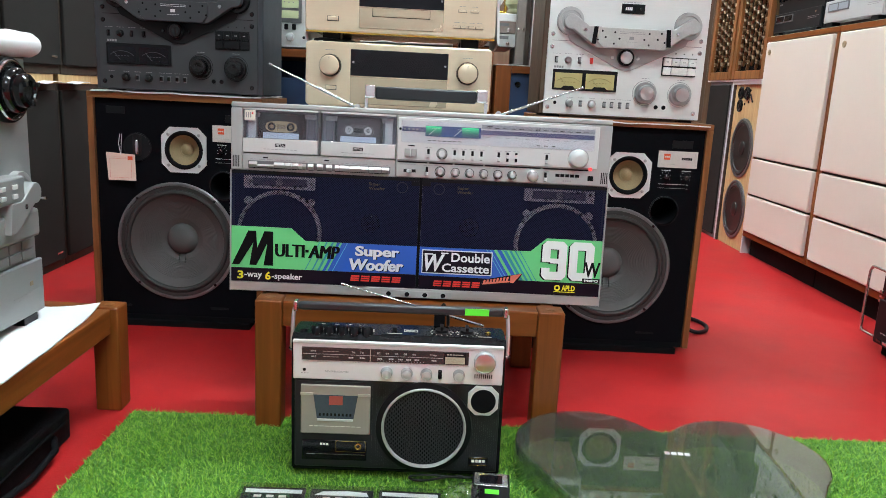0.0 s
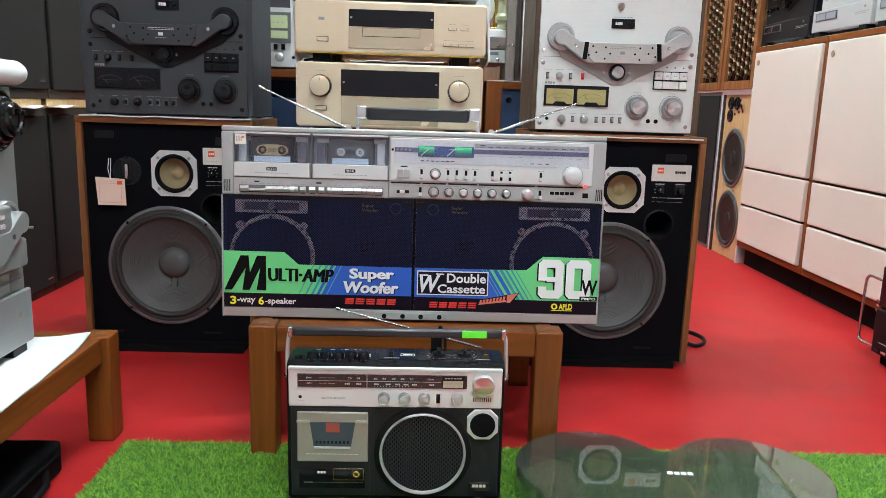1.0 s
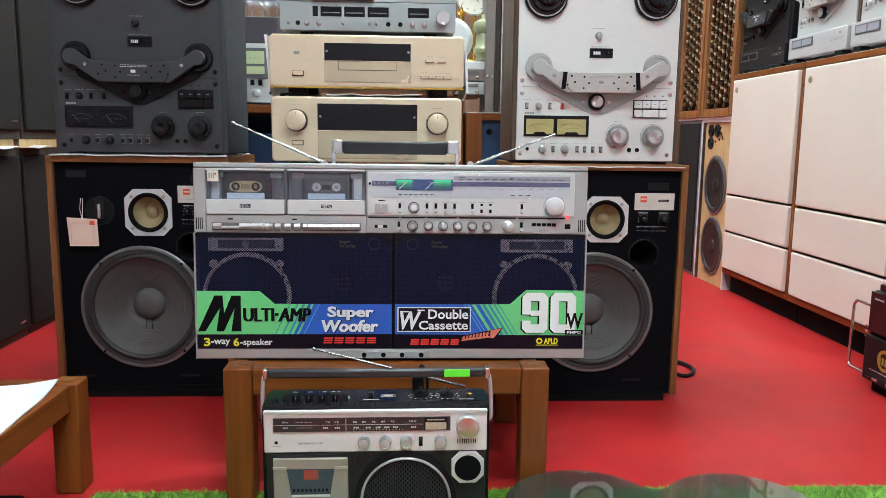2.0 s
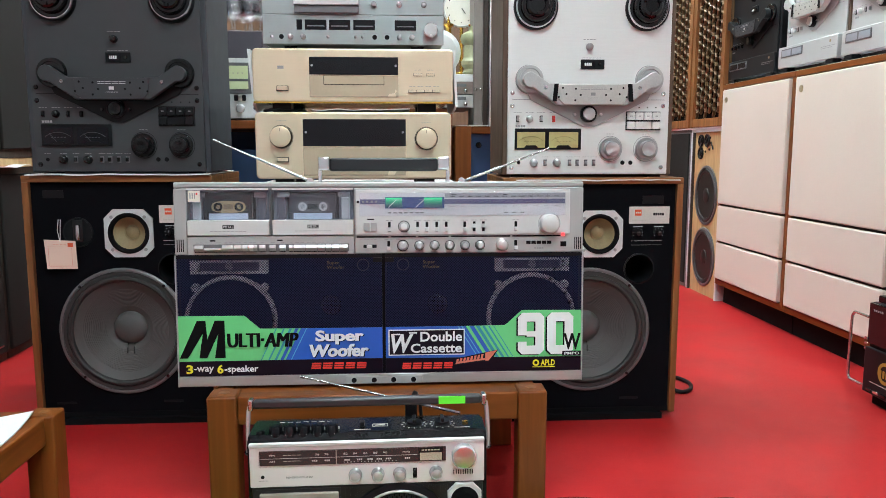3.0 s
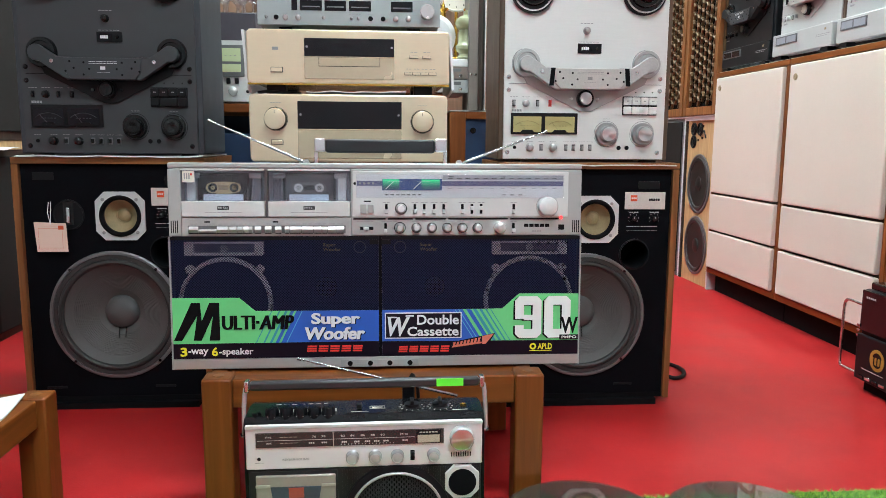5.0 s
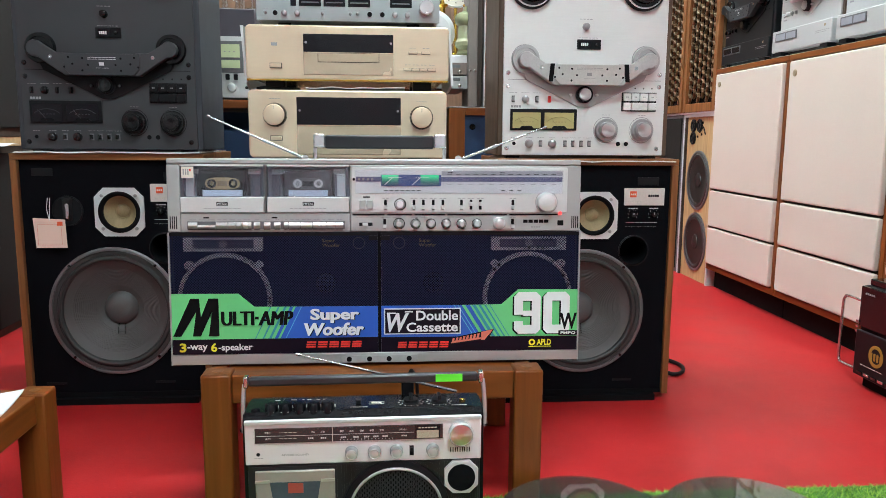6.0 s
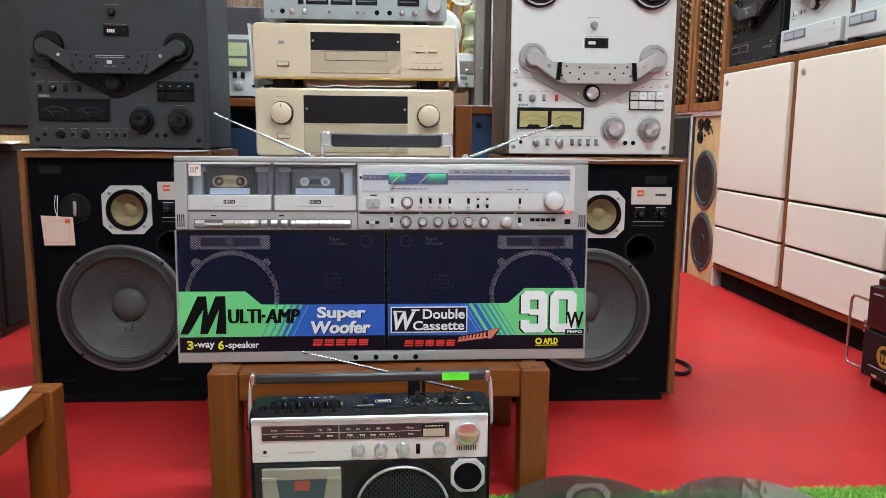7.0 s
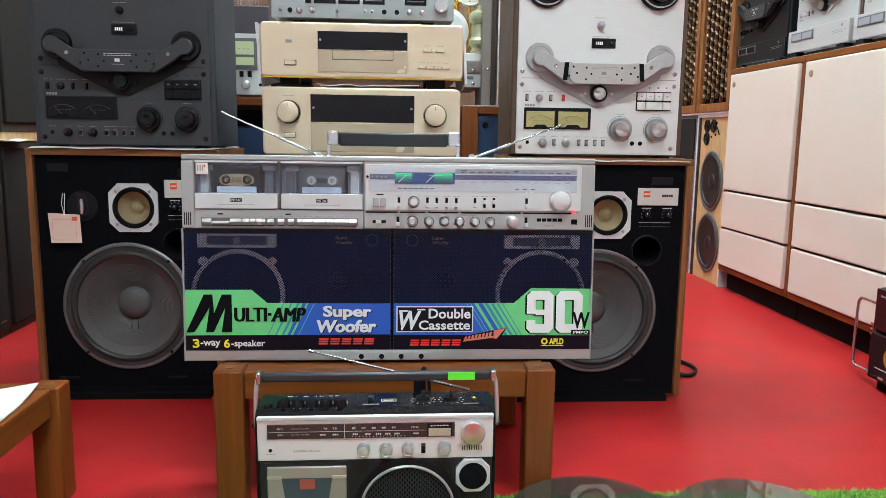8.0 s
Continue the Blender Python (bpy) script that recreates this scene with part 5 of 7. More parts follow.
# ---- the pair of big loudspeakers ----
def big_speaker(m, label):
    root = thing("loudspeaker", m, label, "loudspeaker", "pair of big loudspeakers")
    f = Face(root)
    W, H, B = 0.461, 0.628, 0.016
    t = 0.016
    f.box("side_panel", WALNUT, 0, t, B, H - t, 0, 0.335, 0.0012)
    f.box("side_panel", WALNUT, W - t, W, B, H - t, 0, 0.335, 0.0012)
    f.box("top_panel", WALNUT_X, 0, W, H - t + 0.0002, H, 0, 0.335, 0.0012)
    f.box("bottom_panel", BLACK_MATT, t + 0.0002, W - t - 0.0002, B, B + 0.012, 0.010, 0.335)
    f.box("back_panel", BLACK_MATT, t, W - t, B + 0.0125, H - t, 0.322, 0.334)
    f.box("plinth", BLACK_MATT, 0.02, W - 0.035, 0, B - 0.0005, -0.004, 0.30)
    holes = ((0.2265, 0.2375, 0.1418, 72), (0.2503, 0.4855, 0.0440, 40), (0.3560, 0.3950, 0.0360, 40))
    part("baffle", holed_bm(t + 0.0005, W - t - 0.0005, B + 0.0125, H - t - 0.0005, holes, 0.012, 0.030), BAFFLE, root)
    for x0, x1, z0, z1 in ((0.045, 0.095, 0.573, 0.592), (0.360, 0.415, 0.562, 0.582), (0.045, 0.095, 0.050, 0.056), (0.315, 0.365, 0.050, 0.056)):
        f.box("grille_fastener", BLACK, x0, x1, z0, z1, 0.0105, 0.0119, 0.0005)
    # woofer
    cx, cz, y = 0.2265, 0.2375, 0.0119
    wo = f.turn("woofer", FRAME_GREY, cx, cz, [(0.1615, y), (0.1615, y - 0.005), (0.1585, y - 0.007), (0.1535, y - 0.007), (0.1530, y - 0.004), (0.1425, y - 0.0035)], 72)
    f.turn("gasket", RUBBER, cx, cz, [(0.1525, y - 0.0040), (0.1510, y - 0.0055), (0.1425, y - 0.0052), (0.1420, y - 0.0035)], 72, parent=wo)
    f.turn("surround", RUBBER, cx, cz, [(0.1420, y - 0.0036), (0.1385, y - 0.0085), (0.1335, y - 0.0095), (0.1290, y - 0.007), (0.1270, y - 0.002)], 72, parent=wo)
    prof = [(0.1269, y - 0.0019)]
    for i in range(1, 46):
        r = 0.1269 - i * 0.0019
        ripple = 0.0006 * math.sin(i * math.pi) if i < 10 or i > 36 else 0.00055 * (1 if i % 2 else -1)
        prof.append((r, y - 0.0019 + 0.047 * i / 45 + ripple))
    prof += [(0.041, y + 0.0455)]
    f.turn("cone", CONE, cx, cz, prof, 72, parent=wo)
    f.turn("dust_cap", CONE, cx, cz, [(0.0425, y + 0.0440), (0.041, y + 0.038), (0.035, y + 0.031), (0.025, y + 0.026), (0.012, y + 0.0235), (0, y + 0.0228)], 48, parent=wo)
    for a in (48, 132, 228, 312):
        f.turn("bolt", BLACK_GLOSS, cx + 0.1555 * math.cos(radians(a)), cz + 0.1555 * math.sin(radians(a)), [(0.0035, y - 0.0065), (0.0035, y - 0.0095), (0, y - 0.0095)], 12, parent=wo)
    for dx in (-0.008, 0.009):
        f.bar("lead_wire", BLACK_GLOSS, [(cx + dx, y + 0.040, cz - 0.040), (cx + dx, y + 0.034, cz - 0.052), (cx + dx, y + 0.030, cz - 0.066)], 0.0012, parent=wo)
    # midrange in its cropped square plate
    mx, mz, s, c = 0.2503, 0.4855, 0.0595, 0.037
    outer = [(mx - s, mz - c), (mx - c, mz - s), (mx + c, mz - s), (mx + s, mz - c), (mx + s, mz + c), (mx + c, mz + s), (mx - c, mz + s), (mx - s, mz + c)]
    pl = part("midrange_plate", plate_bm(outer, mx, mz, 0.0440, y - 0.006, y - 0.0002), PLATE, root, "pale octagonal midrange plate")
    f.turn("midrange_gasket", BLACK_MATT, mx, mz, [(0.0510, y - 0.0060), (0.0500, y - 0.0095), (0.0455, y - 0.0098), (0.0405, y - 0.0060), (0.0395, y - 0.0010)], 48, parent=pl)
    f.turn("midrange_cone", TAN_CONE, mx, mz, [(0.0397, y - 0.0012), (0.0385, y + 0.000), (0.030, y + 0.0105), (0.0180, y + 0.0215), (0.016, y + 0.0220)], 48, parent=pl, label="tan paper cone")
    f.turn("midrange_cap", TAN_CONE, mx, mz, [(0.0185, y + 0.0212), (0.0178, y + 0.0170), (0.0160, y + 0.0168), (0.0152, y + 0.0185), (0.008, y + 0.0135), (0, y + 0.0120)], 36, parent=pl)
    for sx in (-1, 1):
        for sz in (-1, 1):
            f.turn("screw", KNOB_SIDE, mx + sx * 0.0405, mz + sz * 0.0405, [(0.0042, y - 0.006), (0.0042, y - 0.0075), (0.002, y - 0.0085), (0, y - 0.0085)], 14, parent=pl)
    # tweeter with its upright lens
    hx, hz = 0.125, 0.4880
    tw = f.turn("tweeter", BLACK, hx, hz, [(0.0375, y), (0.0375, y - 0.0025), (0.035, y - 0.003), (0.034, y - 0.001), (0, y - 0.001)], 40)
    f.box("tweeter_slot", BLACK_GLOSS, hx - 0.0125, hx + 0.0125, hz - 0.024, hz + 0.032, y - 0.0022, y - 0.0011, 0.0005, parent=tw)
    f.box("tweeter_lens", CHROME, hx - 0.0045, hx + 0.0045, hz - 0.019, hz + 0.019, y - 0.007, y - 0.0023, 0.003, parent=tw, label="small chrome lens")
    # name plate and level controls
    n = f.box("name_plate", mat("name_plate_silver", (0.66, 0.62, 0.58), 0.4, 0.2), 0.3262, 0.4305, 0.5110, 0.5545, y - 0.003, y - 0.0002, 0.0006)
    f.box("red_mark", ORANGE_PRINT, 0.3405, 0.3575, 0.5315, 0.5470, y - 0.0036, y - 0.003, parent=n)
    f.bars("mark_print", CREAM, 0.3425, 0.3555, 0.5372, 0.5412, y - 0.0036, 3, parent=n)
    f.bars("name_print", PRINT, 0.3880, 0.4155, 0.5320, 0.5385, y - 0.0030, 5, parent=n, gap=0.25)
    f.bars("fine_print", GREY_PRINT, 0.3350, 0.3710, 0.5195, 0.5202, y - 0.003, 6, parent=n)
    for x in (0.3505, 0.4045):
        k = f.turn("level_knob", BLACK_GLOSS, x, 0.487, [(0.0085, y), (0.0085, y - 0.004), (0.006, y - 0.010), (0, y - 0.010)], 20)
        f.box("knob_line", WHITE, x - 0.0005, x + 0.0005, 0.488, 0.493, y - 0.0106, y - 0.010, parent=k)
        for a in range(-120, 121, 40):
            f.turn("scale_dot", WHITE, x + 0.0125 * math.sin(radians(a)), 0.487 + 0.0125 * math.cos(radians(a)), [(0.0009, y), (0.0009, y - 0.0006), (0, y - 0.0006)], 6, parent=k)
        f.bars("control_print", WHITE, x - 0.012, x + 0.012, 0.5025, 0.5042, y - 0.0001, 4)
    f.bars("control_print", WHITE, 0.333, 0.414, 0.4665, 0.4672, y - 0.0001, 9, gap=0.12)
    f.bars("control_print", GREY_PRINT, 0.333, 0.414, 0.4560, 0.4566, y - 0.0001, 9, gap=0.12)
    # port
    f.turn("port", BLACK, 0.3560, 0.3950, [(0.040, y), (0.040, y - 0.002), (0.037, y - 0.003), (0.0358, y - 0.001), (0.0352, y + 0.004), (0.0350, y + 0.120)], 40)
    f.turn("port_end", BLACK_MATT, 0.3560, 0.3950, [(0.0352, y + 0.1205), (0, y + 0.1205)], 32)
    return root


spk_l = big_speaker(pose(-0.894, 2.210, 0) @ Matrix.Diagonal((1, 1, 1.0143, 1)), "walnut loudspeaker with exposed black baffle and a hanging pink tag")
spk_r = copy_thing(spk_l, pose(0.292, 2.165, 0) @ Matrix.Diagonal((1, 1, 0.990, 1)))
tagged(spk_r, "walnut loudspeaker with exposed black baffle and large grey woofer")

tag = thing("hang_tag", pose(-0.8075, 2.206, 0.4425), "pale pink paper tag hanging on white thread from the speaker", "tag")
f = Face(tag)
f.poly("card", PINK_CARD, [(-0.039, 0.037), (0.037, 0.033), (0.039, -0.037), (-0.0345, -0.037)], -0.001, 0.0)
f.box("red_mark", ORANGE_PRINT, 0.018, 0.031, 0.018, 0.028, -0.0016, -0.0011)
for a, b, c, d in ((-0.029, 0.027, -0.030, -0.0294), (-0.029, 0.027, 0.0205, 0.0211), (-0.0296, -0.029, -0.030, 0.021), (0.027, 0.0276, -0.030, 0.0155)):
    f.box("border_print", SALMON, a, b, c, d, -0.0014, -0.0011)
f.bars("print", SALMON, -0.018, 0.014, 0.0245, 0.0252, -0.0010, 4)
f.bar("thread", WHITE, [(0.0005, -0.0015, 0.031), (-0.004, -0.003, 0.060), (-0.003, 0.004, 0.086)], 0.0008)
f.bar("thread", WHITE, [(0.0005, -0.0015, 0.031), (0.003, -0.003, 0.060), (0.002, 0.004, 0.086)], 0.0008)


def cloth_strip(name, x0, x1, y0, y1, z, droop, label, seed):
    """White cloth on a cabinet's top whose front hem waves a little over the edge."""
    def h(x, y):
        wav = noise.noise(Vector((x * 14 + seed, y * 9, 0.3)))
        front = max(0.0, (y0 + 0.012 - y) / 0.012)
        return z + 0.0008 + 0.0012 * (wav + 1) * (1 if y > y0 + 0.02 else 1.6) - droop * front * (0.5 + 0.5 * noise.noise(Vector((x * 18, seed, 0))))
    return single(name, sheet_bm(x0, x1, y0, y1, 90, 18, h, 0.0022), FABRIC_WHITE, pose(0, 0, 0), label, "cloth")


cloth_strip("white_cloth", -0.880, -0.436, 2.202, 2.49, 0.6372, 0.003, "thin white cloth under the black tape deck", 1.0)
cloth_strip("white_cloth", 0.325, 0.742, 2.158, 2.47, 0.6222, 0.003, "thin white cloth under the silver tape deck", 5.0)


# ---- reel-to-reel tape decks ----
def covered_front(f, pm, km):
    """A head block, a long rounded cover below it and two rows of flat keys, as on a quick-loading deck."""
    c = f.box("tape_cover", pm, 0.004, 0.398, 0.150, 0.203, -0.024, -0.0001, 0.007)
    f.bars("cover_print", GREY_PRINT, 0.280, 0.345, 0.176, 0.178, -0.0241, 5, parent=c)
    h = f.box("head_block", km, 0.006, 0.335, 0.222, 0.268, -0.034, -0.0001, 0.004)
    for i in range(8):
        for z in (0.236, 0.252):
            f.box("small_button", SILVER_LIGHT, 0.040 + i * 0.036, 0.054 + i * 0.036, z - 0.004, z + 0.004, -0.0375, -0.0341, 0.001, parent=h)
    k = f.box("key_panel", km, 0.150, 0.405, 0.106, 0.146, -0.004, -0.0001, 0.001)
    for i in range(6):
        for z in (0.109, 0.128):
            f.box("flat_key", pm, 0.156 + i * 0.041, 0.194 + i * 0.041, z, z + 0.0165, -0.0075, -0.0041, 0.001, parent=k)
    f.turn("tape_guide", CHROME, 0.398, 0.182, [(0.005, 0.0), (0.005, -0.012), (0.007, -0.013), (0.007, -0.016), (0, -0.016)], 16)
    f.bar("guide_pin", CHROME, [(0.400, -0.018, 0.219), (0.400, -0.036, 0.219)], 0.0025)
    return f.root


def tape_deck(m, s, label, group="tape decks", H=0.486, ledge=0.0, step=0.102):
    root = thing("tape_deck", m, label, "tape deck", group)
    f = Face(root)
    pm, km, hm, pr = s["panel"], s["knob"], s["head"], s["print"]
    f.box("case", s["case"], -0.013, 0.433, -0.002, H, 0.006, 0.245, 0.003)
    f.box("front_panel", pm, 0.0, 0.420, 0.0, H - 0.002, 0.0, 0.0059, 0.0015)
    if ledge:
        lb = f.box("lower_housing", pm, 0.0, 0.424, 0.002, step, -ledge, -0.0002, 0.003)
        f.bars("housing_print", pr, 0.32, 0.41, 0.045, 0.047, -ledge - 0.0001, 7, parent=lb)
        f.bars("housing_print", pr, 0.32, 0.39, 0.039, 0.041, -ledge - 0.0001, 5, parent=lb)
        if s.get("front_meter"):
            mf = f.box("meter_frame", GREY_METAL, 0.030, 0.190, step * 0.49, step * 0.88, -ledge - 0.003, -ledge - 0.0001, 0.001)
            for q in (0.038, 0.115):
                f.box("meter_face", s["meter"], q, q + 0.068, step * 0.55, step * 0.82, -ledge - 0.0038, -ledge - 0.0031, parent=mf)
        f.box("maker_badge", DULL_BRASS, 0.375, 0.385, 0.058, 0.066, -ledge - 0.0008, -ledge - 0.0001, parent=lb)
        for x in (0.045, 0.375):
            f.box("front_foot", BLACK, x - 0.024, x + 0.024, -0.0125, 0.0018, -ledge + 0.002, -ledge + 0.034, 0.001)
    for x in (0.03, 0.39):
        for y in (0.03, 0.21):
            f.box("foot", BLACK, x - 0.018, x + 0.018, -0.0125, -0.0021, y - 0.018, y + 0.018, 0.002)
    f.box("panel_line", s["line"], 0.012, 0.408, 0.1865, 0.1878, -0.0006, -0.0001)
    for i, x in enumerate((0.068, 0.353)):
        hub = f.turn("reel_hub", BLACK, x, 0.412, [(0.056, 0.0), (0.056, -0.010), (0.054, -0.013), (0.050, -0.014), (0.048, -0.0135)], 56)
        f.turn("hub_rim", s["ring"], x, 0.412, [(0.0520, -0.0136), (0.0505, -0.0165), (0.0485, -0.0165), (0.0475, -0.0136)], 56, parent=hub)
        f.turn("hub_body", BLACK_GLOSS, x, 0.412, [(0.0475, -0.012), (0.040, -0.013), (0.039, -0.024), (0.036, -0.028), (0.030, -0.029), (0.029, -0.040), (0.025, -0.044), (0.018, -0.045), (0.0165, -0.041), (0, -0.041)], 56, parent=hub)
        for a in (30, 150, 270):
            f.box("hub_wing", BLACK_GLOSS, x + 0.022 * math.cos(radians(a)) - 0.004, x + 0.022 * math.cos(radians(a)) + 0.004, 0.412 + 0.022 * math.sin(radians(a)) - 0.004, 0.412 + 0.022 * math.sin(radians(a)) + 0.004, -0.050, -0.040, 0.001, parent=hub)
    f.knob("pitch_knob", km, 0.208, 0.317, 0.0085, 0.014)
    f.bars("print", pr, 0.192, 0.224, 0.3345, 0.3358, -0.0001, 4)
    c = f.box("tape_counter", BLACK, 0.186, 0.247, 0.262, 0.286, -0.004, -0.0001, 0.001)
    f.box("counter_window", DISPLAY, 0.1925, 0.2225, 0.2665, 0.2815, -0.0048, -0.0041, parent=c)
    f.bars("counter_digits", WHITE, 0.1955, 0.2135, 0.2700, 0.2775, -0.0049, 4, parent=c)
    f.knob("reset_button", BLACK_GLOSS, 0.235, 0.274, 0.0042, 0.008, parent=c)
    f.bars("print", pr, 0.190, 0.240, 0.2895, 0.2905, -0.0001, 6)
    # tension rollers and the head cover between them
    v = f.poly("guide_plate", s["plate"], [(0.045, 0.212), (0.375, 0.212), (0.362, 0.186), (0.224, 0.119), (0.196, 0.119), (0.058, 0.186)], -0.004, -0.0001, 0.001)
    for sx, x in ((-1, 0.046), (1, 0.374)):
        xr = x - 0.009 * sx
        r = f.turn("tension_roller", s["roller"], xr, 0.2365, [(0.0345, 0.0), (0.0345, -0.012), (0.0335, -0.0135), (0.0265, -0.0135), (0.0255, -0.011), (0.0125, -0.011), (0.012, -0.015), (0, -0.015)], 48)
        f.turn("roller_ring", s["line"], xr, 0.2365, ring_profile(0.0350, 0.0357, -0.0006, 0.0), 44, parent=r)
        xa = x - 0.007 * sx
        pts = [(xa + 0.019 * math.cos(a), 0.2335 + 0.019 * math.sin(a)) for a in [radians(q) for q in (range(75, 286, 21) if sx < 0 else range(105, -106, -21))]]
        if sx < 0:
            pts += [(0.122, 0.172), (0.140, 0.172), (0.132, 0.224), (0.100, 0.224)]
        else:
            pts += [(0.298, 0.172), (0.280, 0.172), (0.288, 0.224), (0.320, 0.224)]
        f.poly("head_arm", hm, pts, -0.036, -0.016, 0.002)
        f.turn("arm_screw", STEEL, 0.090 if sx < 0 else 0.330, 0.214, [(0.0045, -0.036), (0.0045, -0.0375), (0.002, -0.0375), (0, -0.0365)], 16)
    if s.get("covered"):
        return covered_front(f, pm, km)
    h = f.poly("head_cover", s["head2"], [(0.119, 0.222), (0.301, 0.222), (0.297, 0.186), (0.285, 0.1725), (0.137, 0.1725), (0.123, 0.186)], -0.040, -0.012, 0.0015)
    for x, z in ((0.142, 0.213), (0.171, 0.211), (0.150, 0.198), (0.133, 0.191), (0.182, 0.196), (0.170, 0.183), (0.278, 0.213), (0.250, 0.211), (0.270, 0.198), (0.286, 0.191), (0.239, 0.196), (0.250, 0.183)):
        f.turn("cover_hole", PRINT, 0.210 + (x - 0.210) * 1.13, z, [(0.0026, -0.0401), (0.0026, -0.0405), (0, -0.0405)], 12, parent=h)
    f.bars("cover_print", s["cprint"], 0.178, 0.244, 0.2125, 0.2135, -0.0401, 8, parent=h, gap=0.15)
    f.bars("cover_print", s["cprint"], 0.178, 0.244, 0.2085, 0.2095, -0.0401, 8, parent=h, gap=0.15)
    f.box("cover_mark", s["cprint"], 0.204, 0.216, 0.1945, 0.2020, -0.0406, -0.0401, parent=h)
    f.bars("cover_print", s["cprint"], 0.196, 0.226, 0.1885, 0.1892, -0.0401, 5, parent=h, gap=0.15)
    if s["edge"]:
        for x0, x1 in ((0.111, 0.122), (0.298, 0.309)):
            f.poly("cover_edge", PRINT, [(x0, 0.223), (x1, 0.223), (x1 - 0.004 * (1 if x0 < 0.2 else -1), 0.180), (x0 - 0.004 * (1 if x0 < 0.2 else -1), 0.180)], -0.0420, -0.0401, parent=h)
    p = f.turn("pinch_roller", BLACK, 0.207, 0.151, [(0.021, 0.0), (0.021, -0.016), (0.019, -0.018), (0.0165, -0.018), (0.016, -0.016), (0, -0.016)], 36)
    f.turn("pinch_cap", s["cap"], 0.207, 0.151, [(0.0158, -0.016), (0.0150, -0.022), (0.004, -0.023), (0, -0.022)], 36, parent=p)
    for x in (0.172, 0.240):
        f.turn("guide_pin", s["cap"], x, 0.150, [(0.0035, 0), (0.0035, -0.012), (0, -0.012)], 12)
    # controls
    for i, x in enumerate((0.026, 0.057, 0.087, 0.119)):
        if i == 1:
            f.knob("select_knob", km, x, 0.139, 0.0085, 0.012)
        else:
            sl = f.box("switch_plate", BLACK if i != 3 else s["red"], x - 0.004, x + 0.004, 0.131, 0.147, -0.0012, -0.0001)
            f.box("switch", km if i != 3 else s["red"], x - 0.0026, x + 0.0026, 0.133, 0.145, -0.009, -0.0013, 0.001, parent=sl)
        f.bars("print", pr, x - 0.010, x + 0.010, 0.1540, 0.1550, -0.0001, 3)
    f.bars("maker_mark", pr, 0.021, 0.046, 0.1180, 0.1235, -0.0001, 4, gap=0.3)
    if ledge:
        return root
    mt = f.box("meter_frame", BLACK, 0.019, 0.191, 0.062, 0.115, -0.005, -0.0001, 0.0015)
    for x0, x1 in ((0.025, 0.097), (0.107, 0.183)):
        f.box("meter_face", s["meter"], x0, x1, 0.067, 0.106, -0.0058, -0.0051, parent=mt)
        f.poly("meter_shade", BLACK, [(x0 + 0.018, 0.067), (x1 - 0.018, 0.067), (x1 - 0.024, 0.073), (x0 + 0.024, 0.073)], -0.0066, -0.0059, parent=mt)
        cx = (x0 + x1) / 2
        pts = arc(cx, 0.045, 0.050, 128, 52, 12, -0.0064)
        f.bar("meter_scale", s["mprint"], pts, 0.0006, parent=mt, seg=5)
        f.bar("needle", s["mprint"], [(cx - 0.004, -0.0064, 0.072), (cx - 0.022, -0.0064, 0.093)], 0.0005, parent=mt, seg=5)
        f.bars("meter_print", s["mprint"], cx - 0.018, cx + 0.018, 0.0820, 0.0835, -0.0059, 5, parent=mt, gap=0.8)
    for x in (0.268, 0.362):
        k = f.turn("level_knob", km, x, 0.064, [(0.0285, 0.0), (0.0285, -0.010), (0.027, -0.012), (0.0205, -0.012), (0.0200, -0.026), (0.0185, -0.028), (0.0175, -0.028)], 48)
        f.turn("knob_face", s["cap"], x, 0.064, [(0.0175, -0.028), (0.004, -0.0285), (0, -0.0275)], 40, parent=k)
        f.turn("knob_scale", s["line"], x, 0.064, ring_profile(0.0315, 0.0323, -0.0004, 0.0), 40)
        f.bars("print", pr, x - 0.010, x + 0.010, 0.1010, 0.1020, -0.0001, 3)
    kb = f.box("key_block", BLACK, 0.307, 0.398, 0.111, 0.158, -0.0025, -0.0001, 0.001)
    for i in range(4):
        f.box("transport_key", s["key"], 0.3095 + i * 0.0220, 0.3295 + i * 0.0220, 0.1365, 0.1555, -0.009, -0.0026, 0.0012, parent=kb)
        f.turn("key_lamp", PRINT, 0.3195 + i * 0.0220, 0.168, [(0.0018, 0), (0.0018, -0.0008), (0, -0.0008)], 8)
    for a, b in ((0.3095, 0.3295), (0.3315, 0.3735), (0.3755, 0.3955)):
        f.box("transport_key", s["key"], a, b, 0.1135, 0.1325, -0.009, -0.0026, 0.0012, parent=kb)
    for i in range(4):
        f.bars("key_print", pr if s["key"] is not BLACK else GREY_PRINT, 0.3165 + i * 0.0220, 0.3225 + i * 0.0220, 0.1450, 0.1475, -0.0090, 2, parent=kb)
    for i, x in enumerate((0.030, 0.069, 0.099, 0.129, 0.163, 0.183, 0.205, 0.226)):
        if i == 0:
            f.turn("jack", PRINT, x, 0.029, [(0.0045, 0), (0.0045, -0.0015), (0.0025, -0.0015), (0, -0.0005)], 14)
        elif i in (1, 3):
            f.knob("select_knob", km, x, 0.029, 0.0098, 0.014)
        else:
            sl = f.box("switch_plate", GREY_METAL, x - 0.0045, x + 0.0045, 0.021, 0.037, -0.0012, -0.0001)
            f.box("switch", km, x - 0.003, x + 0.003, 0.024, 0.034, -0.009, -0.0013, 0.001, parent=sl)
        f.bars("print", pr, x - 0.008, x + 0.008, 0.0432, 0.0441, -0.0001, 3)
    for x in (0.302, 0.323):
        f.turn("jack", PRINT, x, 0.029, [(0.0055, 0), (0.0055, -0.002), (0.003, -0.002), (0, -0.0005)], 16)
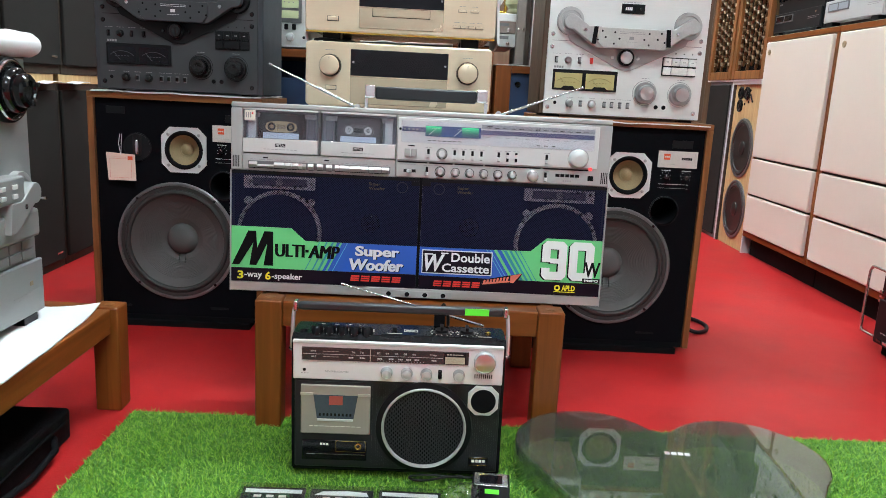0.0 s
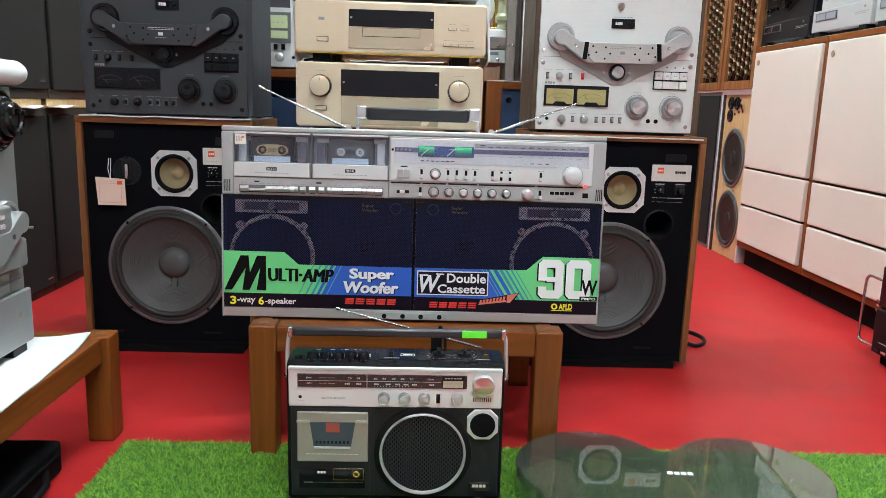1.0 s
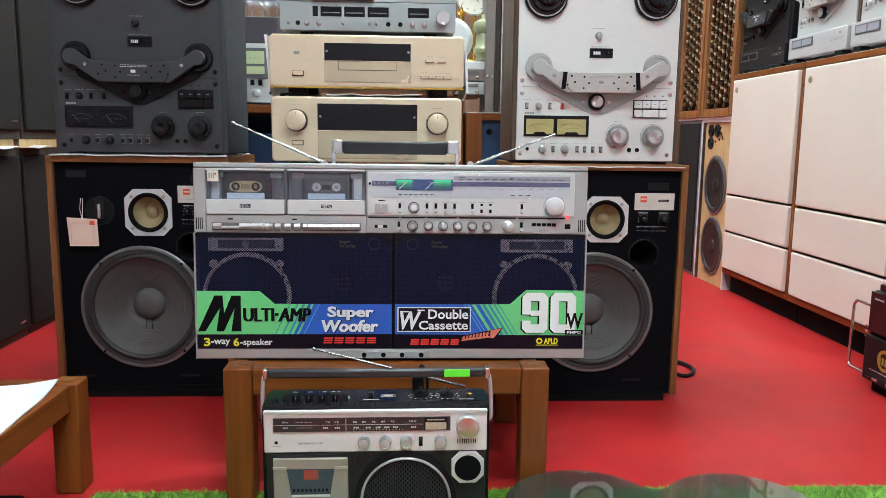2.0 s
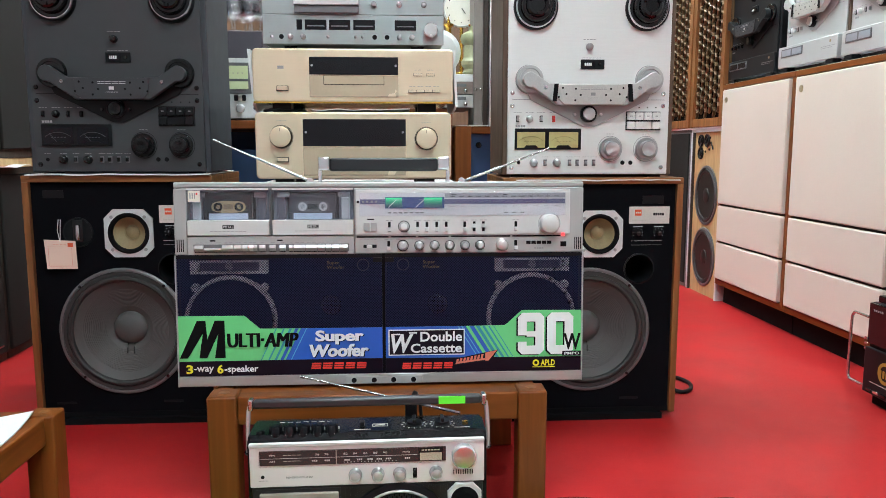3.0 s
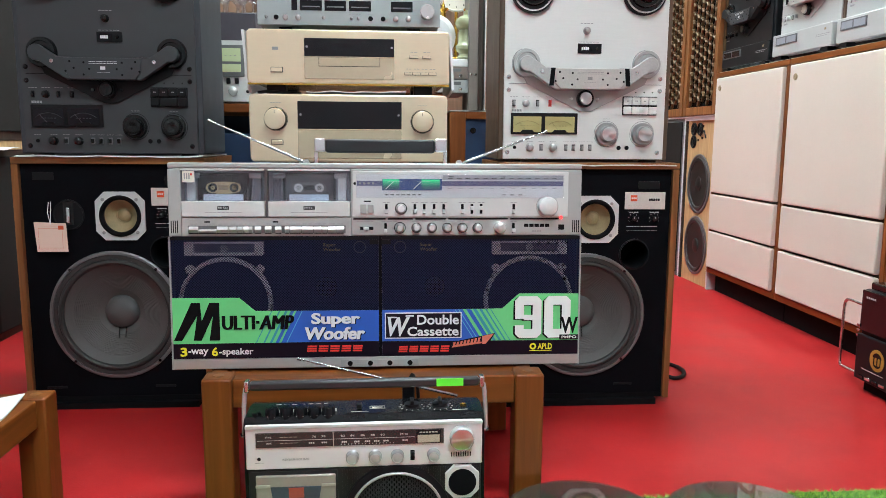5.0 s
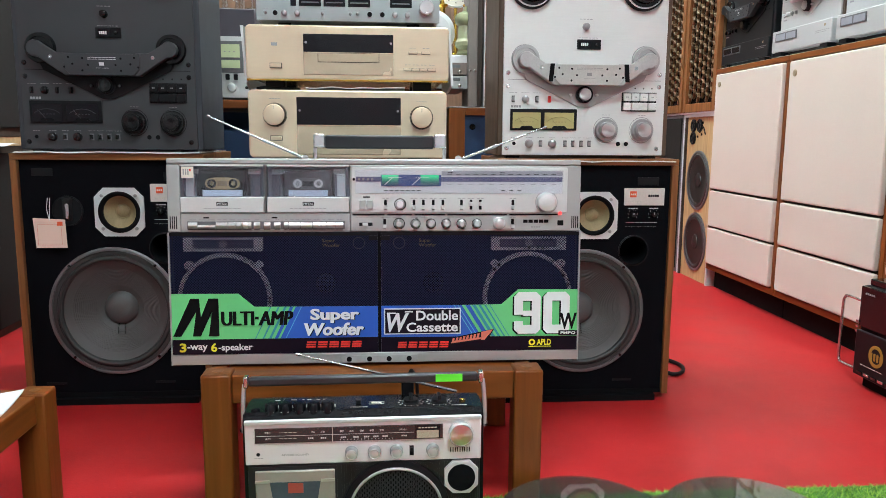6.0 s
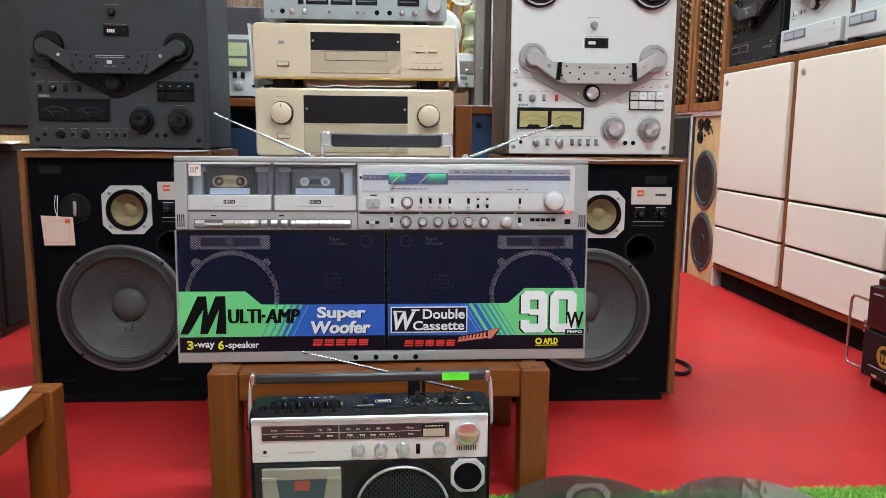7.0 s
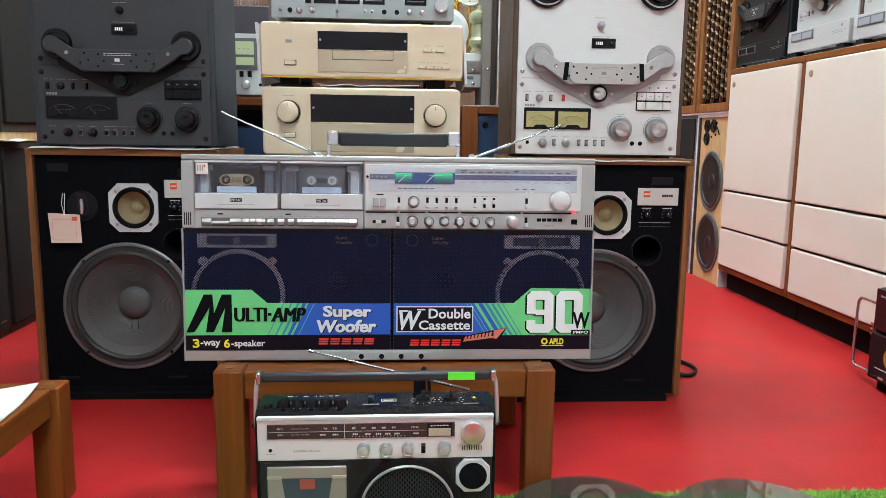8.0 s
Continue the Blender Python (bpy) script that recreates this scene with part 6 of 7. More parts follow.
    for x, z in ((0.012, 0.203), (0.404, 0.202), (0.012, 0.171), (0.404, 0.172), (0.011, 0.017), (0.404, 0.017)):
        f.turn("panel_screw", s["screw"], x, z, [(0.0058, 0), (0.0058, -0.001), (0.0045, -0.003), (0.002, -0.0035), (0, -0.0025)], 16)
    return root


SILVER_DECK = dict(panel=DECK_SILVER, case=DECK_WOOD, knob=KNOB_SIDE, head=mat("deck_arm_silver", (0.50, 0.50, 0.49), 0.4, 0.3), head2=mat("deck_head_silver", (0.58, 0.57, 0.54), 0.34, 0.45), print=GREY_PRINT, line=GREY_PRINT, ring=CHROME, plate=SILVER, roller=BRUSHED, cap=SPUN_FACE, meter=METER, mprint=mat("olive_meter_print", (0.28, 0.24, 0.10), 0.5), key=mat("ivory_key", (0.74, 0.73, 0.70), 0.35), screw=STEEL, cprint=GREY_PRINT, edge=True, red=RED_PRINT)
DARK_DECK = dict(panel=BLACK_DECK, case=BLACK_DECK_SIDE, knob=BLACK_GLOSS, head=BLACK_DECK, head2=mat("black_head_cover", (0.034, 0.037, 0.042), 0.42), print=GREY_PRINT, line=PRINT, ring=CHROME, plate=BLACK, roller=BLACK_GLOSS, cap=BLACK_GLOSS, meter=DISPLAY, mprint=mat("dim_meter_print", (0.06, 0.06, 0.066), 0.5), key=BLACK, screw=BLACK_GLOSS, cprint=mat("pale_grey_print", (0.72, 0.72, 0.72), 0.5), edge=False, red=BLACK_GLOSS)

deck_r = tape_deck(pose(0.3075, 2.205, 0.6385) @ Matrix.Diagonal((0.985, 1, 1, 1)), SILVER_DECK, "silver reel-to-reel tape deck in brown wooden case on a loudspeaker")
deck_l = tape_deck(pose(-0.8515, 2.205, 0.6475) @ Matrix.Diagonal((0.972, 1, 1, 1)), DARK_DECK, "black reel-to-reel tape deck with dark knobs, standing on a loudspeaker")
ROW_BLACK = mat("row_deck_black", (0.011, 0.012, 0.014), 0.4, vary=0.1, ior=1.35)
ROW_DARK = dict(DARK_DECK, panel=ROW_BLACK, case=ROW_BLACK, head=ROW_BLACK, front_meter=True)
tape_deck(pose(1.523, 3.662, 1.0015, 0, 0, -90), ROW_DARK, "black reel-to-reel tape deck standing in a row on white cabinets", ledge=0.012, step=0.08)
ROW_DECK = dict(SILVER_DECK, panel=mat("row_deck_aluminium", (0.52, 0.525, 0.52), 0.42, 0.3, vary=0.03, fine=120, stretch=(1, 1, 12)), meter=mat("grey_blue_meter", (0.30, 0.32, 0.36), 0.3), red=KNOB_SIDE, knob=SILVER_LIGHT, front_meter=True)
d2 = tape_deck(pose(1.523, 3.172, 1.0035, 0, 0, -90) @ Matrix.Diagonal((0.92, 1, 1, 1)), ROW_DECK, "silver reel-to-reel tape deck standing in a row on white cabinets", ledge=0.030, step=0.08)
copy_thing(d2, pose(1.523, 2.757, 1.0035, 0, 0, -90) @ Matrix.Diagonal((0.92, 1, 1, 1)))
# Deck aluminium coloured darker because the bench deck gets less light
SHADED_ALU = mat("shaded_deck_aluminium", (0.31, 0.315, 0.31), 0.45, 0.3, vary=0.04, fine=120, stretch=(1, 1, 12))
BENCH_DECK = dict(SILVER_DECK, covered=True, panel=SHADED_ALU, head=SHADED_ALU, head2=SHADED_ALU, plate=SHADED_ALU, knob=SHADED_ALU)
tape_deck(pose(-0.718, 1.160, 0.2355, 0, 0, 90), BENCH_DECK, "silver reel-to-reel tape deck, darkened for shade, on the cloth-covered wooden bench", H=0.468, ledge=0.010)

# bench cloth, foam roll on the deck, bag under the bench
def bench_cloth(x, y):
    return 0.2201 + 0.0006 * noise.noise(Vector((x * 12, y * 8, 0))) + 0.004 * max(0.0, noise.noise(Vector((x * 5, y * 7, 2)))) * max(0.0, (x + 0.70) / 0.08)


def bench_cloth_bm():
    """The cloth's near edge bows along the rail and runs out to a point at the far corner."""
    bm = sheet_bm(-1.37, -0.622, 0.92, 1.636, 40, 50, bench_cloth, 0.0025)
    for v in bm.verts:
        k = (v.co.x + 1.37) / 0.748
        v.co.x += k * (0.014 - 0.030 * max(0.0, (v.co.y - 1.40) / 0.24) + 0.004 * math.sin(v.co.y * 17))
        v.co.y += 0.022 * max(0.0, (k - 0.86) / 0.14) * max(0.0, (v.co.y - 1.5) / 0.136)
        v.co.z += 0.006 * max(0.0, (k - 0.92) / 0.08) * max(0.0, (v.co.y - 1.55) / 0.09)
    return bm


single("white_cloth", bench_cloth_bm(), FABRIC_WHITE, pose(0, 0, 0), "white cloth spread over the wooden bench under the deck", "cloth")
roll = [(0.0, -0.252), (0.010, -0.250), (0.018, -0.244), (0.022, -0.232)] + [(0.0225 + 0.001 * math.sin(i * 1.7), -0.22 + i * 0.02) for i in range(22)] + [(0.022, 0.226), (0.018, 0.240), (0.010, 0.247), (0.0, 0.249)]
single("foam_roll", lathe_bm(roll, 0, 0, 32), FABRIC_WHITE, pose(-0.722, 1.378, 0.7268), "white foam roll lying along the top edge of the tape deck", "foam roll")


def bag():
    root = thing("black_bag", pose(-0.797, 1.338, 0), "flat black cloth case lying on the floor under the bench", "bag")
    bm = box_bm(-0.155, 0.155, -0.185, 0.185, 0.0, 0.062, 0.007, 3)
    bmesh.ops.subdivide_edges(bm, edges=[e for e in bm.edges if e.calc_length() > 0.1], cuts=8, use_grid_fill=True)
    for v in bm.verts:
        if v.co.z > 0.02:
            v.co += Vector((0.003, 0.003, 0.004)) * noise.noise(v.co * 18)
    part("body", smooth(bm, 80), FABRIC_BLACK, root)
    part("zip", tube_bm([(0.158, -0.17, 0.044), (0.1585, -0.05, 0.041), (0.158, 0.08, 0.045), (0.157, 0.17, 0.042)], 0.0035), FABRIC_BLACK, root)
    part("carry_strap", tube_bm([(0.155, -0.12, 0.030), (0.172, -0.09, 0.022), (0.176, 0.0, 0.016), (0.172, 0.09, 0.022), (0.155, 0.12, 0.030)], 0.006), FABRIC_BLACK, root)


bag()


# ---- champagne amplifier, disc player and grey cassette deck in one stack ----
def rack():
    root = thing("equipment_rack", pose(-0.072, 2.14, 0), "dark low wooden stand under the stacked amplifiers, white cloth on it", "stand")
    f = Face(root)
    for x0, x1 in ((-0.25, -0.23), (0.23, 0.25)):
        f.box("side_panel", DARK_WOOD, x0, x1, 0, 0.59, 0, 0.40, 0.002)
    f.box("top_panel", DARK_WOOD, -0.25, 0.25, 0.5905, 0.608, 0, 0.40, 0.002)
    f.box("back_panel", DARK_WOOD, -0.23, 0.23, 0.04, 0.59, 0.385, 0.398)
    f.box("shelf", DARK_WOOD, -0.23, 0.23, 0.28, 0.30, 0.004, 0.38)


rack()
cloth_strip("white_cloth", -0.33, 0.185, 2.125, 2.53, 0.6085, 0.006, "crumpled white cloth under the champagne amplifier", 9.0)


def hifi_front(f, m, x0, x1, z0, z1, depth=0.36, foot=0.012, round_=0.010):
    f.box("case", GOLD_DARK, x0 + 0.006, x1 - 0.006, z0 + 0.004, z1 - 0.002, 0.0185, depth, 0.002)
    rr = 0.011
    outline = []
    for cx, cz, a0 in ((x1 - rr, z1 - rr, 0), (x0 + rr, z1 - rr, 90), (x0 + rr, z0 + rr, 180), (x1 - rr, z0 + rr, 270)):
        outline += [(cx + rr * math.cos(radians(a0 + q)), cz + rr * math.sin(radians(a0 + q))) for q in range(0, 91, 15)]
    front = f.poly("front_panel", m, outline, 0.0, 0.018, 0.0035)
    for x in (x0 + 0.06, x1 - 0.06):
        for y in (0.06, depth - 0.06):
            f.box("foot", BLACK, x - 0.022, x + 0.022, z0 - foot, z0 + 0.0035, y - 0.022, y + 0.022, 0.002)
    return front


def amplifier():
    root = thing("amplifier", pose(-0.072, 2.10, 0.632), "champagne-gold amplifier with two large knobs, below the disc player", "amplifier", "champagne stack")
    f = Face(root, 0.072, -0.632)
    hifi_front(f, GOLD, -0.302, 0.158, 0.632, 0.788, foot=0.0195)
    f.box("display", DISPLAY, -0.191, 0.050, 0.7085, 0.7715, -0.0015, -0.0001, label="dark display window reflecting the room")
    for x in (-0.184, 0.043):
        f.turn("display_screw", STEEL, x, 0.741, [(0.0028, -0.0016), (0.0028, -0.003), (0, -0.003)], 12)
    f.box("lower_flap", GOLD_DARK, -0.191, 0.050, 0.6400, 0.7065, -0.002, -0.0001, 0.0008)
    for x, z in ((-0.241, 0.7305), (0.0985, 0.7265)):
        k = f.turn("large_knob", GOLD_SHADED, x, z, [(0.0262, 0), (0.0262, -0.003), (0.0245, -0.0035), (0.0242, -0.0205)], 48)
        f.turn("knob_face", GOLD, x, z, [(0.0242, -0.0206), (0.0228, -0.0232), (0.0212, -0.0238), (0, -0.0245)], 48, parent=k)
        # Black ring painted as the knob's shadow on the panel
        f.turn("knob_shadow_ring", PRINT, x, z, ring_profile(0.0266, 0.0278, -0.0008, 0.0), 48)
        f.box("knob_mark", PRINT, x - 0.0005, x + 0.0005, z + 0.012, z + 0.020, -0.0251, -0.0246, parent=k)
        f.bars("print", GREY_PRINT, x - 0.012, x + 0.012, z + 0.0365, z + 0.0375, -0.0001, 4)
    b = f.box("power_bezel", BLACK, -0.253, -0.225, 0.6715, 0.6830, -0.001, -0.0001)
    f.box("power_button", GOLD, -0.2515, -0.2265, 0.6728, 0.6817, -0.006, -0.0011, 0.001)


def disc_player():
    root = thing("disc_player", pose(-0.072, 2.10, 0.808), "champagne-gold disc player with a wide tray, under a cassette deck", "disc player", "champagne stack")
    f = Face(root, 0.072, -0.808)
    hifi_front(f, GOLD, -0.304, 0.162, 0.811, 0.9335, foot=0.0225)
    f.box("gold_edge", BRASS, -0.303, 0.161, 0.8085, 0.8125, 0.001, 0.017)
    f.box("display", DISPLAY, -0.173, 0.033, 0.8735, 0.9140, -0.0015, -0.0001)
    for x in (-0.167, 0.0275):
        f.turn("display_screw", STEEL, x, 0.8945, [(0.0028, -0.0016), (0.0028, -0.003), (0, -0.003)], 12)
    f.box("tray_panel", GOLD_DARK, -0.173, 0.0335, 0.8225, 0.8725, -0.002, -0.0001, 0.0008)
    f.box("tray_gap", PRINT, -0.1405, 0.0005, 0.8505, 0.8718, -0.0023, -0.0020)
    f.box("disc_tray", GOLD_DARK, -0.1393, -0.0007, 0.8517, 0.8712, -0.003, -0.0023, 0.0004)
    f.box("power_bezel", BLACK, -0.250, -0.222, 0.8360, 0.8480, -0.001, -0.0001)
    f.box("power_button", GOLD, -0.2485, -0.2235, 0.8373, 0.8467, -0.006, -0.0011, 0.001)
    f.bars("print", GREY_PRINT, -0.246, -0.232, 0.8865, 0.8935, -0.0001, 1)
    for x0, x1, z in ((0.069, 0.088, 0.8745), (0.099, 0.118, 0.8745), (0.0575, 0.075, 0.8365), (0.0765, 0.0935, 0.8365), (0.095, 0.112, 0.8365), (0.1135, 0.131, 0.8365)):
        f.box("button_bezel", PRINT, x0 - 0.0006, x1 + 0.0006, z - 0.0032, z + 0.0032, -0.0006, -0.0001)
        f.box("button", GOLD, x0, x1, z - 0.0026, z + 0.0026, -0.005, -0.0007, 0.0007)
        f.bars("print", GREY_PRINT, x0 + 0.002, x1 - 0.002, z + 0.0105, z + 0.0114, -0.0001, 2)


def grey_cassette_deck():
    root = thing("cassette_deck", pose(-0.072, 2.11, 0.944), "grey-green cassette deck with small meters, on top of the disc player", "cassette deck")
    f = Face(root, 0.072, -0.944)
    f.box("case", GREY_DECK, -0.276, 0.138, 0.944, 1.090, 0.0105, 0.28, 0.002)
    f.box("front_panel", GREY_DECK, -0.2785, 0.1405, 0.944, 1.0105, 0.0, 0.0100, 0.001)
    f.box("upper_panel", GREY_DECK, -0.2785, 0.1405, 1.0115, 1.092, 0.0, 0.0100, 0.001)
    for x in (-0.22, 0.08):
        for y in (0.05, 0.23):
            f.box("foot", BLACK, x - 0.015, x + 0.015, 0.9335, 0.9439, y - 0.015, y + 0.015, 0.001)
    d = f.box("cassette_lid", SILVER_LIGHT, -0.205, -0.056, 1.030, 1.0915, -0.018, -0.0001, 0.002)
    # Grey block added below the lid as its painted shadow
    f.box("lid_shadow", GREY_METAL, -0.204, -0.057, 1.0135, 1.0295, -0.012, -0.0001, 0.001, parent=d)
    for x0, x1 in ((-0.201, -0.188), (-0.182, -0.132), (-0.126, -0.077), (-0.070, -0.020), (0.026, 0.076)):
        f.box("meter_window", DISPLAY, x0, x1, 0.9765, 0.9995, -0.001, -0.0001)
        if x1 - x0 > 0.02:
            f.box("meter_strip", GREY_METAL, x0 + 0.005, x1 - 0.005, 0.9840, 0.9865, -0.0016, -0.0011)
    k = f.turn("level_knob", SPUN, 0.1095, 0.976, [(0.0165, 0), (0.0165, -0.018), (0.015, -0.020), (0, -0.020)], 36)
    for i, x in enumerate((-0.258, -0.236, -0.215, -0.186, -0.129, -0.065, -0.049, -0.021, 0.008, 0.037, 0.066)):
        z = 0.9605
        if i in (1, 7, 8):
            f.turn("jack", PRINT, x, z, [(0.0055, 0), (0.0055, -0.002), (0.003, -0.002), (0, -0.0005)], 16)
        else:
            big = i in (2, 3, 9, 10)
            f.knob("small_knob", SPUN, x, z, 0.0060 if big else 0.0032, 0.013)
        f.bars("print", GREY_PRINT, x - 0.006, x + 0.006, z + 0.0085, z + 0.0092, -0.0001, 2)
    for x in (-0.022, 0.037, 0.094):
        f.knob("upper_knob", SPUN, x, 1.0345, 0.0062, 0.013)


amplifier()
disc_player()
grey_cassette_deck()


single("white_cloth", sheet_bm(-0.17, 0.06, 2.104, 2.30, 40, 14, lambda x, y: 0.7888 + 0.004 * (1 + noise.noise(Vector((x * 22, y * 15, 6)))), 0.002), FABRIC_WHITE, pose(0, 0, 0), "crumpled white cloth between the amplifier and the disc player", "cloth")
single("signal_cable", tube_bm(eased([(-0.285, 2.13, 0.7915), (-0.262, 2.125, 0.7945), (-0.235, 2.135, 0.7925), (-0.205, 2.13, 0.7920), (-0.19, 2.16, 0.7920)]), 0.0035, 8), BLACK, pose(0, 0, 0), "thin black cable lying on the champagne amplifier", "cable")


def hanging_cloth(x, z0, z1, y0, y1, seed, label):
    bm = bmesh.new()
    n, k = 12, 14
    rows = [[bm.verts.new((x + 0.004 * math.sin(i * 0.5 + seed) * (1 - j / k) + 0.006 * (1 - j / k), y0 + (y1 - y0) * i / n, z0 + (z1 - z0) * j / k + 0.008 * (1 - j / k) * math.sin(i * 0.7 + seed))) for j in range(k + 1)] for i in range(n + 1)]
    for i in range(n):
        for j in range(k):
            bm.faces.new((rows[i][j], rows[i + 1][j], rows[i + 1][j + 1], rows[i][j + 1]))
    r = bmesh.ops.extrude_face_region(bm, geom=bm.faces[:])
    for v in r["geom"]:
        if isinstance(v, bmesh.types.BMVert):
            v.co.x += 0.006
    # fold over the top of the player
    bmesh.ops.recalc_face_normals(bm, faces=bm.faces[:])
    return single("hanging_cloth", smooth(bm, 60), FABRIC_WHITE, pose(0, 0, 0), label, "cloth")


hanging_cloth(0.1625, 0.800, 0.9345, 2.13, 2.40, 0.4, "white cloth hanging down beside the disc player")
hanging_cloth(-0.3200, 0.800, 0.9345, 2.13, 2.40, 2.1, "white cloth hanging down beside the disc player")


# ---- row of white cabinets along the right ----
def cabinet(m):
    root = thing("cabinet", m, "wooden cabinet with pale pink-white door and two drawers", "cabinet", "row of cabinets")
    f = Face(root)
    W, H = 0.614, 0.985
    f.box("plinth", BLACK_MATT, 0.002, W - 0.002, 0.0, 0.088, 0.045, 0.44)
    f.box("side_panel", TEAK, 0, 0.020, 0.0885, H - 0.0205, 0, 0.45, 0.001)
    f.box("side_panel", TEAK, W - 0.020, W, 0.0885, H - 0.0205, 0, 0.45, 0.001)
    f.box("top_panel", TEAK_X, 0, W, H - 0.020, H, -0.002, 0.45, 0.001)
    f.box("bottom_panel", TEAK_X, 0.0205, W - 0.0205, 0.0885, 0.112, 0.0, 0.45, 0.001)
    f.box("back_panel", DARK_WOOD, 0.0205, W - 0.0205, 0.1125, H - 0.021, 0.01, 0.44)
    door = f.box("door", PINK_DOOR, 0.024, W - 0.024, 0.458, 0.960, -0.014, 0.006, 0.005)
    f.turn("lock", DULL_BRASS, 0.066, 0.916, [(0.0125, -0.0135), (0.0125, -0.0165), (0.010, -0.018), (0.003, -0.018), (0.0028, -0.016), (0, -0.016)], 24, parent=door, label="round brass lock")
    f.box("drawer", PINK_DOOR, 0.024, W - 0.024, 0.290, 0.449, -0.014, 0.006, 0.005)
    f.box("drawer", PINK_DOOR, 0.024, W - 0.024, 0.117, 0.281, -0.014, 0.006, 0.005)
    return root


cab = cabinet(pose(1.489, 3.640, 0, 0, 0, -90))
copy_thing(cab, pose(1.489, 3.022, 0, 0, 0, -90))
copy_thing(cab, pose(1.489, 2.404, 0, 0, 0, -90))


def cab_cloth(x, y):
    return 0.9855 + 0.0008 + 0.0008 * noise.noise(Vector((x * 9, y * 13, 7))) - 0.009 * max(0.0, (1.501 - x) / 0.012) * (0.4 + 0.6 * noise.noise(Vector((1, y * 8, 3))))


single("white_cloth", sheet_bm(1.489, 1.768, 1.80, 3.62, 22, 120, lambda x, y: max(0.9856, cab_cloth(x, y)), 0.0006), FABRIC_WHITE, pose(0, 0, 0), "thin white cloth lying under the row of tape decks", "cloth")


# ---- far loudspeakers in the aisle ----
def blond_speaker():
    root = thing("loudspeaker", pose(1.50, 4.015, 0, 0, 0, -90) @ Matrix.Diagonal((0.9, 1, 1, 1)), "tall loudspeaker with blond wooden baffle and two dark woofers, grille off", "loudspeaker", "far loudspeakers")
    f = Face(root)
    W, H = 0.40, 0.797
    for x0, x1 in ((0, 0.016), (W - 0.016, W)):
        f.box("side_panel", PLATE, x0, x1, 0, H, 0, 0.32, 0.001)
    f.box("top_panel", PLATE, 0.0165, W - 0.0165, H - 0.014, H, 0, 0.32)
    f.box("frame", DARK_WOOD, 0.0165, 0.030, 0.0, H - 0.0145, 0.002, 0.31)
    f.box("baffle", BEIGE, 0.0305, W - 0.0165, 0.0, H - 0.0145, 0.012, 0.30)
    for z in (0.482, 0.185):
        w = f.turn("woofer", GREY_METAL, 0.205, z, [(0.142, 0.0119), (0.142, 0.006), (0.136, 0.004), (0.131, 0.005), (0.130, 0.0085)], 44)
        f.turn("surround", RUBBER, 0.205, z, [(0.1298, 0.0085), (0.122, 0.003), (0.112, 0.004), (0.108, 0.008)], 44, parent=w)
        f.turn("cone", DARK_CONE, 0.205, z, [(0.1078, 0.0080), (0.06, 0.0100), (0.035, 0.0112), (0.034, 0.008), (0.018, 0.004), (0, 0.003)], 44, parent=w)
    for x, z in ((0.115, 0.742), (0.115, 0.682), (0.195, 0.742)):
        t = f.turn("tweeter", BLACK, x, z, [(0.030, 0.0119), (0.030, 0.004), (0.027, 0.002), (0.020, 0.004), (0.018, 0.009), (0.010, 0.004), (0, 0.003)], 28)
    for x, z in ((0.17, 0.69), (0.22, 0.70), (0.23, 0.755)):
        f.turn("bolt", BLACK_GLOSS, x, z, [(0.006, 0.0119), (0.006, 0.008), (0, 0.008)], 10)
    f.bar("wire", BLACK, [(0.20, 0.008, 0.71), (0.25, 0.006, 0.735), (0.27, 0.009, 0.70)], 0.003)


blond_speaker()
g = thing("loudspeaker", pose(1.50, 4.33, 0, 0, 0, -90), "plain dark grey loudspeaker cabinet on the red floor", "loudspeaker", "far loudspeakers")
f = Face(g)
f.box("case", GREY_SIDE, 0, 0.305, 0, 0.797, 0.004, 0.32, 0.003)
f.box("grille", CLOTH_DARK, 0.015, 0.290, 0.02, 0.78, -0.004, 0.0038, 0.002)
single("white_board", box_bm(-0.0, 0.76, -0.006, 0.33, 0.0, 0.008, 0.001), FABRIC_WHITE, pose(1.50, 4.355, 0.7975, 0, 0, -90), "thin white board lying across the far loudspeakers", "board")


def lattice_speaker(m, W):
    root = thing("lattice_speaker", m, "brown loudspeaker with a carved wooden lattice grille, on a white board", "loudspeaker", "lattice loudspeakers")
    f = Face(root)
    H = 0.78
    f.box("case", LATTICE, 0, W, 0, H, 0.010, 0.33, 0.002)
    for x0, x1 in ((0, 0.036), (W - 0.036, W)):
        f.box("frame_stile", WALNUT, x0, x1, 0, H, -0.012, 0.0098, 0.002)
    f.box("frame_rail", WALNUT, 0.0362, W - 0.0362, 0, 0.040, -0.012, 0.0098, 0.002)
    f.box("frame_rail", WALNUT, 0.0362, W - 0.0362, H - 0.035, H, -0.012, 0.0098, 0.002)
    f.box("backing_cloth", BLACK_MATT, 0.0365, W - 0.0365, 0.041, H - 0.036, 0.006, 0.0097)
    cols = max(3, round((W - 0.08) / 0.048))
    pitch = (W - 0.078) / cols
    for i in range(cols):
        x = 0.039 + pitch * (i + 0.5)
        bits = []
        rows = 17
        for j in range(rows):
            z = 0.048 + (H - 0.09) * j / rows + (0.02 if i % 2 else 0.0)
            hgt = (H - 0.09) / rows
            if z + hgt > H - 0.036:
                continue
            pts = [(x - pitch * 0.30 + pitch * 0.62 * math.sin(math.pi * q / 6), 0.0035 - 0.010 * math.sin(math.pi * q / 6), z + hgt * 1.05 * q / 6) for q in range(7)]
            bits.append(tube_bm(pts, 0.0080, 8))
        part("lattice_column", join_bm(bits), LATTICE, root)
    return root


lattice_speaker(pose(1.50, 4.015, 0.806, 0, 0, -90), 0.37)
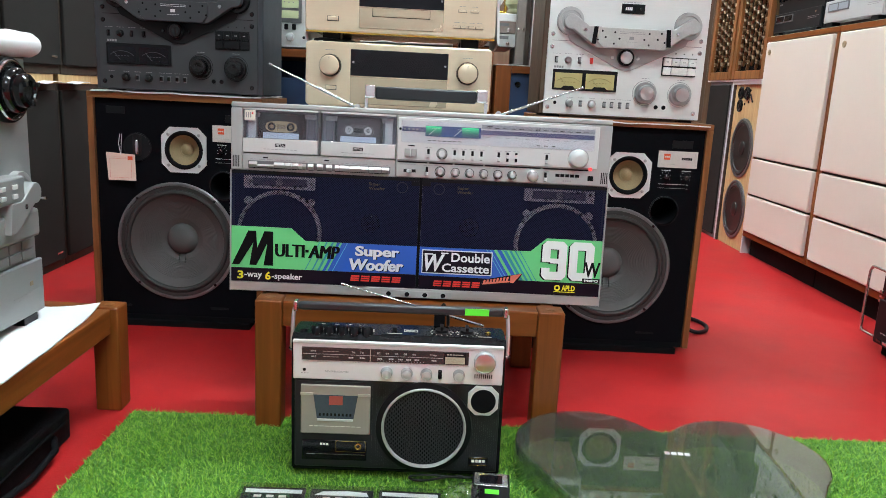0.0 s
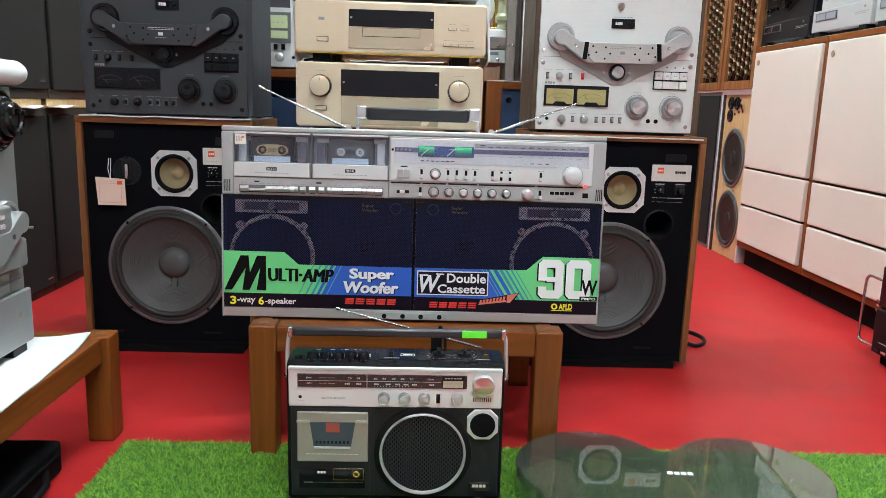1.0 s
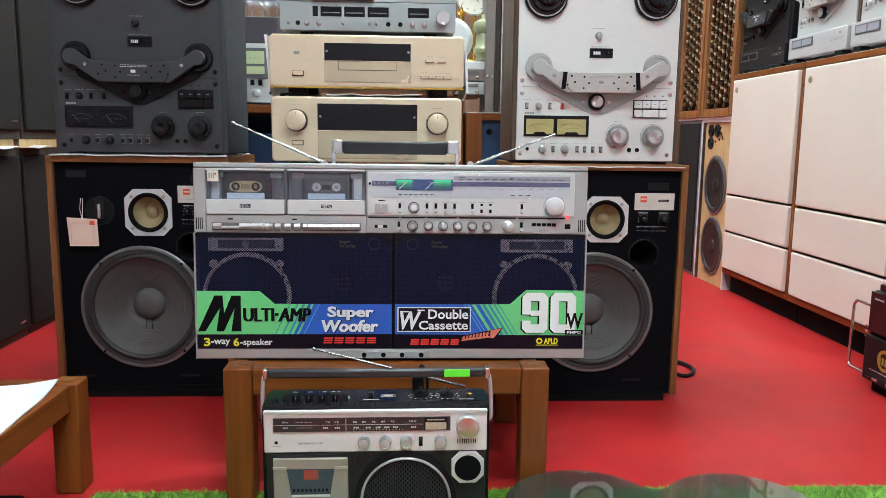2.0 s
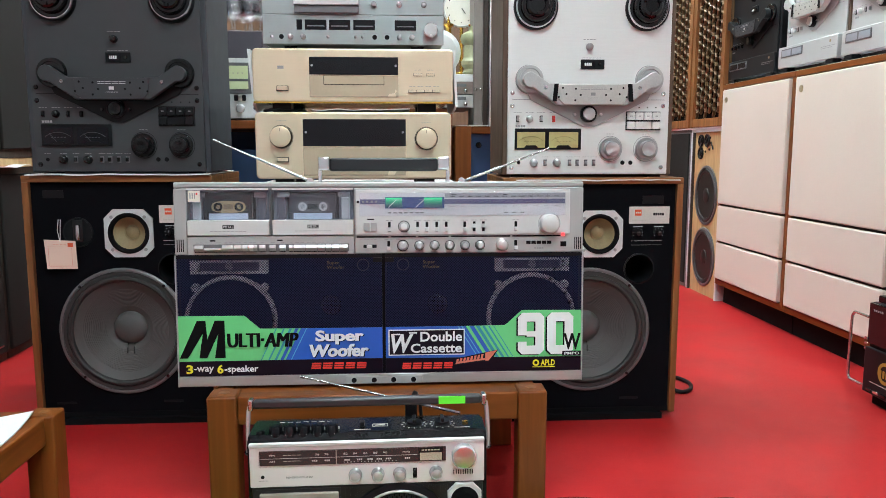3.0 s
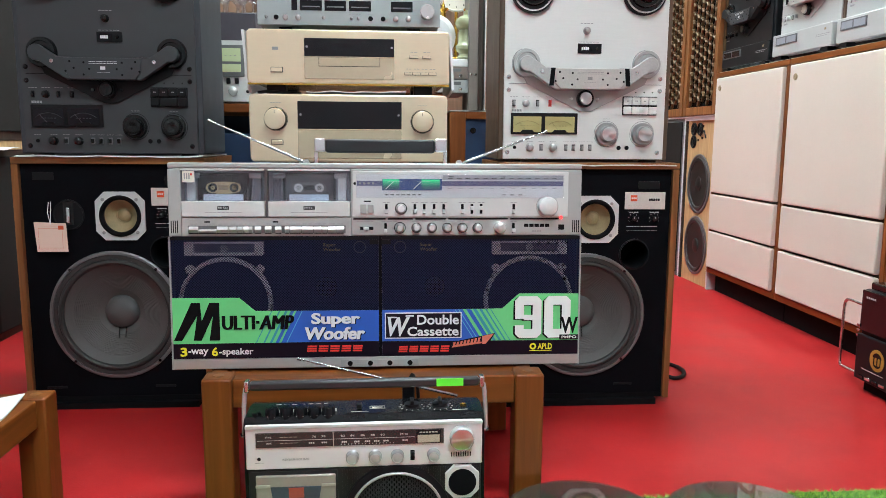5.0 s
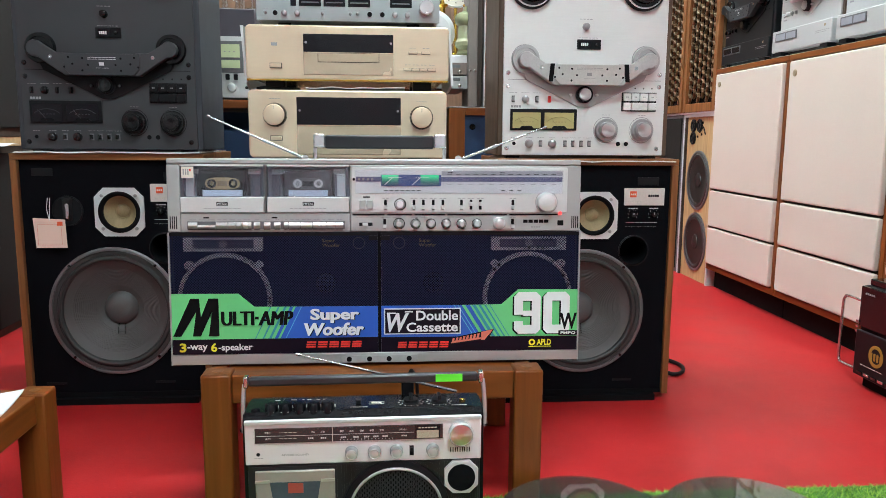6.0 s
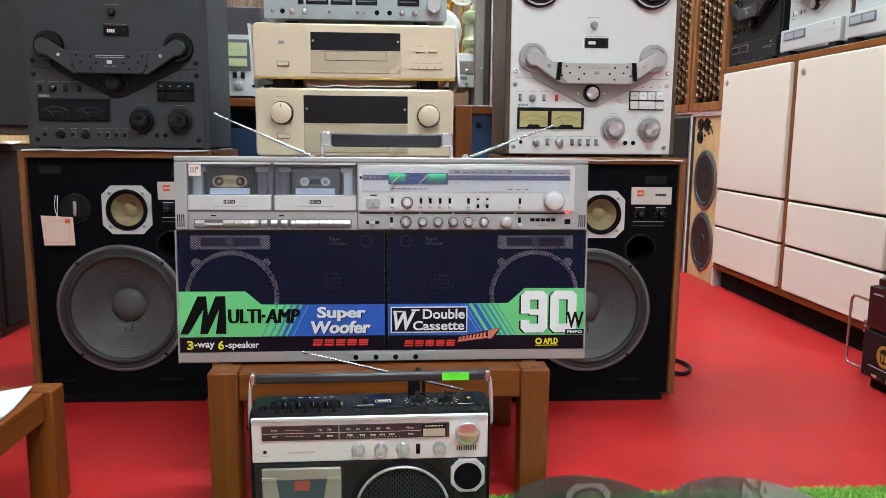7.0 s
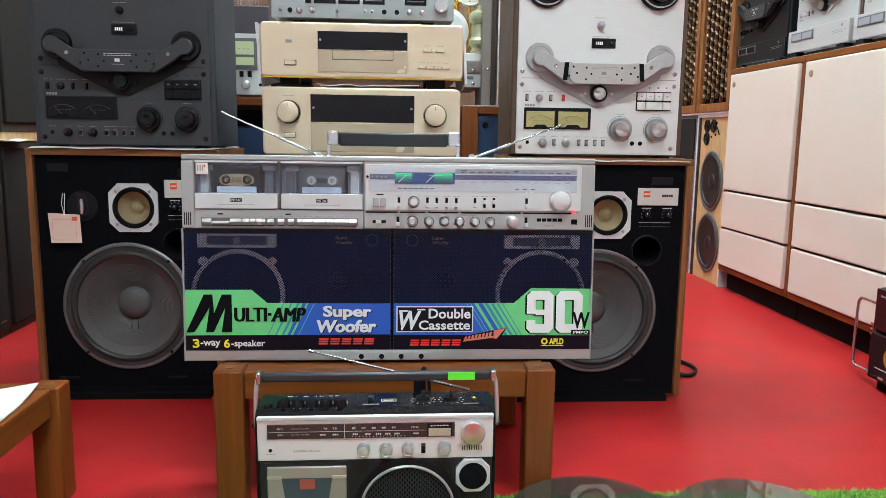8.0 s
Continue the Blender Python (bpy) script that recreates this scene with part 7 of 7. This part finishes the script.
lattice_speaker(pose(1.50, 4.345, 0.806, 0, 0, -90), 0.315)


# ---- dark loudspeakers stacked along the left ----
def dark_speaker(m, label="dark brown loudspeaker with dark cloth grille, stacked along the aisle"):
    root = thing("dark_loudspeaker", m, label, "loudspeaker", "stacked dark loudspeakers")
    f = Face(root)
    W, H = 0.36, 0.640
    f.box("case", DARK_WOOD, 0, W, 0, H, 0.004, 0.32, 0.003)
    f.box("grille", CLOTH_DARK, 0.012, W - 0.012, 0.03, H - 0.022, -0.008, 0.0038, 0.004)
    f.box("badge", STEEL, W - 0.075, W - 0.040, 0.055, 0.061, -0.010, -0.0081)
    return root


ds = dark_speaker(pose(-1.28, 2.485, 0, 0, 0, 90))
for y, z in ((2.853, 0), (2.117, 0), (3.221, 0), (2.117, 0.672), (2.485, 0.672), (2.853, 0.672), (3.221, 0.672)):
    copy_thing(ds, pose(-1.28 if z == 0 else -1.272, y + (0.02 if z else 0), z, 0, 0, 90))
for k, y in enumerate((2.30, 2.665, 3.02, 3.40)):
    single("spacer_board", box_bm(-0.16, 0.16, -0.16, 0.16, 0, 0.0315, 0.001), BEIGE, pose(-1.44, y, 0.6402), "pale wooden board between the stacked loudspeakers", "board")
for y in (2.72, 2.93):
    single("paper_sheet", sheet_bm(-0.03, 0.03, -0.07, 0.07, 6, 10, lambda x, y: 0.004 + 0.004 * math.sin(y * 40) - 0.06 * max(0, x) ** 1.0 * 0.3, 0.001), FABRIC_WHITE, pose(-1.262, y, 0.6412), "crumpled white paper tucked between loudspeakers", "paper")


# ---- shelves and small things behind ----
def back_shelf(name, x0, x1, y0, y1, z, label):
    root = thing(name, pose((x0 + x1) / 2, y0, 0), label, "shelf")
    w = (x1 - x0) / 2
    part("top_board", box_bm(-w, w, 0, y1 - y0, z - 0.026, z, 0.002), TEAK_X, root)
    for x in (-w + 0.02, w - 0.02):
        part("side_board", box_bm(x - 0.012, x + 0.012, 0.02, y1 - y0, 0, z - 0.0265), DARK_WOOD, root)
    part("back_board", box_bm(-w + 0.033, w - 0.033, y1 - y0 - 0.015, y1 - y0, 0.0, z - 0.0265), BLUE_BOX, root, "dark blue back board")
    return root


back_shelf("wooden_shelf", -0.86, -0.20, 2.74, 3.20, 0.792, "wooden shelf with a dark blue back, carrying small hi-fi")
single("blue_box", box_bm(-0.20, 0.20, 0, 0.20, 0, 0.70, 0.006), BLUE_BOX, pose(-0.47, 2.79, 0.0), "dark blue storage box standing under the shelf", "box")


def small_receiver():
    root = thing("receiver", pose(-0.505, 2.75, 0.7925), "small silver receiver with a pale green meter window", "receiver")
    f = Face(root)
    f.box("case", SILVER, -0.03, 0.20, 0.006, 0.192, 0.004, 0.25, 0.004)
    f.box("front_panel", SILVER_LIGHT, -0.03, 0.20, 0.006, 0.192, -0.004, 0.0038, 0.001)
    for x in (0.0, 0.17):
        f.box("foot", BLACK, x - 0.01, x + 0.01, 0, 0.0059, 0.02, 0.24)
    w = f.box("meter_frame", GREY_METAL, -0.02, 0.080, 0.082, 0.178, -0.008, -0.0041, 0.001)
    f.box("meter_face", METER_GREEN, -0.012, 0.070, 0.128, 0.168, -0.0088, -0.0081, parent=w)
    f.box("meter_face", METER_GREEN, -0.012, 0.070, 0.096, 0.120, -0.0088, -0.0081, parent=w)
    f.bars("meter_print", GREY_PRINT, -0.005, 0.055, 0.144, 0.147, -0.0089, 5, parent=w, gap=2.5)
    for x in (0.006, 0.031, 0.056):
        f.box("lever", PRINT, x - 0.006, x + 0.006, 0.060, 0.078, -0.014, -0.0041, 0.002)
    f.knob("dial_knob", SPUN, 0.043, 0.037, 0.014, 0.016)
    f.knob("small_knob", BLACK, 0.088, 0.037, 0.005, 0.010)


small_receiver()
single("dark_box", box_bm(-0.06, 0.115, 0, 0.2, 0, 0.085, 0.003), mat("dark_violet_card", (0.05, 0.042, 0.055), 0.5), pose(-0.505, 2.76, 0.9852), "dark cardboard box on the small receiver", "box")


def goblet(x, y, s):
    prof = [(0.0, 0.0), (0.020 * s, 0.0), (0.020 * s, 0.003), (0.004 * s, 0.006), (0.0035 * s, 0.030 * s), (0.012 * s, 0.038 * s), (0.024 * s, 0.055 * s), (0.026 * s, 0.085 * s), (0.0245 * s, 0.085 * s), (0.022 * s, 0.056 * s), (0.0, 0.042 * s)]
    ob = single("crystal_glass", lathe_bm(prof, 0, 0, 24, "z"), CRYSTAL, pose(x, y, 1.0705), "clear cut-crystal glass on the dark box", "glass", "crystal glasses")
    ob.visible_shadow = False


for x, y, s in ((-0.545, 2.92, 1.5), (-0.400, 2.79, 1.0), (-0.405, 2.90, 1.5), (-0.475, 2.94, 1.6), (-0.530, 2.80, 1.0), (-0.480, 2.79, 1.1), (-0.428, 2.80, 1.15), (-0.505, 2.87, 1.3), (-0.450, 2.88, 1.35)):
    goblet(x, y, s)

# right of the stack
bx = thing("speaker_box", pose(0.300, 2.80, 0.0), "wooden speaker box with a dark blue baffle behind the stack", "loudspeaker")
f = Face(bx)
f.box("case", TEAK, -0.078, 0.16, 0.0, 0.776, 0.018, 0.26, 0.003)
f.box("frame_stile", TEAK, -0.078, -0.026, 0.0, 0.776, -0.010, 0.0178, 0.002)
f.box("frame_rail", TEAK_X, -0.0258, 0.16, 0.752, 0.776, -0.010, 0.0178, 0.002)
f.box("baffle", BLUE_BOX, -0.0256, 0.155, 0.0, 0.7518, 0.004, 0.0178)
f.turn("driver", BLACK_GLOSS, 0.000, 0.715, [(0.010, 0.004), (0.008, 0.0), (0, 0.001)], 20)
single("white_cloth", sheet_bm(0.222, 0.44, 2.79, 3.05, 20, 12, lambda x, y: 0.7764 + 0.001 * (1 + noise.noise(Vector((x * 20, y * 20, 4)))), 0.002), FABRIC_WHITE, pose(0, 0, 0), "white cloth on the wooden speaker box", "cloth")

tall = thing("tape_deck_case", pose(0.309, 2.80, 0.781), "grey-brown tape deck case with screws, on the speaker box", "tape deck")
f = Face(tall)
f.box("case", mat("taupe_case", (0.20, 0.17, 0.15), 0.5), -0.026, 0.004, 0.0, 0.46, 0.0, 0.20, 0.002)
f.box("wood_edge", DARK_WOOD, 0.0042, 0.020, 0.0, 0.46, -0.003, 0.20, 0.001)
f.box("pale_panel", SILVER_LIGHT, 0.0245, 0.029, 0.0, 0.46, -0.003, 0.20, 0.001)
for z in (0.115, 0.42):
    for x in (-0.019, -0.004):
        f.turn("screw", STEEL, x, z, [(0.004, 0.0), (0.004, -0.002), (0, -0.003)], 12)

rt = thing("receiver_table", pose(0.10, 2.84, 0), "wooden side table behind the stack", "table")
f = Face(rt)
f.box("top_board", TEAK_X, -0.10, 0.115, 0.818, 0.836, 0, 0.40, 0.002)
for x0, x1 in ((-0.10, -0.08), (0.095, 0.115)):
    f.box("side_board", TEAK, x0, x1, 0, 0.8178, 0.005, 0.40)


def slim_receiver(z, h, m, label):
    root = thing("receiver", pose(0.10, 2.83, z), label, "receiver", "slim receivers")
    f = Face(root)
    f.box("case", BLACK, -0.095, 0.185, 0.003, h, 0.008, 0.35, 0.002)
    f.box("front_panel", m, -0.095, 0.185, 0.003, h, -0.002, 0.0078, 0.001)
    f.box("dial_window", GREY_METAL, -0.08, 0.16, h * 0.62, h * 0.85, -0.003, -0.0021)
    for i in range(7):
        f.knob("knob", CHROME, -0.07 + i * 0.038, h * 0.30, 0.006, 0.012)
    for x in (-0.07, 0.09):
        f.box("foot", BLACK, x - 0.01, x + 0.01, 0, 0.0029, 0.03, 0.32)


slim_receiver(0.8362, 0.044, SILVER, "slim silver receiver with a row of small knobs")
slim_receiver(0.8804, 0.042, mat("bronze_receiver", (0.22, 0.17, 0.15), 0.4, 0.4), "slim bronze-grey receiver in a small stack")
single("white_box", box_bm(-0.09, 0.185, 0, 0.3, 0, 0.026, 0.004), FABRIC_WHITE, pose(0.10, 2.835, 0.9226), "flat white box lying on the receivers", "box")

cl = thing("mantel_clock", pose(0.235, 2.96, 0.9488), "brass pillar clock with a round cream dial", "clock")
f = Face(cl)
f.box("base", BRASS, -0.075, 0.075, 0.0, 0.014, -0.04, 0.05, 0.003)
for x in (-0.026, 0.060):
    p = part("pillar", lathe_bm([(0.013, 0.0142), (0.013, 0.022), (0.0095, 0.026), (0.0095, 0.165), (0.013, 0.168), (0.018, 0.172), (0.018, 0.176), (0.006, 0.178), (0.006, 0.186), (0.003, 0.192), (0.0, 0.204)], x, 0, 24, "z", -0.02), BRASS, cl)
d = f.turn("dial", CREAM, 0.020, 0.232, [(0.0, -0.0061), (0.058, -0.006), (0.058, 0.01), (0, 0.01)], 40)
f.turn("bezel", SILVER_LIGHT, 0.020, 0.232, [(0.0582, 0.01), (0.064, 0.008), (0.064, -0.006), (0.0600, -0.009), (0.0582, -0.006)], 40, parent=d)
for k in range(12):
    a = radians(30 * k)
    f.turn("hour_mark", PRINT, 0.020 + 0.048 * math.sin(a), 0.232 + 0.048 * math.cos(a), [(0.0022, -0.0062), (0.0022, -0.007), (0, -0.007)], 8, parent=d)
f.bar("hand", PRINT, [(0.020, -0.008, 0.232), (0.034, -0.008, 0.212)], 0.0012, parent=d)
f.bar("dial_stem", BRASS, [(0.020, 0.005, 0.0142), (0.020, 0.005, 0.172)], 0.006)
prof = [(0.0, 0.0), (0.028, 0.0), (0.030, 0.006), (0.024, 0.016), (0.026, 0.022), (0.034, 0.030), (0.035, 0.042), (0.029, 0.050), (0.026, 0.056), (0.026, 0.088), (0.024, 0.094), (0.034, 0.104), (0.037, 0.118), (0.033, 0.130), (0.020, 0.138), (0.010, 0.142), (0.007, 0.150), (0.004, 0.158), (0.0, 0.160)]
single("celadon_vase", lathe_bm(prof, 0, 0, 32, "z"), CELADON, pose(0.2795, 2.86, 0.9488), "pale green glazed lidded vase on the white box", "vase")
single("white_plate", lathe_bm([(0.0, 0.0), (0.06, 0.001), (0.075, 0.010), (0.074, 0.012), (0.058, 0.004), (0.0, 0.003)], 0, 0, 40), SILVER_LIGHT, pose(0.172, 2.88, 1.0245), "white round plate standing behind the cassette deck", "plate")


# ---- aisle: cable and the black stereo standing by the cabinets ----
single("power_cable", tube_bm(eased([(0.762, 2.40, 0.05), (0.80, 2.38, 0.02), (0.84, 2.355, 0.0065), (0.875, 2.37, 0.0062), (0.897, 2.42, 0.0062), (0.890, 2.47, 0.0062), (0.860, 2.505, 0.0062), (0.80, 2.50, 0.0062), (0.765, 2.50, 0.0062)]), 0.006, 10), BLACK, pose(0, 0, 0), "black power cable looped on the red floor", "cable")


def black_stereo():
    root = thing("portable_stereo", pose(1.325, 2.290, 0, 0, 0, -90), "black portable stereo with a chrome side handle, by the cabinets", "stereo")
    f = Face(root)
    f.box("body", BLACK, 0.026, 0.46, 0.026, 0.285, 0.012, 0.105, 0.006)
    f.box("upper_body", BLACK_GLOSS, 0.040, 0.45, 0.2855, 0.305, 0.02, 0.10, 0.004)
    f.box("front_panel", BLACK_GLOSS, 0.030, 0.456, 0.17, 0.283, 0.004, 0.0118, 0.002)
    f.box("lower_panel", BLACK, 0.028, 0.456, 0.032, 0.160, 0.0, 0.0118, 0.003)
    f.box("base", BLACK_MATT, 0.045, 0.44, 0, 0.0255, 0.02, 0.10, 0.003)
    for i in range(3):
        f.box("side_clip", STEEL, 0.022, 0.034, 0.150 + i * 0.014, 0.157 + i * 0.014, 0.001, 0.0035, 0.001)
    for i in range(5):
        f.box("button", STEEL if i % 2 else BLACK_GLOSS, 0.05 + i * 0.03, 0.072 + i * 0.03, 0.040, 0.048, -0.004, -0.0001, 0.001)
    f.turn("gold_emblem", GOLD_PRINT, 0.122, 0.105, [(0.030, -0.0002), (0.030, -0.0012), (0.021, -0.0012), (0.021, -0.0002)], 28, label="gold print emblem")
    for i in range(4):
        f.box("gold_print", GOLD_PRINT, 0.100 + i * 0.013, 0.107 + i * 0.013, 0.092, 0.112, -0.0014, -0.0002)
    f.bars("print", GREY_PRINT, 0.05, 0.09, 0.262, 0.267, 0.0039, 5)
    f.bars("print", WHITE, 0.06, 0.15, 0.066, 0.068, -0.0001, 7)
    f.bar("handle", STEEL, eased([(0.032, 0.03, 0.232), (-0.062, 0.03, 0.234), (-0.078, 0.03, 0.228), (-0.085, 0.03, 0.212), (-0.087, 0.03, 0.14), (-0.088, 0.03, 0.054), (-0.084, 0.03, 0.038), (-0.070, 0.03, 0.032), (0.032, 0.03, 0.034)]), 0.0042, label="chrome D-shaped side handle", seg=12)


black_stereo()


# ---- artificial turf and the small things on it ----
def turf():
    x0, x1, y0, y1 = -0.570, 1.32, 0.95, 1.640
    root = thing("artificial_turf", pose(0, 0, 0), "bright green artificial turf mat lying on the red floor", "turf mat", kind="stuff")
    part("backing", box_bm(x0, x1, y0, y1, 0.0, 0.006), mat("turf_backing", (0.05, 0.17, 0.014), 0.9, vary=0.3, scale=60), root)
    rng = np.random.default_rng(4)
    n = 125000
    px, py = rng.uniform(x0, x1, n), rng.uniform(y0, y1, n)
    h, a = rng.uniform(0.009, 0.0165, n), rng.uniform(0, 2 * np.pi, n)
    lean, w = rng.uniform(0.15, 1.0, n) * h, rng.uniform(0.0006, 0.0011, n)
    dx, dy = np.cos(a), np.sin(a)
    wx, wy = -dy * w, dx * w
    b = np.stack([px, py, np.full(n, 0.004)], 1)
    m = np.stack([px + dx * lean * 0.35, py + dy * lean * 0.35, h * 0.62], 1)
    t = np.stack([px + dx * lean, py + dy * lean, h * rng.uniform(0.75, 1.0, n)], 1)
    ww = np.stack([wx, wy, np.zeros(n)], 1)
    verts = np.stack([b - ww, b + ww, m + ww * 0.9, m - ww * 0.9, t], 1).reshape(-1, 3)
    me = bpy.data.meshes.new("blades")
    base = np.arange(n) * 5
    faces = [(i, i + 1, i + 2, i + 3) for i in base.tolist()] + [(i + 3, i + 2, i + 4) for i in base.tolist()]
    me.from_pydata(verts.tolist(), [], faces)
    g = mat("turf_blade", (0.12, 0.36, 0.035), 0.42)
    nt = g.node_tree
    geo = nt.nodes.new("ShaderNodeNewGeometry")
    r = nt.nodes.new("ShaderNodeValToRGB")
    r.color_ramp.elements[0].color, r.color_ramp.elements[1].color = (0.066, 0.228, 0.010, 1), (0.29, 0.525, 0.053, 1)
    nt.links.new(geo.outputs["Random Per Island"], r.inputs[0])
    nt.links.new(r.outputs[0], nt.nodes["Principled BSDF"].inputs["Base Color"])
    me.materials.append(g)
    ob = new("blades", me)
    ob.parent = root
    tagged(ob, "fine bright green plastic blades", kind="stuff")


turf()


def dust_cover():
    root = thing("dust_cover", pose(0.474, 1.437, 0.014, 1.6, 0.0, -4), "smoked transparent heart-shaped acrylic dust cover lying on the turf", "dust cover")
    right = [(0.139 + 0.139 * math.cos(radians(a)), 0.137 * math.sin(radians(a))) for a in range(146, -41, -6)]
    right += [(0.205, -0.165), (0.145, -0.275), (0.125, -0.292)]
    left = [(-x, y) for x, y in right[::-1]]
    outline = [(0.0, 0.066)] + right + left
    h, th = 0.056, 0.003
    bm = bmesh.new()
    inner = [(x * 0.986, y * 0.986 - 0.0005) for x, y in outline]
    rings = []
    for pts, z in ((outline, 0.0), (outline, h - 0.004), ([(x * 0.994, y * 0.994) for x, y in outline], h - 0.001), ([(x * 0.985, y * 0.985) for x, y in outline], h)):
        rings.append([bm.verts.new((x, y, z)) for x, y in pts])
    for p, q in zip(rings, rings[1:]):
        for i in range(len(p)):
            j = (i + 1) % len(p)
            bm.faces.new((p[i], p[j], q[j], q[i]))
    bm.faces.new(rings[-1])
    bmesh.ops.recalc_face_normals(bm, faces=bm.faces[:])
    smooth(bm, 50)
    for face in bm.faces:
        if len(face.verts) > 8:
            face.smooth = False
            for e in face.edges:
                e.smooth = False
    cover = part("cover", bm, SMOKE, root)
    sol = cover.modifiers.new("thickness", "SOLIDIFY")
    sol.thickness, sol.offset = th, -1
    f = Face(root)
    marks = []
    for i in range(4):
        marks.append(box_bm(-0.012 + i * 0.0118, -0.003 + i * 0.0118, -0.020, -0.0105, h + 0.0002, h + 0.0008))
    part("maker_mark", join_bm(marks), WHITE, root)


dust_cover()


def tape_case(x, y, rz, band):
    root = thing("cassette_case", pose(x, y, 0.0185, 4, 0, rz), "clear plastic cassette case with black and white inlay on turf", "cassette case", "cassette cases")
    part("inlay", box_bm(-0.051, 0.051, -0.066, -0.002, 0.003, 0.009), BLACK, root)
    part("white_band", box_bm(-0.046, 0.046, -0.018, -0.008, 0.0091, 0.0096) if band else prism_case(), WHITE, root)
    for i in range(3):
        part("print", box_bm(-0.03 + i * 0.02, -0.018 + i * 0.02, -0.030, -0.024, 0.0091, 0.0096), CREAM, root)
    s = part("clear_shell", box_bm(-0.0545, 0.0545, -0.070, 0.0005, 0.0, 0.0155, 0.0008), FILM_CLEAR, root)
    s.visible_shadow = False


def prism_case():
    bm = bmesh.new()
    pts = [(-0.044, -0.019), (0.044, -0.019), (0.040, -0.009), (0.010, -0.006), (-0.032, -0.009)]
    lo = [bm.verts.new((x, y, 0.0091)) for x, y in pts]
    hi = [bm.verts.new((x, y, 0.0096)) for x, y in pts]
    bm.faces.new(hi)
    bm.faces.new(lo[::-1])
    for i in range(5):
        bm.faces.new((lo[i], lo[(i + 1) % 5], hi[(i + 1) % 5], hi[i]))
    return bm


tape_case(-0.213, 1.327, 1, True)
tape_case(-0.101, 1.327, 0, False)
tape_case(0.011, 1.330, -1, True)

rec = thing("voice_recorder", pose(0.150, 1.388, 0.018, 6, 0, -5), "small black voice recorder with silver window, lying on turf", "recorder")
part("body", box_bm(-0.032, 0.032, -0.115, 0.0, 0.0, 0.018, 0.002), BLACK, rec)
part("window_frame", box_bm(-0.029, 0.029, -0.040, -0.004, 0.0181, 0.0200, 0.0008), STEEL, rec, "silver window frame")
part("window", box_bm(-0.019, 0.019, -0.033, -0.011, 0.0201, 0.0206), DISPLAY, rec)
part("price_sticker", box_bm(-0.010, 0.014, -0.060, -0.048, 0.0181, 0.0185), NEON, rec, "green price sticker")
bm = bmesh.new()
bmesh.ops.create_icosphere(bm, subdivisions=4, radius=0.032)
for v in bm.verts:
    v.co *= 1 + 0.35 * noise.noise(v.co * 55) + 0.15 * noise.noise(v.co * 120)
    v.co.z = max(-0.012, v.co.z * 0.7)
ob = single("plastic_wrap", bm, FILM_CLEAR, pose(0.098, 1.315, 0.030), "crumpled clear plastic wrap on the turf", "plastic wrap")
ob.visible_shadow = False
single("wrist_strap", tube_bm(eased([(0.130, 1.386, 0.026), (0.09, 1.388, 0.024), (0.05, 1.392, 0.024), (0.015, 1.388, 0.024), (0.008, 1.379, 0.024), (0.022, 1.372, 0.024), (0.045, 1.376, 0.024), (0.07, 1.385, 0.025), (0.10, 1.3875, 0.027)]), 0.0022, 8), BLACK, pose(0, 0, 0), "thin black wrist strap lying on turf", "strap")
